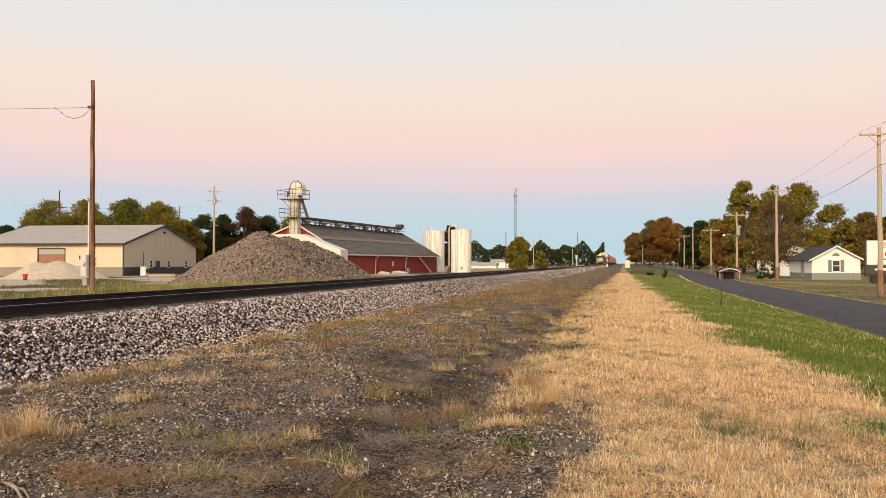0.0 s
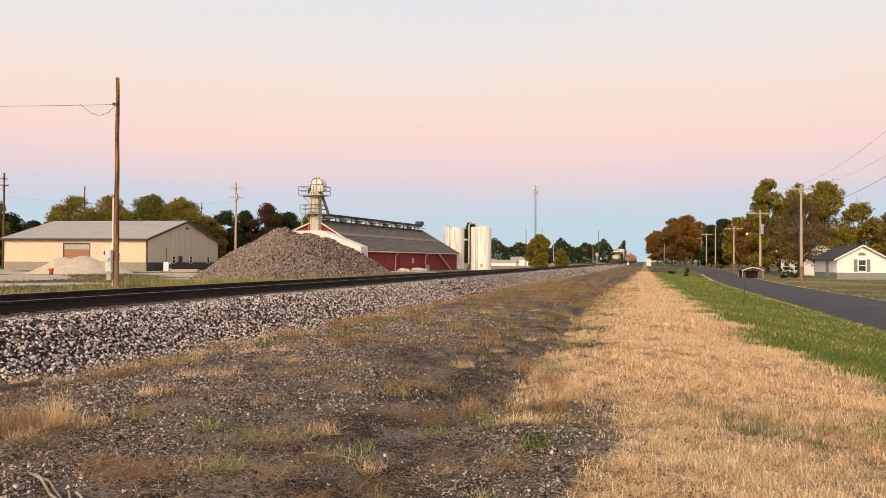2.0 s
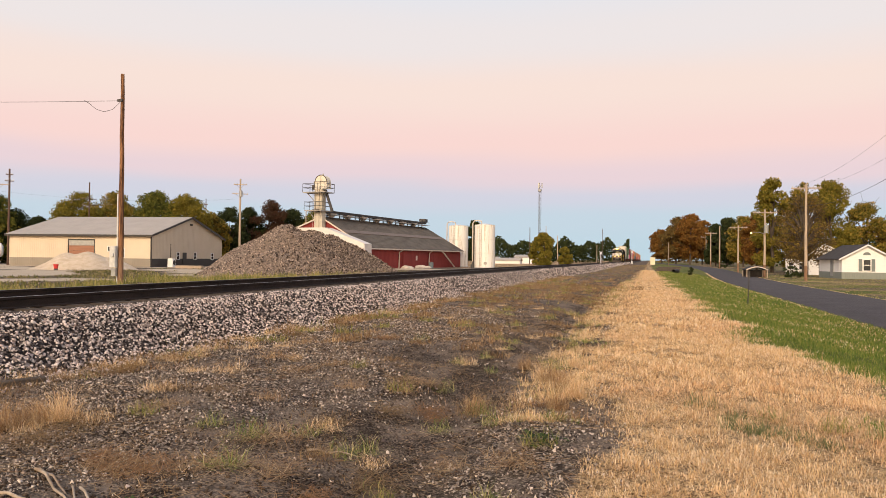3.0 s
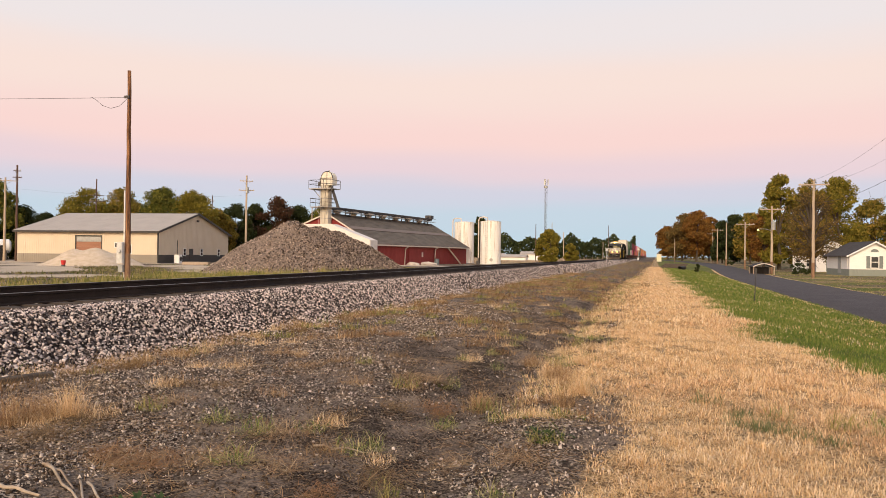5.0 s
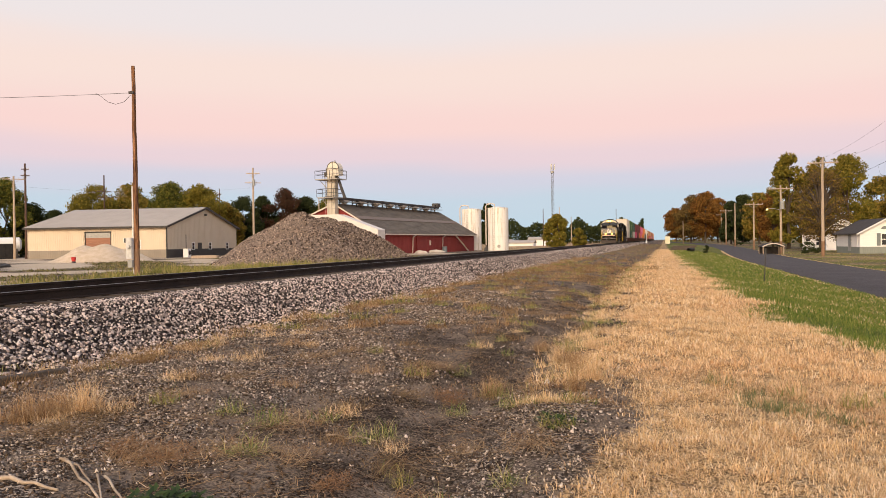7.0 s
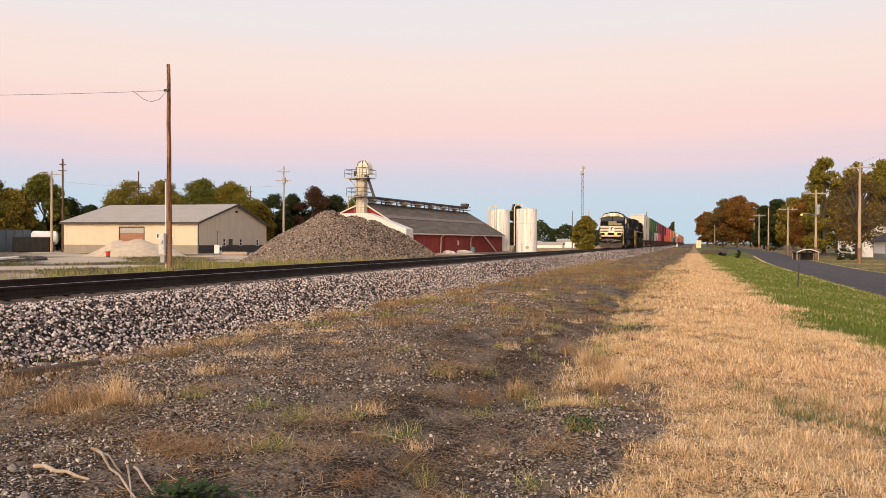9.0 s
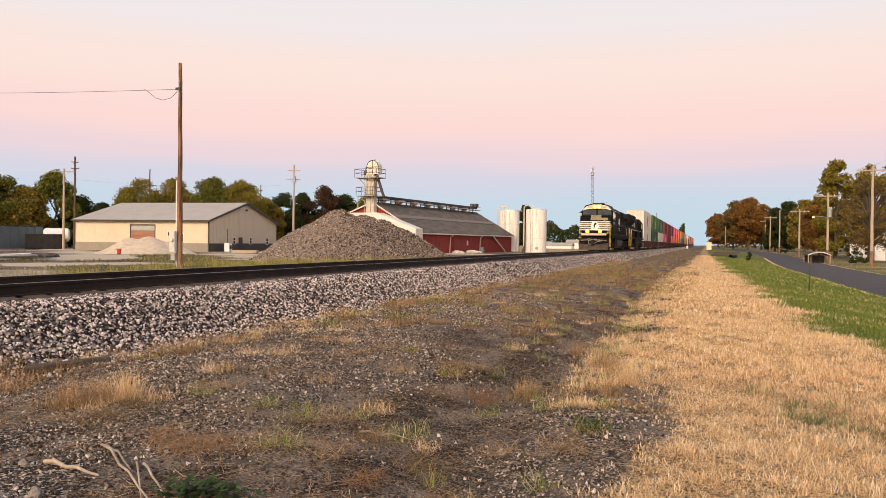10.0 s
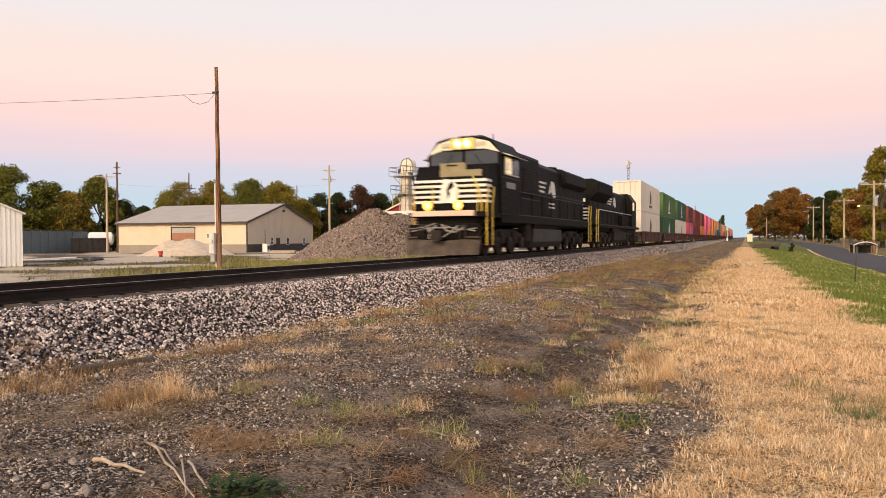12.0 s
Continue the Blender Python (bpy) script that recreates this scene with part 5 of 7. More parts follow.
window_part(wing, pose(0.8, -0.05, 0.8), 0.8, 1.2)
window_part(wing, pose(2.3, -0.05, 0.8), 0.8, 1.2)

# open carport
cp = thing("carport", pose(12.9, 97.5, gz(12.9, 97.5)), "low open carport with a pale-edged curved roof", "carport")
arc = [(-1.25 + 2.5 * k / 8, 0.95 + 0.38 * math.sin(math.pi * k / 8)) for k in range(9)]
part("roof", Shape().prism(arc + [(x, z + 0.10) for x, z in reversed(arc)], "y", 0.1, 4.5), HROOF, cp)
part("roof_edge", Shape().prism(arc + [(x, z + 0.12) for x, z in reversed(arc)], "y", 0.0, 0.1), TRIM, cp)
for x in (-1.17, 1.17):
    for y in (0.2, 4.3):
        part("post", Shape().box(x - 0.05, x + 0.05, y - 0.05, y + 0.05, 0, 0.98), GREYPOLE, cp)
# dark sheet put in for the shade inside the open carport
part("inside_shade_panel", Shape().box(-1.12, 1.12, 4.25, 4.35, 0, 0.95), BELT, cp)
hedge_rng = np.random.RandomState(50)
for hx, hy, hh, hw, lab in ((17.6, 102.0, 1.5, 1.5, "low dark hedge beside the carport"), (5.5, 106.2, 1.25, 0.5, "small dark shrub beside the road"), (17.0, 190, 1.6, 1.4, "low shrub beside the road")):
    make_tree(hx, hy, hh, hw, "dark", lab, 60 + int(hx), 0.02, leaves=1500, leaf=0.12, clumps=14, name="bush", limbs=5, r=0.05)

# roadside sign on its trailer
sgn = thing("sign_trailer", pose(23.3, 80.5, 0.03, 0, 0, -4), "white lettered sign board on a dark wheeled trailer", "sign")
part("board", Shape().box(0.16, 4.6, 0.0, 0.12, 1.9, 4.3, 0.03), WHITE, sgn)
part("board_side", Shape().box(0.0, 0.14, 0.0, 0.5, 0.9, 4.35), DARKTRIM, sgn)
part("picture_bars", Shape().box(1.3, 2.4, -0.012, 0.0, 3.55, 3.68).box(1.6, 2.5, -0.012, 0.0, 3.75, 3.86).box(1.5, 1.9, -0.012, 0, 3.9, 4.1), GREYMETAL, sgn)
part("red_letter_bars", Shape().box(1.15, 1.3, -0.012, 0.0, 2.75, 3.15).box(1.3, 1.6, -0.012, 0, 2.75, 2.85).box(1.75, 1.88, -0.012, 0.0, 2.75, 3.15).box(2.05, 2.7, -0.012, 0.0, 2.75, 3.15), mat("red_ink", (0.5, 0.04, 0.04), None, 2, 0.6), sgn, "red bars in place of letters")
part("dark_letter_bars", Shape().box(1.15, 3.2, -0.012, 0.0, 2.4, 2.5), DARKTRIM, sgn)
part("arrow_board", Shape().box(0.16, 4.6, 0.02, 0.12, 1.0, 1.86), DARKTRIM, sgn)
part("arrow", Shape().prism([(0.8, 1.43), (1.35, 1.75), (1.35, 1.55), (4.3, 1.55), (4.3, 1.31), (1.35, 1.31), (1.35, 1.11)], "y", 0.0, 0.02), WHITE, sgn, "white arrow")
for x in (0.9, 1.7, 3.6):
    part("wheel", Shape().tube((x, 0.1, 0.45), (x, 0.4, 0.45), 0.45, 0.45, 18), BIN, sgn)
part("frame", Shape().box(0.2, 4.4, 0.2, 1.4, 0.75, 0.95), DARKTRIM, sgn)

# stake in the grass, culvert and timbers by the road
solid("marker_stake", Shape().tube((0, 0, -0.2), (0.06, 0, 1.32), 0.022, 0.018, 8).box(0.03, 0.09, -0.02, 0.02, 1.1, 1.38), BELT, pose(3.91, 32.3, gz(3.91, 32.3)), "thin dark steel marker stake in the grass", "stake")
cu = thing("culvert_pipe", pose(3.6, 108, gz(3.6, 108) - 0.05, 0, 0, 70), "short black culvert pipe lying in the grass", "culvert pipe")
part("pipe", Shape().tube((-0.9, 0, 0.3), (0.9, 0, 0.3), 0.26, 0.26, 20, False).tube((-0.9, 0, 0.3), (0.9, 0, 0.3), 0.22, 0.22, 20, False), BIN, cu, smooth=True)
for k in range(3):
    solid("old_timber", Shape().box(-1.7, 1.7, -0.13, 0.13, 0, 0.24, 0.02), TIE, pose(2.4 + 0.25 * k, 113 + 0.5 * k, gz(2.4, 113) + 0.24 * k * 0.9, 0, 0, -12 + 9 * k), "old dark railway timber lying in the grass", "timber", "old timbers")
# ---- the train ----
BLACK = mat("loco_black", (0.006, 0.0055, 0.0055), (0.012, 0.0105, 0.0095), 1.5, 0.55, bump=0.05, fine=6, spec=0.05)
GRIME = mat("grimy_running_gear", (0.012, 0.009, 0.0075), (0.036, 0.026, 0.020), 2.5, 0.9, bump=0.5, fine=14)
STRIPE = mat("stripe_white", (0.72, 0.68, 0.60), (0.80, 0.76, 0.69), 2, 0.5)
BROW = mat("brow_cream", (0.66, 0.60, 0.46), (0.74, 0.68, 0.54), 2, 0.5)
NOSEPANEL = mat("nose_panel", (0.20, 0.165, 0.085), (0.28, 0.235, 0.135), 2, 0.5)
YELLOW = mat("safety_yellow", (0.62, 0.42, 0.06), (0.72, 0.50, 0.09), 2, 0.5)
LAMP = mat("headlight_glow", (0.10, 0.08, 0.05), None, 1, 0.3, emit=(1.0, 0.58, 0.11, 14.0))
DITCH = mat("ditch_light_glow", (0.10, 0.08, 0.05), None, 1, 0.3, emit=(1.0, 0.60, 0.13, 5.0))
# reflector gold; its emission paints the lamp's halo on the disc
REFLECTGLARE = mat("reflector_glare", (0.10, 0.07, 0.03), None, 1, 0.2, emit=(1.0, 0.52, 0.05, 2.4))
# gold emission that paints the glare spreading round the headlights
GLAREPANEL = mat("headlight_glare", (0.10, 0.07, 0.03), None, 1, 0.2, emit=(1.0, 0.52, 0.07, 1.1))
CABLIGHT = mat("cab_window_lit", (0.6, 0.5, 0.3), None, 1, 0.3, emit=(1.0, 0.78, 0.42, 0.7))
# blue-grey base colour paints the sky's reflection into the glass
CABGLASS = mat("windshield_glass", (0.040, 0.050, 0.066), (0.058, 0.070, 0.090), 1, 0.15, spec=0.15)
# lighter grey for seams and small parts, and for painted sill highlights
PANELGREY = mat("panel_grey_highlight", (0.018, 0.016, 0.015), (0.040, 0.035, 0.031), 3, 0.6)
HOSE = mat("air_hose", (0.20, 0.17, 0.14), (0.34, 0.30, 0.26), 4, 0.7)
PLOW = mat("plow_steel", (0.035, 0.027, 0.021), (0.11, 0.084, 0.068), 2, 0.8, 0.1, 0.3, 18)


def make_truck(parent, y, n=3):
    """A bogie: side frames, springs and its wheels."""
    tr = new("truck")
    tr.parent = parent
    tr.location = (0, y, 0)
    span = 1.75 * (n - 1) / 2
    for s in (-1, 1):
        fr = Shape()
        x0, x1 = sorted((s * 1.02, s * 1.2))
        fr.prism([(-span - 0.7, 0.62), (-span - 0.7, 0.85), (-span * 0.5, 1.1), (span * 0.5, 1.1), (span + 0.7, 0.85), (span + 0.7, 0.62), (span * 0.6, 0.5), (-span * 0.6, 0.5)], "x", x0, x1)
        for k in range(n):
            yy = -span + k * 1.75
            fr.box(min(s * 1.2, s * 1.36), max(s * 1.2, s * 1.36), yy - 0.24, yy + 0.24, 0.32, 0.76, 0.04)
            fr.tube((s * 1.24, yy + 0.6, 0.55), (s * 1.24, yy + 0.6, 1.0), 0.13, 0.13, 10)
        part("side_frame", fr, GRIME, tr)
    for k in range(n):
        yy = -span + k * 1.75
        w = Shape()
        for s in (-1, 1):
            w.tube((s * 0.70, yy, 0.52), (s * 0.84, yy, 0.52), 0.52, 0.51, 22)
        w.tube((-0.7, yy, 0.52), (0.7, yy, 0.52), 0.09, 0.09, 8)
        part("wheelset", w, RUST, tr)


def rails_along(parent, x, y0, y1, z, n, material=YELLOW):
    s = Shape().path([(x, y0, z + 1.0), (x, y1, z + 1.0)], 0.022)
    for y in np.linspace(y0, y1, n):
        s.tube((x, y, z), (x, y, z + 1.0), 0.02, 0.02, 6)
    part("handrail", s, material, parent)


def steps(parent, x, y, z, material=YELLOW):
    st = Shape()
    a, b = sorted((x, x - 0.32 * (1 if x > 0 else -1)))
    for k in range(4):
        st.box(a, b, y - 0.3, y + 0.3, 0.45 + k * 0.32, 0.49 + k * 0.32)
    part("step", st, GRIME, parent)
    for dy in (-0.34, 0.34):
        part("grab_rail", Shape().path([(x, y + dy, 0.45), (x, y + dy, z + 0.25), (x, y + dy + 0.18, z + 0.75), (x, y + dy + 0.18, z + 1.0)], 0.035), material, parent)


def coupler(parent, y, s):
    part("coupler", Shape().box(-0.12, 0.12, min(y, y + s * 0.9), max(y, y + s * 0.9), 0.72, 0.98, 0.03).box(-0.24, 0.2, min(y, y - s * 0.25), max(y, y - s * 0.25), 0.66, 1.04, 0.06), GRIME, parent)
    part("air_hose", Shape().path([(-0.5, y + s * 0.5, 1.1), (-0.42, y + s * 0.1, 0.75), (-0.2, y, 0.62), (0.1, y, 0.72), (0.45, y + s * 0.1, 0.95), (0.6, y + s * 0.5, 1.2)], 0.025), GALV, parent)
    for x in (-0.95, -0.75, 0.75, 0.95):
        part("hose", Shape().path([(x, y + s * 0.55, 1.25), (x, y + s * 0.3, 1.1), (x * 1.02, y + s * 0.25, 0.7)], 0.03), GRIME, parent)
    part("cut_lever", Shape().path([(-1.3, y + s * 0.45, 1.0), (-0.5, y + s * 0.4, 1.12), (0.5, y + s * 0.4, 1.12), (1.3, y + s * 0.45, 1.0)], 0.022), GALV, parent)


def louvres(parent, x, y0, y1, z0, z1, n, material=None):
    s = Shape()
    sgn = 1 if x > 0 else -1
    for k in range(n):
        z = z0 + (z1 - z0) * k / n
        s.box(min(x, x + sgn * 0.03), max(x, x + sgn * 0.03), y0, y1, z, z + (z1 - z0) / n * 0.55)
    part("louvre", s, material or BLACK, parent)


def nose_stripes(parent, y, xw, z0, n, pitch, side):
    """White bands across the end, wrapped a little round its corners."""
    for k in range(n):
        z = z0 + k * pitch
        part("white_stripe", Shape().box(-xw, xw, y - 0.012, y + 0.02, z, z + pitch * 0.5), STRIPE, parent)
        for s in (-1, 1):
            a, b = sorted((s * xw, s * (xw + 0.012)))
            part("white_stripe", Shape().box(a, b, y - 0.012, y + side, z, z + pitch * 0.5), STRIPE, parent)


def make_lead():
    t = thing("lead_locomotive", pose(TRACK, 0, RAIL), "black six-axle diesel locomotive with white nose stripes and lit headlights", "locomotive", "locomotives")
    D = 1.72
    part("deck", Shape().box(-1.5, 1.5, 0.9, 21.4, D - 0.18, D).box(-1.2, 1.2, 1.0, 21.2, D - 0.45, D - 0.18), BLACK, t)
    part("side_sill", Shape().box(1.42, 1.52, 3.2, 20.4, D - 0.36, D + 0.02).box(-1.52, -1.42, 3.2, 20.4, D - 0.36, D + 0.02), BLACK, t)
    # pilot with plough, front platform edge
    part("pilot", Shape().prism([(-1.45, 1.25), (1.45, 1.25), (1.45, 0.2), (1.0, 0.12), (-1.0, 0.12), (-1.45, 0.2)], "y", 0.78, 0.9), BLACK, t)
    part("snow_plow", Shape().add([(-1.5, 0.75, 0.74), (0, 0.4, 0.62), (1.5, 0.75, 0.74), (1.45, 0.6, 0.12), (0, 0.16, 0.1), (-1.45, 0.6, 0.12)], [(0, 1, 4, 5), (1, 2, 3, 4)]).add([(-1.5, 0.8, 0.74), (0, 0.47, 0.62), (1.5, 0.8, 0.74), (1.45, 0.66, 0.12), (0, 0.24, 0.1), (-1.45, 0.66, 0.12)], [(5, 4, 1, 0), (4, 3, 2, 1)]), PLOW, t, "dull grey snow plow")
    part("anticlimber", Shape().box(-1.25, 1.25, 0.62, 0.95, D - 0.16, D + 0.04, 0.02), mat("anticlimber", (0.62, 0.42, 0.32), (0.7, 0.5, 0.4), 2, 0.5), t, "pale front platform edge")
    coupler(t, 0.25, 1)
    # nose
    part("nose", Shape().prism([(1.45, D), (1.42, 3.06), (1.75, 3.55), (3.05, 3.66), (3.05, D)], "x", -1.48, 1.48), BLACK, t, smooth=False)
    nose_stripes(t, 1.42, 1.485, D + 0.36, 5, 0.2, 0.6)
    part("emblem", Shape().prism([(-0.42, D + 0.38), (0.3, D + 0.34), (0.42, D + 0.8), (0.2, D + 1.22), (-0.2, D + 1.3), (-0.35, D + 0.9)], "y", 1.385, 1.40), STRIPE, t, "pale emblem patch")
    part("emblem_mark", Shape().prism([(-0.10, D + 0.46), (0.03, D + 0.70), (0.0, D + 0.84), (0.2, D + 1.0), (0.14, D + 1.18), (-0.02, D + 1.08), (-0.12, D + 0.84), (-0.08, D + 0.68)], "y", 1.372, 1.383), BLACK, t, "dark emblem shape")
    part("nose_door", Shape().box(-0.42, 0.62, 1.50, 1.95, 3.10, 3.62, 0.02), NOSEPANEL, t, "olive nose hatch")
    part("nose_step", Shape().box(-0.42, 1.30, 1.44, 1.62, 3.08, 3.34, 0.02), NOSEPANEL, t, "olive nose panel")
    for z in (3.22, 3.50):
        part("door_handle", Shape().box(-0.14, 0.3, 1.47, 1.51, z, z + 0.05), BLACK, t)
    part("nose_grab", Shape().path([(0.95, 1.42, D + 1.36), (1.22, 1.34, D + 0.9), (1.34, 1.30, D + 0.4), (1.34, 1.30, D)], 0.028), YELLOW, t, "yellow nose grab iron")
    # hoses, cut lever and pilot fittings
    part("air_hose", Shape().path([(-0.62, 0.72, 1.22), (-0.45, 0.42, 0.98), (-0.25, 0.34, 1.08), (-0.1, 0.32, 1.2)], 0.04).path([(0.12, 0.32, 1.24), (0.34, 0.30, 1.0), (0.62, 0.34, 0.95), (0.85, 0.7, 1.12)], 0.04), HOSE, t, "curved grey air hose")
    part("cut_lever", Shape().path([(-1.35, 0.72, 1.1), (-0.7, 0.6, 1.15), (-0.2, 0.5, 1.3)], 0.02).path([(1.35, 0.72, 1.1), (0.7, 0.6, 1.02), (0.2, 0.5, 1.2)], 0.02), HOSE, t)
    part("pilot_step", Shape().box(-1.5, -0.95, 0.55, 0.8, 0.74, 0.8).box(0.95, 1.5, 0.55, 0.8, 0.74, 0.8), PLOW, t)
    part("hose_bracket", Shape().box(-0.95, -0.72, 0.66, 0.78, 1.0, 1.22, 0.02).box(0.72, 0.95, 0.66, 0.78, 1.0, 1.22, 0.02), PANELGREY, t)
    for s in (-1, 1):
        part("number_board", Shape().box(min(s * 0.58, s * 0.95), max(s * 0.58, s * 0.95), 2.88, 2.935, 4.42, 4.58), mat("number_board_lit", (0.5, 0.46, 0.38), None, 2, 0.5), t, "pale number board")
        part("wiper", Shape().tube((s * 0.75, 2.94, 3.74), (s * 0.45, 2.93, 4.12), 0.014, 0.012, 6), BLACK, t)
        part("mirror", Shape().box(min(s * 1.62, s * 1.80), max(s * 1.62, s * 1.80), 3.40, 3.43, 3.42, 3.78), GALV, t)
        part("cab_door_seam", Shape().box(*sorted((s * 1.56, s * 1.572)), 5.42, 5.45, D, 3.95).box(*sorted((s * 1.56, s * 1.572)), 3.05, 5.65, 3.16, 3.19), PANELGREY, t)
        for k in range(4):
            part("cab_ladder_rung", Shape().tube((s * 1.60, 3.12, D + 0.2 + 0.28 * k), (s * 1.60, 3.34, D + 0.2 + 0.28 * k), 0.014, 0.014, 6), PANELGREY, t)
        # lighter strip along the sill paints its highlights
        part("edge_highlight", Shape().box(*sorted((s * 1.52, s * 1.535)), 3.2, 20.4, D - 0.03, D + 0.02), PANELGREY, t, "walkway edge strip with painted highlight")
        part("hood_rail", Shape().path([(s * 1.475, 6.0, D + 1.0), (s * 1.475, 20.3, D + 1.0)], 0.024), PANELGREY, t)
        for y in np.arange(9.15, 20.3, 1.1):
            part("panel_seam", Shape().box(*sorted((s * 1.15, s * 1.175)), y, y + 0.035, D + 0.08, 4.0), PANELGREY, t)
        part("panel_seam", Shape().box(*sorted((s * 1.15, s * 1.176)), 9.2, 20.3, 2.93, 2.97).box(*sorted((s * 1.40, s * 1.415)), 6.0, 9.2, 2.46, 2.50), PANELGREY, t)
        part("sand_box", Shape().box(*sorted((s * 0.95, s * 1.38)), 7.2, 7.9, 0.6, 1.5, 0.04), GRIME, t)
    part("roof_unit", Shape().box(-0.55, 0.55, 3.7, 5.0, 4.74, 4.96, 0.05), PANELGREY, t, "cab roof air unit")
    part("antenna", Shape().tube((0.7, 4.6, 4.66), (0.7, 4.6, 5.1), 0.02).tube((-0.7, 4.2, 4.66), (-0.7, 4.2, 4.82), 0.14, 0.10, 12), BLACK, t)
    part("roof_rib", Shape().box(-0.8, 0.8, 10.0, 10.08, 4.45, 4.5).box(-0.8, 0.8, 12.0, 12.08, 4.45, 4.5).box(-0.8, 0.8, 14.2, 14.28, 4.45, 4.5), PANELGREY, t)
    # cab
    part("cab", Shape().prism([(-1.56, D), (1.56, D), (1.56, 4.05), (1.10, 4.62), (0.62, 4.74), (-0.62, 4.74), (-1.10, 4.62), (-1.56, 4.05)], "y", 3.0, 5.7), BLACK, t)
    part("brow", Shape().prism([(1.5, 4.14), (1.08, 4.58), (0.6, 4.70), (-0.6, 4.70), (-1.08, 4.58), (-1.5, 4.14), (-0.9, 4.30), (0.9, 4.30)], "y", 2.93, 3.0), BROW, t, "cream brow over the windshield")
    part("visor", Shape().prism([(-1.62, 4.03), (-1.56, 4.03), (-1.10, 4.60), (-0.62, 4.72), (0.62, 4.72), (1.10, 4.60), (1.56, 4.03), (1.62, 4.03), (1.15, 4.68), (0.64, 4.80), (-0.64, 4.80), (-1.15, 4.68)], "y", 2.98, 6.0), BLACK, t)
    for xa, xb in ((-1.44, -0.06), (0.06, 1.44)):
        part("windshield", Shape().box(xa, xb, 2.955, 3.0, 3.70, 4.26, 0.02), CABGLASS, t)
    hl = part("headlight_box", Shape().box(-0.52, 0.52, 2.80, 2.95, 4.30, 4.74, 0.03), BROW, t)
    # added panel, wider than the lamps, that glows in place of their glare
    part("glare_panel", Shape().box(-0.5, 0.5, 2.788, 2.80, 4.32, 4.72), GLAREPANEL, hl, "gold glowing panel added for headlight glare")
    # the disc behind each lamp glows by itself as a painted halo
    for x in (-0.2, 0.2):
        part("reflector_glow", Shape().tube((x, 2.775, 4.52), (x, 2.788, 4.52), 0.19, 0.19, 20), REFLECTGLARE, hl, "gold reflector disc, self-glowing for the lamp's glare")
        part("headlight", turned(Shape().dome(0, 0, 0, 0.14, 0.10, 16, 4), pose(x, 2.773, 4.52, 90)), LAMP, hl, smooth=True)
    for x in (-0.62, 0.62):
        dl = part("ditch_light_box", Shape().tube((x, 0.72, D + 0.24), (x, 0.95, D + 0.24), 0.16, 0.16, 16).box(x - 0.06, x + 0.06, 0.75, 0.92, D, D + 0.1), BLACK, t)
        part("reflector_glow", Shape().tube((x, 0.705, D + 0.24), (x, 0.72, D + 0.24), 0.19, 0.19, 20), REFLECTGLARE, dl, "gold reflector disc, self-glowing for the lamp's glare")
        part("ditch_light", turned(Shape().dome(0, 0, 0, 0.115, 0.07, 16, 4), pose(x, 0.703, D + 0.24, 90)), DITCH, dl, smooth=True)
    for s in (-1, 1):
        part("cab_window_frame", Shape().box(min(s * 1.56, s * 1.585), max(s * 1.56, s * 1.585), 3.45, 5.35, 3.28, 4.02), BROW if s > 0 else BLACK, t)
        part("cab_window", Shape().box(min(s * 1.585, s * 1.6), max(s * 1.585, s * 1.6), 3.55, 4.3, 3.34, 3.96), CABLIGHT, t, "cab side window lit from inside")
        part("cab_window", Shape().box(min(s * 1.585, s * 1.6), max(s * 1.585, s * 1.6), 4.4, 5.28, 3.34, 3.96), GLASS, t)
        part("cab_visor", Shape().prism([(s * 1.56, 4.10), (s * 1.95, 3.98), (s * 1.95, 4.01), (s * 1.56, 4.14)], "y", 3.3, 5.5), GALV, t)
        part("number_mark", Shape().box(min(s * 1.56, s * 1.572), max(s * 1.56, s * 1.572), 3.7, 4.9, 2.75, 3.0), mat("worn_white", (0.30, 0.28, 0.26), None, 2, 0.6), t, "worn white number bar")
        # electrical cabinet behind the cab, then the long hood
        steps(t, s * 1.5, 1.75, D)
        steps(t, s * 1.5, 20.9, D)
        rails_along(t, s * 1.47, 2.3, 3.0, D, 2, BLACK)
        rails_along(t, s * 1.47, 6.0, 20.3, D, 9, BLACK)
        bars = Shape()
        for k in range(3):
            bars.box(min(s * 1.155, s * 1.17), max(s * 1.155, s * 1.17), 9.6, 11.6 - k * 0.2, 3.42 - k * 0.22, 3.52 - k * 0.22)
        part("lettering_bars", bars, STRIPE, t, "white painted bars")
        part("logo_patch", Shape().prism([(12.0, 2.95), (12.5, 3.65), (13.1, 3.65), (13.3, 3.5), (13.5, 2.9), (13.1, 2.8), (12.6, 3.1)], "x", *sorted((s * 1.155, s * 1.17))), STRIPE, t, "white painted mark")
        part("small_bars", Shape().box(min(s * 1.155, s * 1.17), max(s * 1.155, s * 1.17), 12.1, 13.3, 2.45, 2.53).box(min(s * 1.155, s * 1.17), max(s * 1.155, s * 1.17), 12.1, 13.3, 2.25, 2.33), STRIPE, t)
        louvres(t, s * 1.155, 15.4, 20.0, 3.4, 4.2, 12)
        louvres(t, s * 1.4, 6.6, 8.6, 2.6, 3.9, 10, GRIME)
        for y in np.arange(9.2, 20.2, 1.1):
            part("hood_door", Shape().box(min(s * 1.15, s * 1.165), max(s * 1.15, s * 1.165), y, y + 1.02, D + 0.1, 2.9), GRIME if int(y) % 3 == 0 else BLACK, t)
    part("cabinet", Shape().box(-1.4, 1.4, 5.7, 9.4, D, 4.4, 0.08), BLACK, t)
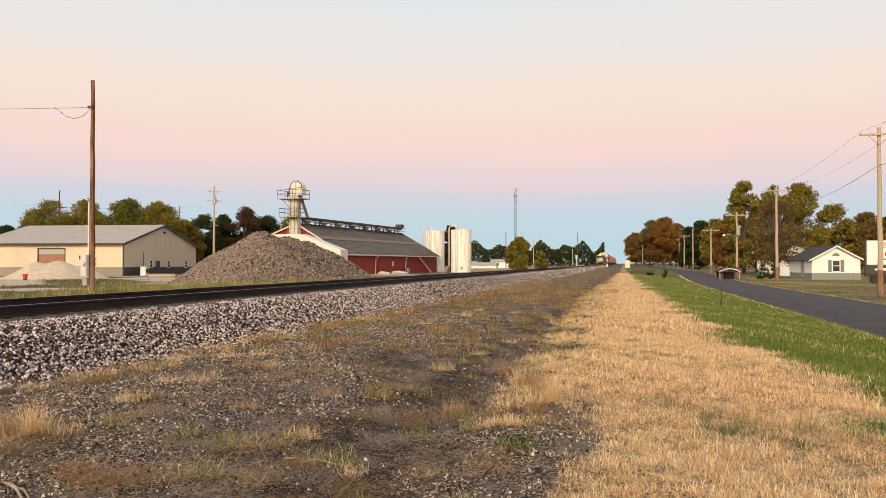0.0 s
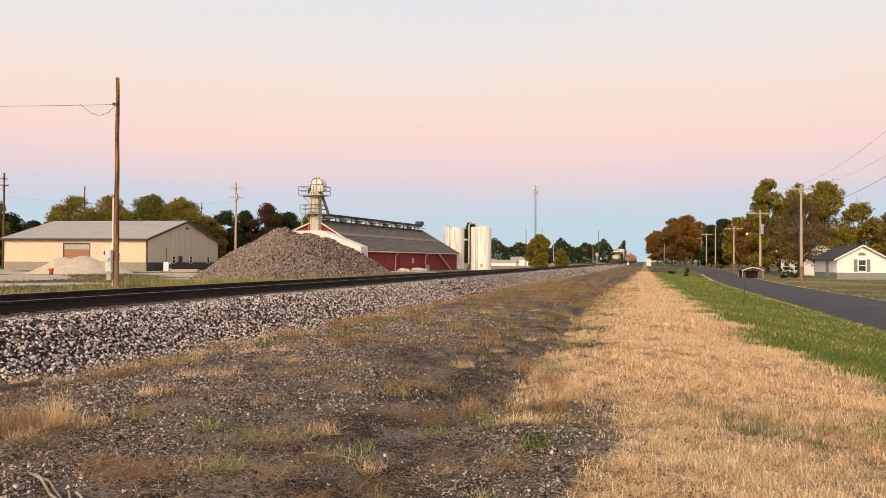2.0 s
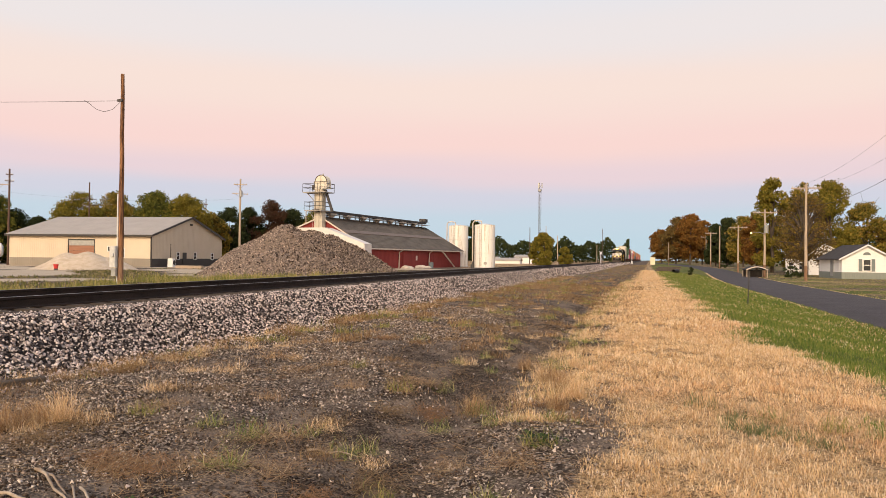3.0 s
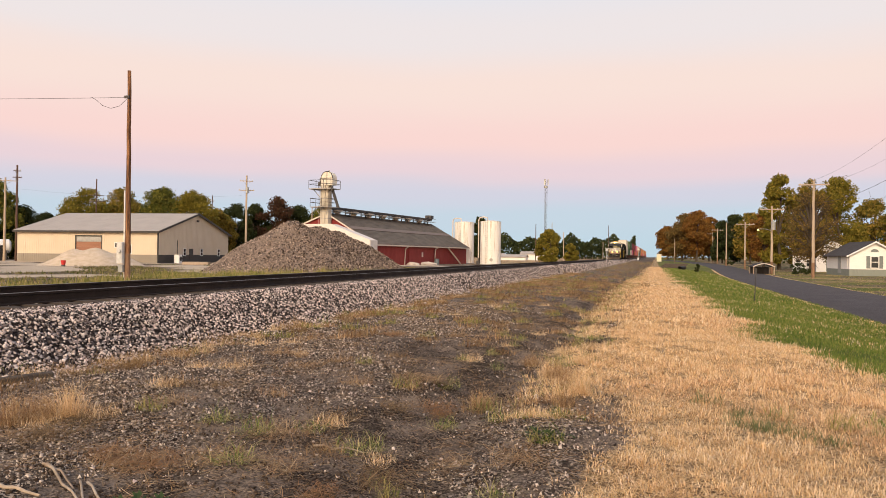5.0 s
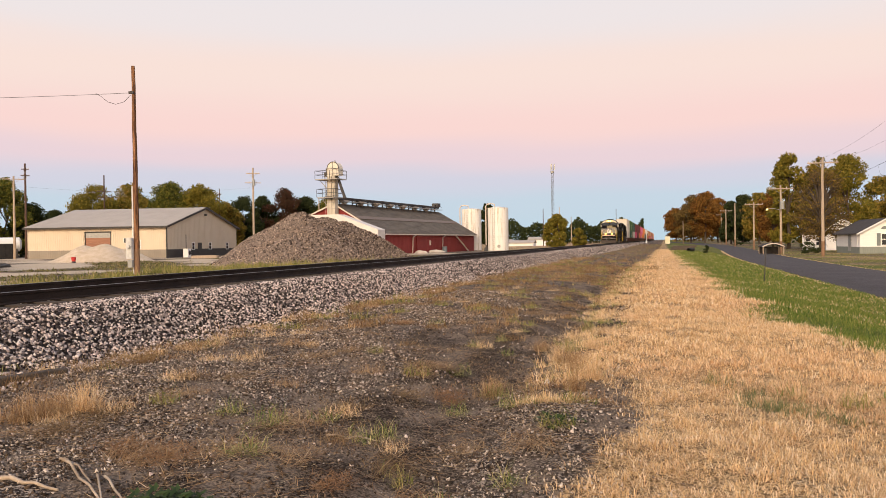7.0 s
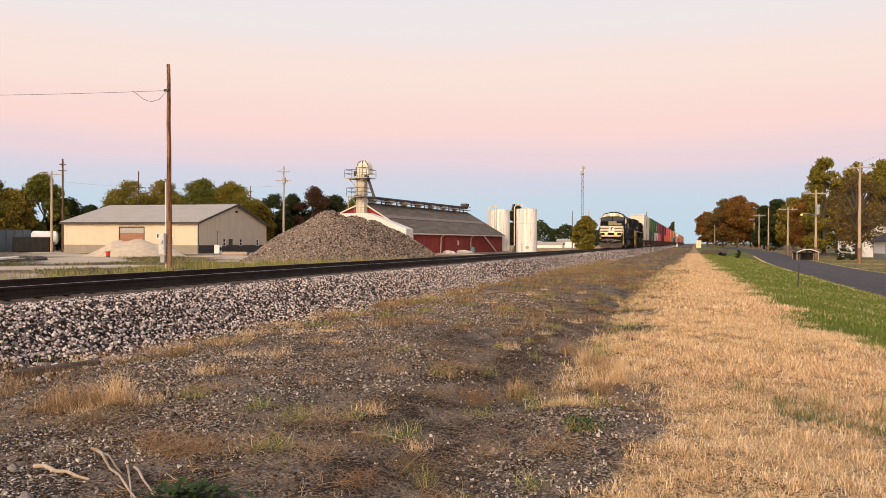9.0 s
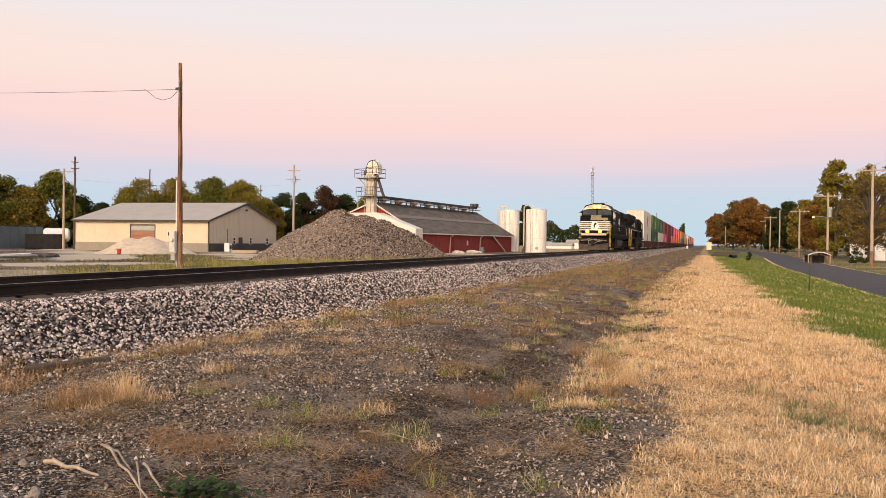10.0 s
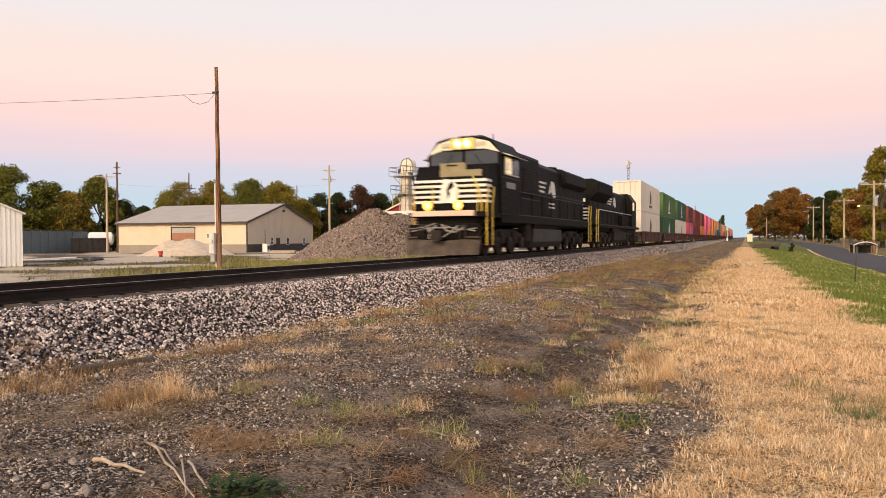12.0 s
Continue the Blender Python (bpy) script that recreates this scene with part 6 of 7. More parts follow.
    part("dynamic_brake", Shape().prism([(-1.15, 4.0), (1.15, 4.0), (1.3, 4.2), (1.3, 4.45), (0.9, 4.62), (-0.9, 4.62), (-1.3, 4.45), (-1.3, 4.2)], "y", 6.2, 9.6), BLACK, t)
    part("long_hood", Shape().prism([(-1.15, D), (1.15, D), (1.15, 4.2), (0.85, 4.45), (-0.85, 4.45), (-1.15, 4.2)], "y", 9.0, 20.6), BLACK, t)
    part("radiator", Shape().prism([(-1.15, 3.5), (1.15, 3.5), (1.42, 3.75), (1.42, 4.3), (1.1, 4.48), (-1.1, 4.48), (-1.42, 4.3), (-1.42, 3.75)], "y", 14.8, 20.4), BLACK, t)
    fans = Shape()
    for y in (7.2, 8.6, 16.0, 17.6, 19.2):
        fans.tube((0, y, 4.46), (0, y, 4.70), 0.62, 0.62, 20)
    part("roof_fan", fans, BLACK, t)
    part("exhaust_stack", Shape().box(-0.3, 0.3, 12.6, 13.6, 4.28, 4.6, 0.04), GRIME, t)
    part("horn", Shape().tube((0.3, 11.0, 4.42), (0.3, 10.4, 4.45), 0.04, 0.1, 8).tube((0.3, 11, 4.28), (0.3, 11, 4.45), 0.03), GALV, t)
    part("fuel_tank", Shape().prism([(-1.45, 0.55), (-1.2, 0.28), (1.2, 0.28), (1.45, 0.55), (1.45, 1.15), (-1.45, 1.15)], "y", 8.1, 13.6), mat("fuel_tank_grey", (0.025, 0.024, 0.023), (0.05, 0.047, 0.044), 2, 0.6), t)
    part("air_reservoir", Shape().tube((1.2, 8.6, 1.3), (1.2, 13.2, 1.3), 0.16, 0.16, 12).tube((-1.2, 8.6, 1.3), (-1.2, 13.2, 1.3), 0.16, 0.16, 12), GRIME, t, smooth=True)
    make_truck(t, 4.9)
    make_truck(t, 17.1)
    coupler(t, 21.75, -1)
    part("end_plate", Shape().box(-1.4, 1.4, 21.3, 21.42, 0.5, D), BLACK, t)
    for s in (-1, 1):
        part("front_rail", Shape().path([(s * 1.3, 0.95, D), (s * 1.3, 0.95, D + 0.95), (s * 0.5, 0.95, D + 0.95), (s * 0.5, 0.95, D)], 0.022), YELLOW, t)
    return t


def make_second():
    t = thing("trailing_locomotive", pose(TRACK, 0, RAIL), "black diesel locomotive with overhanging radiator wings, coupled backwards", "locomotive", "locomotives")
    D = 1.62
    part("deck", Shape().box(-1.5, 1.5, 0.6, 21.6, D - 0.18, D).box(-1.2, 1.2, 0.8, 21.4, D - 0.45, D - 0.18), BLACK, t)
    part("hood", Shape().prism([(-0.95, D), (0.95, D), (0.95, 4.15), (0.7, 4.35), (-0.7, 4.35), (-0.95, 4.15)], "y", 1.6, 17.0), BLACK, t)
    part("radiator_wings", Shape().prism([(-0.95, 3.2), (0.95, 3.2), (1.52, 3.75), (1.52, 4.45), (1.2, 4.62), (-1.2, 4.62), (-1.52, 4.45), (-1.52, 3.75)], "y", 1.3, 7.2), BLACK, t)
    part("end_cap", Shape().box(-0.9, 0.9, 1.15, 1.6, D, 3.6, 0.05), BLACK, t)
    nose_stripes(t, 1.15, 0.9, D + 0.1, 5, 0.22, 0.4)
    part("number_mark", Shape().box(0.1, 0.75, 1.12, 1.15, 3.1, 3.32), STRIPE, t, "white number bar")
    for s in (-1, 1):
        louvres(t, s * 1.52, 1.6, 7.0, 3.8, 4.4, 9)
        steps(t, s * 1.5, 1.3, D)
        rails_along(t, s * 1.47, 1.9, 16.6, D, 10, BLACK)
        part("top_rail", Shape().path([(s * 1.475, 1.9, D + 1.0), (s * 1.475, 16.6, D + 1.0)], 0.026), STRIPE, t)
        for y in np.arange(3.2, 16.4, 1.1):
            part("hood_door", Shape().box(min(s * 0.95, s * 0.965), max(s * 0.95, s * 0.965), y, y + 1.0, D + 0.1, 3.1), BLACK, t)
        bars = Shape()
        for k in range(3):
            bars.box(min(s * 0.955, s * 0.972), max(s * 0.955, s * 0.972), 8.2, 10.2 - k * 0.2, 3.62 - k * 0.2, 3.72 - k * 0.2)
        part("lettering_bars", bars, STRIPE, t, "white painted bars")
        part("logo_patch", Shape().prism([(10.6, 3.2), (11.0, 3.85), (11.6, 3.85), (12.0, 3.2), (11.5, 3.05), (11.1, 3.3)], "x", *sorted((s * 0.955, s * 0.972))), STRIPE, t, "white painted mark")
        part("cab_window", Shape().box(min(s * 1.52, s * 1.54), max(s * 1.52, s * 1.54), 17.3, 18.1, 3.05, 3.72), CABLIGHT, t, "cab side window lit from inside")
        part("cab_window", Shape().box(min(s * 1.52, s * 1.54), max(s * 1.52, s * 1.54), 18.2, 18.9, 3.05, 3.72), GLASS, t)
        part("blower_duct", Shape().box(min(s * 0.95, s * 1.3), max(s * 0.95, s * 1.3), 13.0, 16.9, D, 2.5, 0.05), BLACK, t)
    for s in (-1, 1):
        for y in np.arange(3.15, 16.6, 1.1):
            part("panel_seam", Shape().box(*sorted((s * 0.95, s * 0.975)), y, y + 0.035, D + 0.08, 4.0), PANELGREY, t)
        # same painted highlight strip on this sill
        part("edge_highlight", Shape().box(*sorted((s * 1.5, s * 1.515)), 1.6, 20.4, D - 0.04, D + 0.02), PANELGREY, t)
    part("roof_hatch", Shape().box(-0.6, 0.6, 8.0, 9.6, 4.35, 4.55, 0.04).box(-0.5, 0.5, 11.5, 12.7, 4.35, 4.62, 0.04), PANELGREY, t)
    part("cab", Shape().prism([(-1.52, D), (1.52, D), (1.52, 3.8), (1.1, 4.45), (-1.1, 4.45), (-1.52, 3.8)], "y", 17.0, 19.4), BLACK, t)
    part("nose", Shape().prism([(19.4, D), (19.4, 3.2), (20.6, 3.0), (20.75, D)], "x", -1.3, 1.3), BLACK, t)
    part("fuel_tank", Shape().prism([(-1.45, 0.55), (-1.2, 0.28), (1.2, 0.28), (1.45, 0.55), (1.45, 1.2), (-1.45, 1.2)], "y", 8.2, 14.0), GRIME, t)
    part("air_reservoir", Shape().tube((1.25, 7.6, 1.3), (1.25, 11.0, 1.3), 0.2, 0.2, 12), GRIME, t, smooth=True)
    make_truck(t, 4.9)
    make_truck(t, 17.2)
    coupler(t, 0.25, 1)
    coupler(t, 21.75, -1)
    return t


WELL = mat("well_car_brown", (0.075, 0.035, 0.026), (0.12, 0.06, 0.045), 1.2, 0.7, bump=0.2, fine=6)
BOXES = {}


def box_paint(name, c):
    if name not in BOXES:
        BOXES[name] = mat("container_" + name, c, tuple(v * 0.82 for v in c), 0.8, 0.55, bump=0.05, fine=3, stretch=(1, 1, 0.4))
    return BOXES[name]


PAINTS = {
    "white": (0.74, 0.66, 0.56), "green": (0.075, 0.15, 0.035), "dark green": (0.035, 0.095, 0.045), "dark red": (0.16, 0.028, 0.028),
    "pink": (0.62, 0.10, 0.20), "orange": (0.62, 0.20, 0.05), "brown": (0.16, 0.07, 0.04), "grey": (0.26, 0.25, 0.25), "blue": (0.05, 0.09, 0.17), "tan": (0.44, 0.33, 0.20),
}
TEMPLATES = {}


def make_container(colour, length):
    """A corrugated steel container, 2.6 m wide, resting at z = 0."""
    key = (colour, length)
    if key in TEMPLATES:
        return copy_thing(TEMPLATES[key], pose(0, 0, 0))
    H, hw = 2.88, 1.29
    paint = box_paint(colour, PAINTS[colour])
    t = thing("shipping_container", pose(0, 0, 0), f"{colour} corrugated shipping container on a well car", "container", "double-stacked containers")
    wave = []
    y = 0.1
    while y < length - 0.5:
        wave += [(hw - 0.05, y), (hw - 0.05, y + 0.18), (hw - 0.012, y + 0.24), (hw - 0.012, y + 0.42)]
        y += 0.5
    wave += [(hw - 0.05, y), (hw - 0.05, length - 0.06)]
    part("body", Shape().prism(wave + [(-x, q) for x, q in reversed(wave)], "z", 0.05, H - 0.05), paint, t)
    fr = Shape()
    for x in (-hw, hw - 0.14):
        for yy in (0, length - 0.16):
            fr.box(x, x + 0.14, yy, yy + 0.16, 0, H)
        for z in (0.0, H - 0.12):
            fr.box(x, x + 0.1, 0.16, length - 0.16, z, z + 0.12)
    for yy in (0, length - 0.1):
        for z in (0.0, H - 0.12):
            fr.box(-hw + 0.14, hw - 0.14, yy, yy + 0.1, z, z + 0.12)
    part("corner_frame", fr, paint, t)
    bars = Shape()
    for x in (-0.75, -0.3, 0.3, 0.75):
        bars.tube((x, 0.0, 0.15), (x, 0.0, H - 0.15), 0.025, 0.025, 6)
    part("lock_bar", bars, GALV if colour != "white" else paint, t)
    if colour in ("white", "green", "dark green", "pink"):
        ink = mat("mark_" + colour.replace(" ", "_"), (0.10, 0.10, 0.09) if colour == "white" else (0.72, 0.70, 0.62), None, 2, 0.6)
        for s in (-1, 1):
            a, b = sorted((s * (hw - 0.012), s * (hw + 0.004)))
            part("painted_mark", Shape().prism([(length * 0.42, 0.9), (length * 0.50, 0.9), (length * 0.52, 1.6), (length * 0.47, 2.3), (length * 0.44, 1.6)], "x", a, b), ink, t, "plain painted emblem shape")
            part("painted_bar", Shape().box(a, b, length * 0.40, length * 0.55, 0.5, 0.75), ink, t, "bar of unreadable lettering")
    TEMPLATES[key] = t
    return t


def make_well_car():
    t = thing("well_car", pose(TRACK, 0, RAIL), "low brown articulated well car", "freight car", "well cars")
    L = 19.9
    for s in (-1, 1):
        x0, x1 = sorted((s * 1.36, s * 1.46))
        part("side_sill", Shape().prism([(1.9, 0.30), (L - 1.9, 0.30), (L - 1.5, 0.8), (L - 1.2, 1.30), (1.2, 1.30), (1.5, 0.8)], "x", x0, x1), WELL, t)
        rb = Shape()
        for y in np.arange(2.4, L - 2.2, 1.25):
            rb.box(min(s * 1.46, s * 1.52), max(s * 1.46, s * 1.52), y, y + 0.1, 0.34, 1.26)
        rb.box(min(s * 1.46, s * 1.53), max(s * 1.46, s * 1.53), 1.2, L - 1.2, 1.22, 1.32)
        part("side_rib", rb, WELL, t)
    part("floor", Shape().box(-1.36, 1.36, 1.9, L - 1.9, 0.30, 0.38), WELL, t)
    for ya, yb in ((0.0, 1.9), (L - 1.9, L)):
        part("end_platform", Shape().box(-1.3, 1.3, ya, yb, 1.0, 1.28, 0.03), WELL, t)
    for y in (0.0, L):
        tr = new("truck")
        tr.parent = t
        for s in (-1, 1):
            part("side_frame", Shape().prism([(y - 1.2, 0.4), (y - 1.2, 0.65), (y - 0.4, 0.85), (y + 0.4, 0.85), (y + 1.2, 0.65), (y + 1.2, 0.4), (y + 0.4, 0.3), (y - 0.4, 0.3)], "x", *sorted((s * 0.98, s * 1.12))), GRIME, tr)
        for dy in (-0.88, 0.88):
            w = Shape()
            for s in (-1, 1):
                w.tube((s * 0.70, y + dy, 0.48), (s * 0.84, y + dy, 0.48), 0.48, 0.47, 18)
            w.tube((-0.7, y + dy, 0.48), (0.7, y + dy, 0.48), 0.08, 0.08, 8)
            part("wheelset", w, RUST, tr)
    return t


# lower and upper container of each car, from the locomotives back
LOADS = [("white", "white", 16.15), ("dark green", "green", 16.15), ("white", "dark green", 16.15), ("pink", "dark red", 12.2), ("dark red", "dark red", 16.15), ("orange", "dark red", 12.2),
         ("pink", "pink", 12.2), ("orange", "pink", 12.2), ("orange", "orange", 12.2), ("grey", "orange", 12.2), ("dark green", "tan", 16.15), ("blue", "brown", 12.2), ("orange", "grey", 12.2),
         ("orange", "orange", 12.2), ("brown", "tan", 12.2), ("pink", "orange", 12.2), ("dark red", "brown", 12.2), ("orange", "tan", 12.2), ("tan", "orange", 12.2), ("pink", "dark red", 12.2),
         ("brown", "orange", 12.2), ("grey", "tan", 12.2), ("orange", "brown", 12.2), ("dark red", "orange", 12.2), ("pink", "tan", 12.2), ("orange", "orange", 12.2)]
TRAIN = []          # (thing, metres behind the lead's front, height over the rail)
TRAIN.append((make_lead(), 0.0, 0.0))
TRAIN.append((make_second(), 22.1, 0.0))
CAR = make_well_car()
for i, (low, high, length) in enumerate(LOADS):
    car = CAR if i == 0 else copy_thing(CAR, pose(TRACK, 0, RAIL))
    y = 44.6 + i * 19.9
    TRAIN.append((car, y, 0.0))
    off = (19.9 - length) / 2
    TRAIN.append((make_container(low, length), y + off, 0.40))
    TRAIN.append((make_container(high, length), y + off, 0.40 + 2.90))

# ---- loose stones, grass and weeds before the camera ----
def turns(rng, n):
    """n random rotation matrices."""
    q = rng.normal(size=(n, 4))
    q /= np.linalg.norm(q, axis=1)[:, None]
    w, x, y, z = q.T
    return np.stack([1 - 2 * (y * y + z * z), 2 * (x * y - w * z), 2 * (x * z + w * y), 2 * (x * y + w * z), 1 - 2 * (x * x + z * z), 2 * (y * z - w * x), 2 * (x * z - w * y), 2 * (y * z + w * x), 1 - 2 * (x * x + y * y)], 1).reshape(n, 3, 3)


def ball():
    bm = bmesh.new()
    bmesh.ops.create_icosphere(bm, subdivisions=1, radius=1)
    v = np.array([tuple(p.co) for p in bm.verts])
    f = np.array([[q.index for q in p.verts] for p in bm.faces])
    bm.free()
    return v, f


OCTA = (np.array([(1, 0, 0), (-1, 0, 0), (0, 1, 0), (0, -1, 0), (0, 0, 1), (0, 0, -1)], float), np.array([(0, 2, 4), (2, 1, 4), (1, 3, 4), (3, 0, 4), (2, 0, 5), (1, 2, 5), (3, 1, 5), (0, 3, 5)]))


A = 0.8165
TETRA = (np.array([(0, 0, 1.0), (0.94, 0, -0.33), (-0.47, A, -0.33), (-0.47, -A, -0.33)]) * 1.15, np.array([(0, 1, 2), (0, 2, 3), (0, 3, 1), (1, 3, 2)]))


def scatter_stones(name, x, y, size, material, label, seed, base, sink=0.25, z=None):
    rng = np.random.RandomState(seed)
    n = len(x)
    bv, bf = base
    jit = 1 + rng.uniform(-0.34, 0.34, (n, len(bv), 1))
    sc = np.stack([rng.uniform(0.75, 1.25, n), rng.uniform(0.6, 1.0, n), rng.uniform(0.5, 0.85, n)], 1)
    v = bv[None] * jit * sc[:, None, :] * size[:, None, None]
    v = np.einsum("nij,nkj->nki", turns(rng, n), v)
    z = ground_z(x, y) if z is None else z
    v += np.stack([x, y, z + size * (0.5 - sink)], 1)[:, None, :]
    f = bf[None] + (np.arange(n) * len(bv))[:, None, None]
    ob = new(name, raw(name, v.reshape(-1, 3), f.reshape(-1, bf.shape[1]), material))
    return tagged(ob, label, "gravel", kind="stuff")


# dark stones; the blackest tones also paint shaded gaps between pale ones
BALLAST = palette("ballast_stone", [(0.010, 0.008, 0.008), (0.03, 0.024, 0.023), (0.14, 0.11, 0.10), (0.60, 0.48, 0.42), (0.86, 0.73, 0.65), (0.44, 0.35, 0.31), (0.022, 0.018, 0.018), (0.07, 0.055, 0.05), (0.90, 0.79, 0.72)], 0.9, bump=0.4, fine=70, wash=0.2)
PEBBLE = palette("pebbles", [(0.022, 0.016, 0.013), (0.10, 0.073, 0.057), (0.30, 0.23, 0.18), (0.76, 0.64, 0.53), (0.04, 0.03, 0.024), (0.17, 0.13, 0.10), (0.48, 0.39, 0.32)], 0.9, wash=0.2)
ICO = ball()


def scatter_all_stones():
    rng = np.random.RandomState(21)
    for k, (y0, y1, n, a, b) in enumerate(((3, 14, 25000, 0.016, 0.036), (14, 30, 20000, 0.021, 0.042), (30, 62, 16000, 0.03, 0.055), (62, 130, 9000, 0.05, 0.085))):
        y = rng.uniform(y0, y1, n)
        toe = -7.15 + 0.22 * ripple(y * 0, y, 0.8)
        x = toe + (-9.72 - toe) * rng.uniform(0, 1, n) ** 0.9 + rng.normal(0, 0.08, n)
        x = np.where(x < -9.3, -9.25 + rng.uniform(0, 0.5, n), x)
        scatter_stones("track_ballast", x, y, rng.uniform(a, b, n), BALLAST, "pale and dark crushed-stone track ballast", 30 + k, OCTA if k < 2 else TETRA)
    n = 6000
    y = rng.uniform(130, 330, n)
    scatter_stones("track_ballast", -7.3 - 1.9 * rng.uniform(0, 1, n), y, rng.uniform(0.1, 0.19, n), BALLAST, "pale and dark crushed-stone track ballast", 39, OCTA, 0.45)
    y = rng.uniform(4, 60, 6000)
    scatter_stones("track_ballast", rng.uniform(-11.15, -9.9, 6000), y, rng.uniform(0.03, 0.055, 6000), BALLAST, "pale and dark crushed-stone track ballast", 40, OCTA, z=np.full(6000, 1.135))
    n = 150000
    x, y = rng.uniform(-7.6, 0.2, n), 3 + 19 * rng.uniform(0, 1, n) ** 1.6
    _, _, gravel, _, _ = zones(x, y)
    bare = ripple(x, y, 2.2, 5.0) + 0.7 * ripple(x, y, 6.1, 1.0)
    keep = rng.uniform(0, 1, n) < gravel * (0.2 + 0.6 * (bare > -0.3)) + 0.10 * (bare > 0.1)
    x, y = x[keep], y[keep]
    size = (0.0058 + 0.015 * rng.uniform(0, 1, len(x)) ** 2.6) * (0.9 + y / 30)
    scatter_stones("loose_gravel", x, y, size, PEBBLE, "fine pale gravel spread over dirt", 41, TETRA, 0.25)
    # gravel pile's outer stones
    n = 46000
    x, y = rng.uniform(-12, 14, n), rng.uniform(-14, 9, n)
    z = np.array([PILE_TOP(a, b) for a, b in zip(x, y)])
    ok = z > -0.1
    scatter_stones("pile_stones", x[ok] - 32.2, y[ok] + 60.5, 0.045 + 0.07 * rng.uniform(0, 1, ok.sum()) ** 1.6, PILESTONE, "brown and grey stones on the gravel pile", 42, TETRA, z=z[ok] + 0.3)
    n = 8000
    x, y = rng.uniform(-7.2, -1.0, n), 3.2 + 17 * rng.uniform(0, 1, n) ** 1.5
    scatter_stones("earth_clods", x, y, rng.uniform(0.006, 0.024, n), CLOD, "small dark clods of earth", 44, OCTA, 0.35)
    n = 90
    x, y = rng.uniform(-6.5, -1, n), rng.uniform(3.2, 12, n)
    scatter_stones("loose_cobble", x, y, rng.uniform(0.012, 0.026, n), BALLAST, "larger stones strewn over the dirt", 43, ICO)


CLOD = palette("earth_clod", [(0.028, 0.019, 0.013), (0.06, 0.041, 0.028), (0.12, 0.085, 0.06), (0.045, 0.03, 0.021)], 1.0, wash=0.2)
PILESTONE = palette("pile_stone", [(0.02, 0.014, 0.011), (0.09, 0.065, 0.05), (0.25, 0.18, 0.135), (0.62, 0.48, 0.37), (0.13, 0.09, 0.068), (0.04, 0.028, 0.021), (0.44, 0.33, 0.25)], 0.95, wash=0.2)
scatter_all_stones()

TANGRASS = palette("dry_grass", [(0.40, 0.24, 0.115), (0.74, 0.50, 0.25), (0.88, 0.65, 0.39), (0.93, 0.76, 0.53), (0.56, 0.35, 0.17), (0.82, 0.58, 0.30)], 0.8, 0.25, wash=0.1)
RUSTGRASS = palette("orange_grass", [(0.34, 0.19, 0.09), (0.68, 0.43, 0.225), (0.84, 0.575, 0.325), (0.90, 0.68, 0.44), (0.50, 0.29, 0.14)], 0.8, 0.25, wash=0.1)
GREENGRASS = palette("green_grass", [(0.06, 0.10, 0.018), (0.11, 0.17, 0.03), (0.17, 0.22, 0.042), (0.30, 0.29, 0.08), (0.13, 0.19, 0.035)], 0.8, 0.3, wash=0.1)
YARDGRASS = palette("yard_grass", [(0.13, 0.16, 0.035), (0.23, 0.235, 0.06), (0.36, 0.31, 0.10), (0.50, 0.38, 0.16)], 0.8, 0.3, wash=0.1)
DULLGRASS = palette("dull_yard_weeds", [(0.07, 0.085, 0.022), (0.14, 0.14, 0.045), (0.25, 0.21, 0.09), (0.40, 0.30, 0.16)], 0.85, 0.25, wash=0.1)
TUFTGREEN = palette("grey_green_tuft", [(0.10, 0.12, 0.05), (0.17, 0.18, 0.08), (0.28, 0.27, 0.13)], 0.85, 0.25, wash=0.1)
STRAW = palette("straw", [(0.20, 0.10, 0.045), (0.38, 0.22, 0.10), (0.56, 0.38, 0.20), (0.14, 0.07, 0.035), (0.70, 0.53, 0.32)], 0.8, 0.15, wash=0.1)
REDWEED = palette("red_brown_weed", [(0.14, 0.075, 0.035), (0.24, 0.14, 0.065), (0.40, 0.26, 0.13), (0.20, 0.14, 0.065)], 0.8, 0.2, wash=0.1)
RUSTWEED = palette("rust_straw", [(0.16, 0.075, 0.032), (0.30, 0.15, 0.066), (0.48, 0.27, 0.125), (0.24, 0.115, 0.05)], 0.8, 0.2, wash=0.1)
GREENWEED = palette("green_weed", [(0.09, 0.13, 0.03), (0.20, 0.23, 0.06), (0.42, 0.37, 0.14), (0.60, 0.48, 0.24)], 0.8, 0.3, wash=0.1)


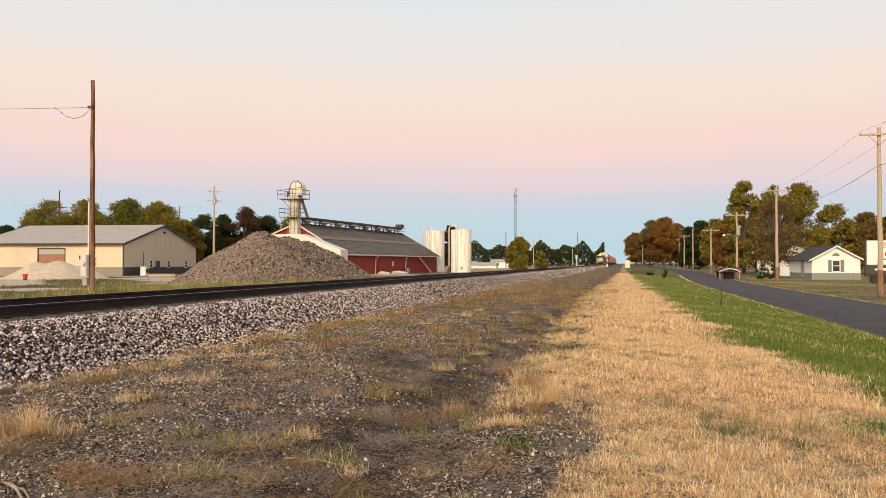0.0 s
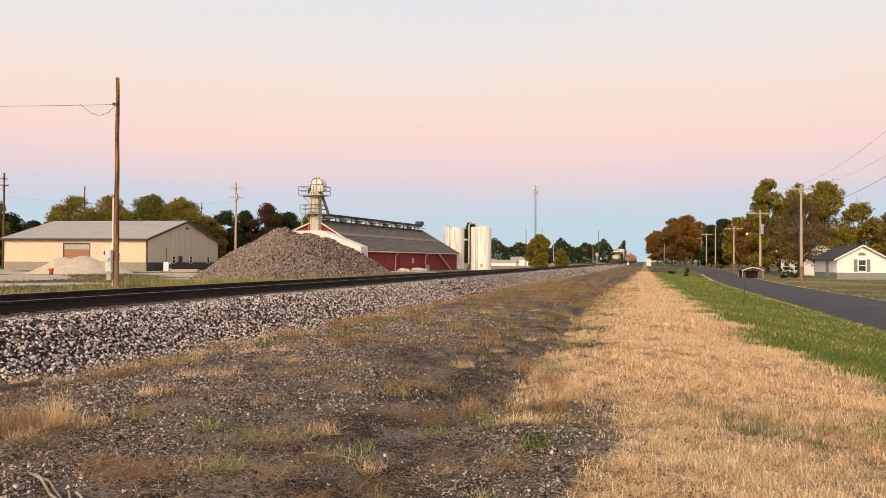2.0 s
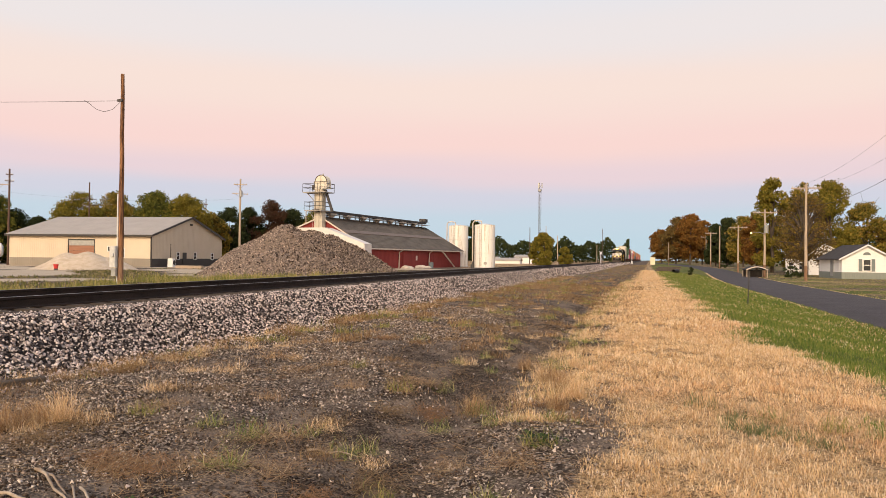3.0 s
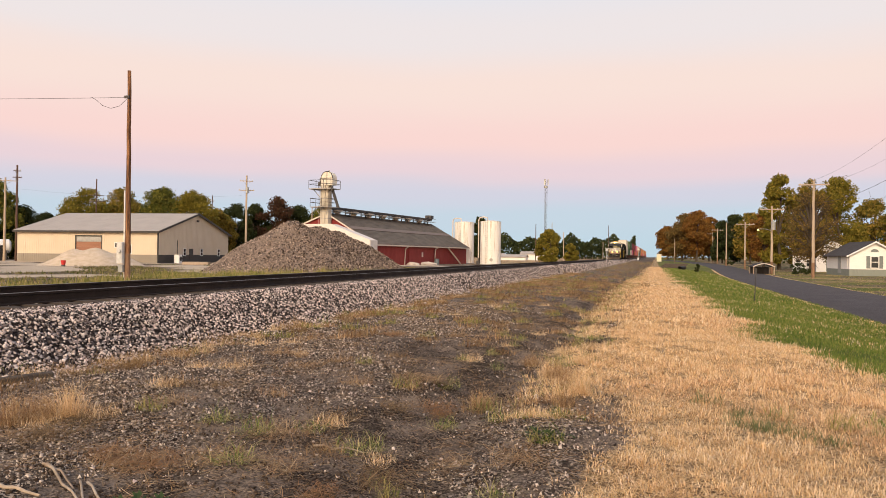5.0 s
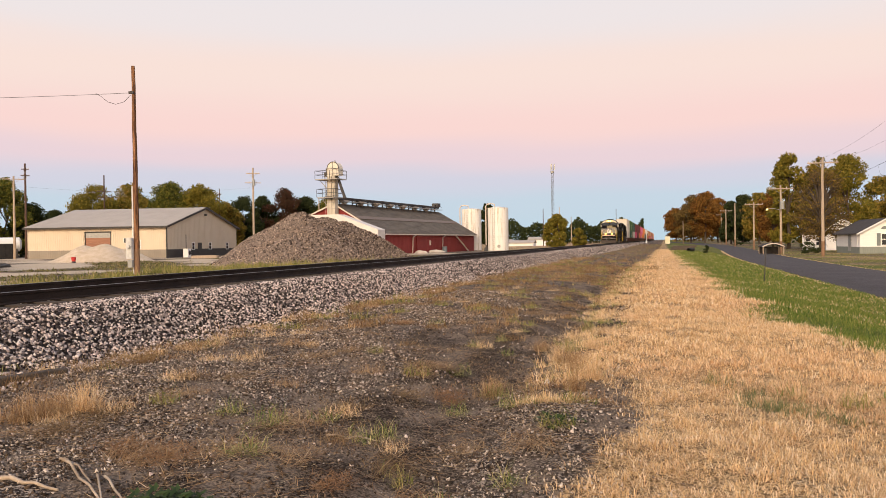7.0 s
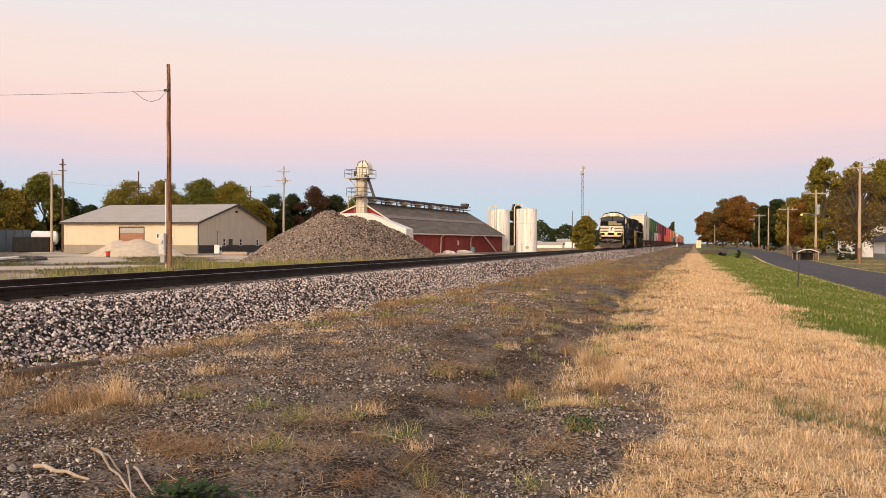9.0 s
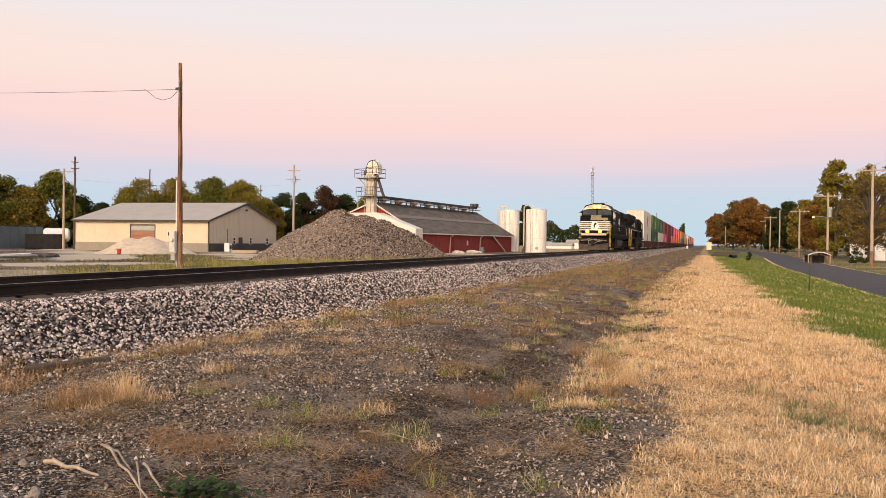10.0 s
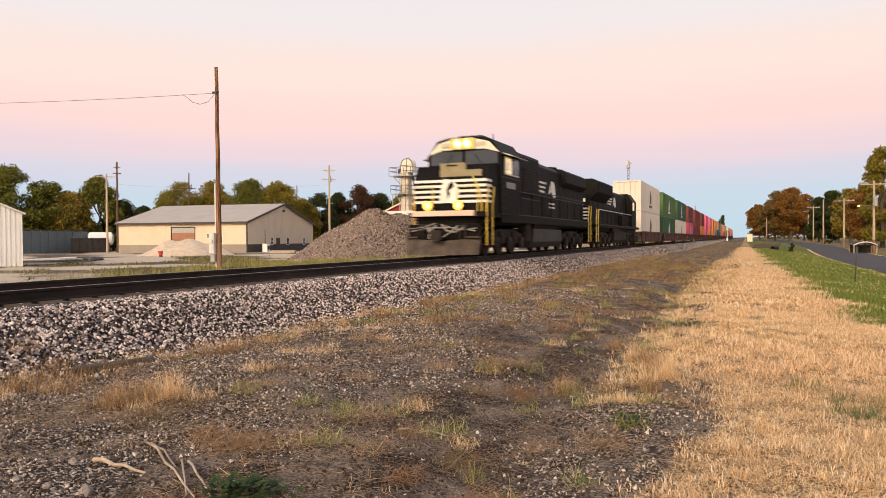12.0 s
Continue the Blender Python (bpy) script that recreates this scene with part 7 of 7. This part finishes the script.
def blades(x, y, z, length, width, lean, rng, low=0.0, simple=False, out=None):
    """Vertices and triangles of grass blades: two joints each, bending outward."""
    n = len(x)
    a = rng.uniform(0, 2 * math.pi, n) if out is None else out
    s = low + rng.uniform(0, 1, n) * (lean - low)
    d = np.stack([np.cos(a), np.sin(a), np.zeros(n)], 1)
    side = np.stack([-np.sin(a), np.cos(a), np.zeros(n)], 1) * (width / 2)[:, None]
    b = a + rng.normal(0, 0.7, n)
    d2 = np.stack([np.cos(b), np.sin(b), np.zeros(n)], 1)
    up = np.array([0, 0, 1.0])
    root = np.stack([x, y, z], 1)
    mid = root + (d * np.sin(s)[:, None] + up * np.cos(s)[:, None]) * (length * 0.55)[:, None]
    s2 = np.minimum(s * 1.9 + 0.15, 1.75)
    tip = mid + (d2 * np.sin(s2)[:, None] + up * np.cos(s2)[:, None]) * (length * 0.5)[:, None]
    if simple:
        return np.stack([root - side, root + side, (mid + tip) / 2 + (tip - root) * 0.15], 1).reshape(-1, 3), np.arange(3 * n).reshape(-1, 3)
    v = np.stack([root - side, root + side, mid - side * 0.8, mid + side * 0.8, tip], 1).reshape(-1, 3)
    t = np.array([(0, 1, 3), (0, 3, 2), (2, 3, 4)])
    f = (t[None] + (np.arange(n) * 5)[:, None, None]).reshape(-1, 3)
    return v, f


def lawn(name, x, y, length, width, lean, material, label, seed, simple=True, out=None):
    rng = np.random.RandomState(seed)
    width = width * 1.5 if simple else width
    v, f = blades(x, y, ground_z(x, y) - 0.005, length, width, lean, rng, lean * 0.15, simple, out)
    return tagged(new(name, raw(name, v, f, material)), label, "grass", kind="stuff")


def grow():
    rng = np.random.RandomState(61)
    U = rng.uniform
    # dry mown grass in small tufts, each a spray of bent blades
    for k, (y0, y1, n, each, r, a, b, w) in enumerate(((3.6, 9, 7600, 22, 0.055, 0.035, 0.105, 0.0058), (9, 18, 9000, 18, 0.08, 0.045, 0.12, 0.0105), (18, 40, 9000, 12, 0.14, 0.06, 0.14, 0.022), (40, 120, 7000, 8, 0.3, 0.07, 0.14, 0.045))):
        cx, cy = U(-1.9, 3.4, n), U(y0, y1, n)
        tan, _, _, _, _ = zones(cx, cy)
        patch = 0.55 + 0.35 * ripple(cx, cy, 3.3, 2.0) + 0.6 * ripple(cx, cy, 9.0, 1.0)
        keep = U(0, 1, n) < tan * np.clip(patch + 0.45, 0.2, 1)
        cx, cy, p = cx[keep], cy[keep], patch[keep]
        grow_by = np.repeat((0.5 + 0.6 * np.clip(p, 0, 1.3)) * U(0.7, 1.35, len(cx)), each)
        warm = np.repeat(ripple(cx, cy, 0.9, 3.3) + 0.6 * ripple(cx, cy, 2.7, 1.1) + rng.normal(0, 0.45, len(cx)) > 0.3, each)
        m = len(grow_by)
        ang, dist = U(0, 2 * math.pi, m), r * np.sqrt(U(0, 1, m)) * 1.25
        x, y = np.repeat(cx, each) + dist * np.cos(ang), np.repeat(cy, each) + dist * np.sin(ang)
        size, wide, ang = U(a, b, m) * grow_by, U(0.6, 1.2, m) * w, ang + rng.normal(0, 0.6, m)
        for pick, paint, tone in ((~warm, TANGRASS, "tan"), (warm, RUSTGRASS, "orange-brown")):
            lawn("dry_grass", x[pick], y[pick], size[pick], wide[pick], 1.62, paint, f"short dry {tone} mown grass", 70 + k, k > 0, ang[pick])
    for k, (y0, y1, n, a, b, w) in enumerate(((6, 16, 60000, 0.05, 0.12, 0.011), (16, 34, 66000, 0.055, 0.12, 0.018), (34, 120, 60000, 0.06, 0.12, 0.045))):
        x, y = U(0.8, 7.0, n), U(y0, y1, n)
        _, green, _, _, _ = zones(x, y)
        patch = 0.6 + 0.5 * ripple(x, y, 1.3, 2.6)
        keep = U(0, 1, n) < green * np.clip(patch + 0.35, 0.15, 1)
        x, y = x[keep], y[keep]
        m = len(x)
        lawn("green_grass", x, y, U(a, b, m), U(0.6, 1.2, m) * w, 0.9, GREENGRASS, "short green grass on the verge", 80 + k)
        n2 = n // 9
        x, y = U(1.0, 6.9, n2), U(y0, y1, n2)
        _, green, _, _, _ = zones(x, y)
        keep = (U(0, 1, n2) < green) & (ripple(x, y, 1.1, 7.0) > 0.0)
        x, y = x[keep], y[keep]
        lawn("dry_grass", x, y, U(a, b, len(x)), U(0.6, 1.2, len(x)) * w, 0.9, TANGRASS, "dry tan blades among green grass", 90 + k)
    n = 20000
    x, y = U(12.6, 34, n), U(34, 125, n)
    lawn("roadside_grass", x, y, U(0.04, 0.09, n), U(0.03, 0.06, n), 0.9, YARDGRASS, "yellow-green roadside lawn", 95)
    n = 52000
    x, y = U(-33, -16, n), 10 + 50 * U(0, 1, n)
    keep = (ripple(x, y, 0.7, 4.0) + 0.5 * ripple(x, y, 2.0) > 0.05) & (x > -15.5 - 0.45 * y) & (x < -13 - 0.12 * y)
    x, y = x[keep], y[keep]
    lawn("rank_grass", x, y, U(0.25, 0.75, len(x)) * (0.6 + 0.9 * np.abs(ripple(x, y, 1.1, 1.0))), U(0.02, 0.04, len(x)), 0.7, YARDGRASS, "rank yellow-green grass behind the track", 96)
    n = 60000
    x, y = U(-60, -19, n), U(22, 92, n)
    keep = ripple(x, y, 0.35, 1.0) + 0.6 * ripple(x, y, 1.3) < -0.15
    x, y = x[keep], y[keep]
    lawn("yard_grass", x, y, U(0.06, 0.26, len(x)), U(0.04, 0.09, len(x)), 1.2, DULLGRASS, "patchy low grass and weeds in the yard", 97)
    # a ragged band of weeds along the foot of the ballast
    for k, (n, paint, thr) in enumerate(((30000, STRAW, 0.45), (30000, REDWEED, 0.25), (12000, GREENWEED, 0.5))):
        y = 4.5 + 62 * U(0, 1, n) ** 1.5
        x = -7.12 + 0.26 * ripple(y * 0, y, 1.3) + rng.normal(0, 0.27, n)
        keep = ripple(x * 0.5, y, 2.1, k * 2.0) + 0.6 * ripple(x, y, 5.0, k) > thr
        x, y = x[keep], y[keep]
        m = len(x)
        lawn("toe_weeds", x, y, U(0.04, 0.24, m), U(0.0022, 0.005, m) * (1 + y / 12), 1.15, paint, "ragged dry weeds along the ballast", 110 + k)
    # taller dry grass at the strip's edge
    for k, (n, each, paint, thr) in enumerate(((1500, 26, TANGRASS, -0.15), (620, 22, GREENWEED, 0.1), (700, 20, STRAW, 0.0))):
        cy = 7.2 + 50 * U(0, 1, n) ** 1.5
        cx = np.interp(cy, [7, 9, 22, 60], [-0.85, -1.05, -1.6, -1.45]) + rng.normal(0, 0.26, n)
        keep = ripple(cx, cy, 2.3, 3.0 + k) + 0.6 * ripple(cx, cy, 4.3, k) > thr
        cx, cy = np.repeat(cx[keep], each), np.repeat(cy[keep], each)
        m = len(cx)
        ang, dist = U(0, 2 * math.pi, m), 0.09 * np.sqrt(U(0, 1, m))
        x, y = cx + dist * np.cos(ang), cy + dist * np.sin(ang)
        lawn("tall_dry_grass", x, y, U(0.05, 0.19, m), U(0.0022, 0.0042, m) * (1 + y / 11), 1.35, paint, "taller dry grass tufts along the drain", 114 + k, True, ang)
    # grey-green tufts in the mown strip
    cx, cy = np.array([0.8, 0.95, 1.15, 1.3, 0.55, 1.5, 0.85, 1.05]), np.array([7.6, 7.4, 7.3, 7.2, 8.5, 7.0, 8.0, 7.6])
    x, y = np.repeat(cx, 90) + rng.normal(0, 0.09, 720), np.repeat(cy, 90) + rng.normal(0, 0.09, 720)
    lawn("green_tufts", x, y, U(0.07, 0.18, 720), U(0.004, 0.008, 720), 1.0, TUFTGREEN, "grey-green tufts in the dry grass", 119)
    # weeds thinning out along the track
    for k, (n, paint) in enumerate(((17000, REDWEED), (7000, YARDGRASS), (8000, STRAW))):
        x, y = U(-7.3, -0.6, n), 26 + 190 * U(0, 1, n) ** 1.5
        keep = ripple(x * 2.0, y * 0.6, 0.8, 2.0 + 2 * k) + 0.6 * ripple(x, y, 1.9, k) > 0.22
        x, y = x[keep], y[keep]
        lawn("far_weeds", x, y, U(0.06, 0.2, len(x)), U(0.012, 0.03, len(x)) * (1 + y / 90), 1.4, paint, "brown and yellow weeds along the track", 120 + k)
    # dry fringes of the road
    n = 7000
    y = 20 + 110 * U(0, 1, n)
    x = road_mid(y) + np.where(U(0, 1, n) < 0.55, -2.85, 2.85) + rng.normal(0, 0.09, n)
    lawn("road_fringe", x, y, U(0.04, 0.12, n), U(0.015, 0.035, n), 1.2, TANGRASS, "dry grass fringe along the road", 118)
    # flat litter of dead stalks on the dirt
    n = 34000
    x, y = U(-6.4, 0.2, n), 3.2 + 22 * U(0, 1, n) ** 1.5
    keep = (ripple(x, y, 1.7, 3.0) + 0.6 * ripple(x, y, 4.1) > -0.1)
    x, y = x[keep], y[keep]
    m = len(x)
    v, f = blades(x, y, ground_z(x, y) + 0.006, U(0.04, 0.26, m), U(0.002, 0.0055, m) * (1 + y / 14), 0.1, rng)
    g = np.repeat(np.stack([x, y, ground_z(x, y) + 0.008], 1), 5, axis=0)
    loc = v - g
    a = np.repeat(U(0, 2 * math.pi, m), 5)
    flat = np.stack([loc[:, 2] * np.cos(a) - loc[:, 0] * np.sin(a), loc[:, 2] * np.sin(a) + loc[:, 0] * np.cos(a), np.abs(loc[:, 1]) * 0.5], 1)
    tagged(new("dead_stalks", raw("dead_stalks", g + flat, f, STRAW)), "scattered dead stalks on the dirt", "straw", kind="stuff")
    # fine low growth all over the dirt
    n = 70000
    x, y = U(-7.6, -0.3, n), 3.4 + 42 * U(0, 1, n) ** 1.4
    keep = (ripple(x, y, 1.3, 6.0) + 0.7 * ripple(x, y, 3.7, 2.0) + 0.02 * y > 0.3)
    x, y = x[keep], y[keep]
    m = len(x)
    lawn("low_weeds", x, y, U(0.015, 0.055, m) * (1 + y / 16), U(0.002, 0.005, m) * (1 + y / 12), 1.5, REDWEED, "low red-brown dead weeds", 98)


grow()


# single weeds that stand out
def weed_mesh(name, n, r, a, b, w, lean, material, seed, low=0.0):
    rng = np.random.RandomState(seed)
    q, t = rng.uniform(0, 2 * math.pi, n), r * rng.uniform(0, 1, n) ** 0.7
    v, f = blades(t * np.cos(q), t * np.sin(q), np.full(n, -0.01), rng.uniform(a, b, n), rng.uniform(0.6, 1.3, n) * w, lean, rng, low)
    v[:, 2] = np.abs(v[:, 2])
    return raw(name, v, f, material)


def weeds(name, places, meshes, label, rng):
    for i, (x, y) in enumerate(places):
        s = rng.uniform(0.8, 1.25)
        ob = new(name, meshes[i % len(meshes)])
        ob.matrix_world = pose(x, y, gz(x, y), 0, 0, rng.uniform(0, 360)) @ Matrix.Scale(s, 4)
        tagged(ob, label, "weed", name.replace("_", " ") + "s")


def strew(rng, n, x0, x1, y0, y1):
    return [(float(rng.uniform(x0, x1)), float(y0 + (y1 - y0) * rng.uniform(0, 1) ** 1.3)) for _ in range(n)]


wr = np.random.RandomState(8)
DRYW = [weed_mesh("dry_weed", 230, 0.20, 0.05, 0.20, 0.0035, 1.4, m, 200 + i, 0.15) for i, m in enumerate((STRAW, TANGRASS, REDWEED))]
DRYBIG = [weed_mesh("dry_weed_clump", 420, 0.13, 0.10, 0.38, 0.0026, 1.0, m, 210 + i, 0.05) for i, m in enumerate((STRAW, TANGRASS))]
GREENW = [weed_mesh("green_weed", 95, 0.15, 0.06, 0.23, 0.005, 1.35, m, 220 + i, 0.1) for i, m in enumerate((GREENWEED, GREENWEED, YARDGRASS))]
FLATW = [weed_mesh("straw_mat", 300, 0.26, 0.08, 0.30, 0.0038, 1.55, m, 230 + i, 0.95) for i, m in enumerate((RUSTWEED, STRAW, REDWEED, STRAW))]
FARW = [weed_mesh("dry_weed", 90, 0.28, 0.06, 0.22, 0.012, 1.2, m, 240 + i) for i, m in enumerate((STRAW, REDWEED, YARDGRASS))]
weeds("dry_weed_clump", [(-5.35, 5.02), (-5.07, 5.36), (-5.2, 5.2), (-1.91, 8.19), (-0.84, 8.59), (-1.0, 8.9), (-1.22, 9.67), (-1.45, 10.2), (-1.91, 11.69), (-0.95, 8.0), (-1.05, 11.0)], [DRYBIG[0], DRYBIG[1], DRYBIG[0]], "dry tan bunch of dead grass", wr)
weeds("dry_weed", [(-7.46, 9.43), (-7.09, 9.53), (-7.08, 10.16), (-7.41, 11.58), (-7.11, 7.55), (-6.96, 7.8), (-5.21, 9.43), (-7.4, 14.09), (-6.61, 15.58), (-6.24, 19.0), (-6.32, 10.69), (-7.64, 6.24), (-8.0, 6.07), (-4.97, 9.62), (-5.68, 12.9), (-7.15, 9.83), (-7.06, 8.87), (-7.44, 8.44), (-2.81, 8.23), (-2.36, 15.11)], DRYW, "dry brown weed on the gravel", wr)
weeds("dry_weed", strew(wr, 60, -7.5, -6.6, 5, 26) + strew(wr, 50, -6.8, -1.2, 5, 24), DRYW, "dry brown weed on the gravel", wr)
weeds("dry_weed", strew(wr, 230, -7.4, -1.4, 12, 60), FARW, "dry brown weed on the dirt", wr)
weeds("green_weed", [(-3.79, 5.73), (-3.31, 5.57), (-4.48, 5.71), (-2.37, 5.93), (-2.45, 5.7), (-2.85, 8.22), (-2.8, 10.71), (-1.85, 8.03), (-0.88, 6.2), (-1.05, 5.01), (-2.08, 7.16), (-3.86, 23.63), (-2.96, 4.7), (-2.95, 5.93), (1.7, 7.6), (2.0, 7.3), (1.2, 8.0)], GREENW, "pale green weed with yellowing blades", wr)
weeds("green_weed", strew(wr, 16, -4.5, -0.8, 4.5, 20), GREENW, "pale green weed with yellowing blades", wr)
weeds("straw_mat", [(-1.53, 4.45), (-1.58, 5.93), (-3.0, 6.53), (-3.17, 4.78), (-3.62, 4.6), (-2.68, 4.81), (-2.1, 5.19), (-0.99, 5.79), (-2.26, 4.53), (-1.7, 4.6)] + strew(wr, 22, -5, -0.9, 4.2, 14), FLATW, "flattened mat of red-brown straw", wr)

DRIFT = mat("bleached_stick", (0.26, 0.19, 0.13), (0.50, 0.40, 0.30), 6, 0.85, bump=0.5, fine=40, stretch=(1, 1, 1))


def stick(name, a, b, r, label, up=0.02, category="stick"):
    (xa, ya), (xb, yb) = a, b
    pts = [Vector((xa + (xb - xa) * k / 5, ya + (yb - ya) * k / 5, gz(xa + (xb - xa) * k / 5, ya + (yb - ya) * k / 5) + r + up * math.sin(math.pi * k / 5) + 0.012 * math.sin(k * 2.4))) for k in range(6)]
    s = Shape().path(pts, r * 0.85, 8, 0.5)
    solid(name, s, DRIFT, pose(0, 0, 0), label, category, "sticks on the ground", smooth=True)


stick("stick", (-2.72, 5.51), (-2.36, 5.77), 0.011, "pale bleached stick on the dirt")
stick("stick", (-4.12, 4.15), (-3.05, 3.42), 0.013, "pale forked stick on the dirt")
stick("stick", (-4.15, 4.16), (-3.59, 3.85), 0.012, "pale stick stub on the dirt")
stick("stick", (-3.65, 3.97), (-3.13, 3.44), 0.01, "pale bent stick on the dirt")
stick("stick", (-3.61, 3.99), (-2.94, 3.45), 0.011, "pale bent stick on the dirt")
stick("stick", (-2.34, 5.95), (-2.18, 5.71), 0.008, "short pale stick on the dirt")
stick("driftwood", (-4.19, 3.71), (-3.68, 3.67), 0.019, "weathered grey driftwood log", 0.0, "log")
tb = solid("old_timber", Shape().box(-0.5, 0.5, -0.06, 0.06, -0.05, 0.06, 0.015), TIE, pose(-7.2, 6.7, gz(-7.2, 6.7) + 0.03, 0, 0, 71.5), "old dark timber half buried at the ballast's foot", "timber", "old timbers")
rk = Shape().dome(0, 0, -0.02, 0.035, 0.07, 10, 4)
solid("white_stone", rk, WHITE, pose(-1.33, 8.5, gz(-1.33, 8.5)), "small white stone at the grass edge", "stone", smooth=True)
cs = np.random.RandomState(9)
STONEGREY = mat("rough_grey_stone", (0.16, 0.13, 0.11), (0.36, 0.31, 0.27), 14, 0.95, bump=1.0, fine=60)
for x, y, r in ((-3.78, 3.28, 0.05), (-4.09, 3.26, 0.03), (-4.3, 3.64, 0.035), (-4.34, 3.24, 0.03)):
    v, f = ICO
    s = Shape().add([tuple(p * r * cs.uniform(0.8, 1.2)) for p in v], [tuple(q) for q in f])
    solid("stone", s, STONEGREY, pose(x, y, gz(x, y) + r * 0.2), "rough grey stone on the dirt", "stone", "stones on the dirt")


def leafy_plant(x, y):
    rng = np.random.RandomState(33)
    n = 90
    p = np.stack([rng.normal(0, 0.09, n), rng.normal(0, 0.06, n), rng.uniform(0.01, 0.08, n)], 1)
    a = rng.uniform(0, 2 * math.pi, n)
    d = np.stack([np.cos(a), np.sin(a), rng.uniform(-0.3, 0.4, n)], 1)
    s = np.stack([-np.sin(a), np.cos(a), rng.uniform(-0.3, 0.3, n)], 1)
    L = rng.uniform(0.02, 0.045, n)[:, None]
    v = np.stack([p, p + d * L + s * L * 0.45, p + d * L * 2.1, p + d * L - s * L * 0.45], 1).reshape(-1, 3)
    ob = new("leafy_weed", raw("leafy_weed", v, np.arange(4 * n).reshape(-1, 4), LEAFY))
    ob.location = (x, y, gz(x, y))
    tagged(ob, "low dark green leafy weed", "weed", "leafy weeds", "stuff")


LEAFY = palette("leafy_weed", [(0.018, 0.036, 0.010), (0.035, 0.062, 0.016), (0.06, 0.09, 0.026)], 0.6, 0.25)
for x, y in ((-2.85, 3.62), (-2.92, 3.54), (-2.71, 3.64), (-0.9, 6.3)):
    leafy_plant(x, y)


# ---- what moves ----
def lead_front(t):
    """How far along the track the train's front is at t seconds; it slows a little."""
    return 330.0 - 27.0 * t + 0.125 * t * t + 0.45 * max(0.0, t - 11.0)


def motions():
    for ob, behind, up in TRAIN:
        walk(ob, [(t, pose(TRACK, lead_front(t) + behind, RAIL + up)) for t in range(13)])


motions()
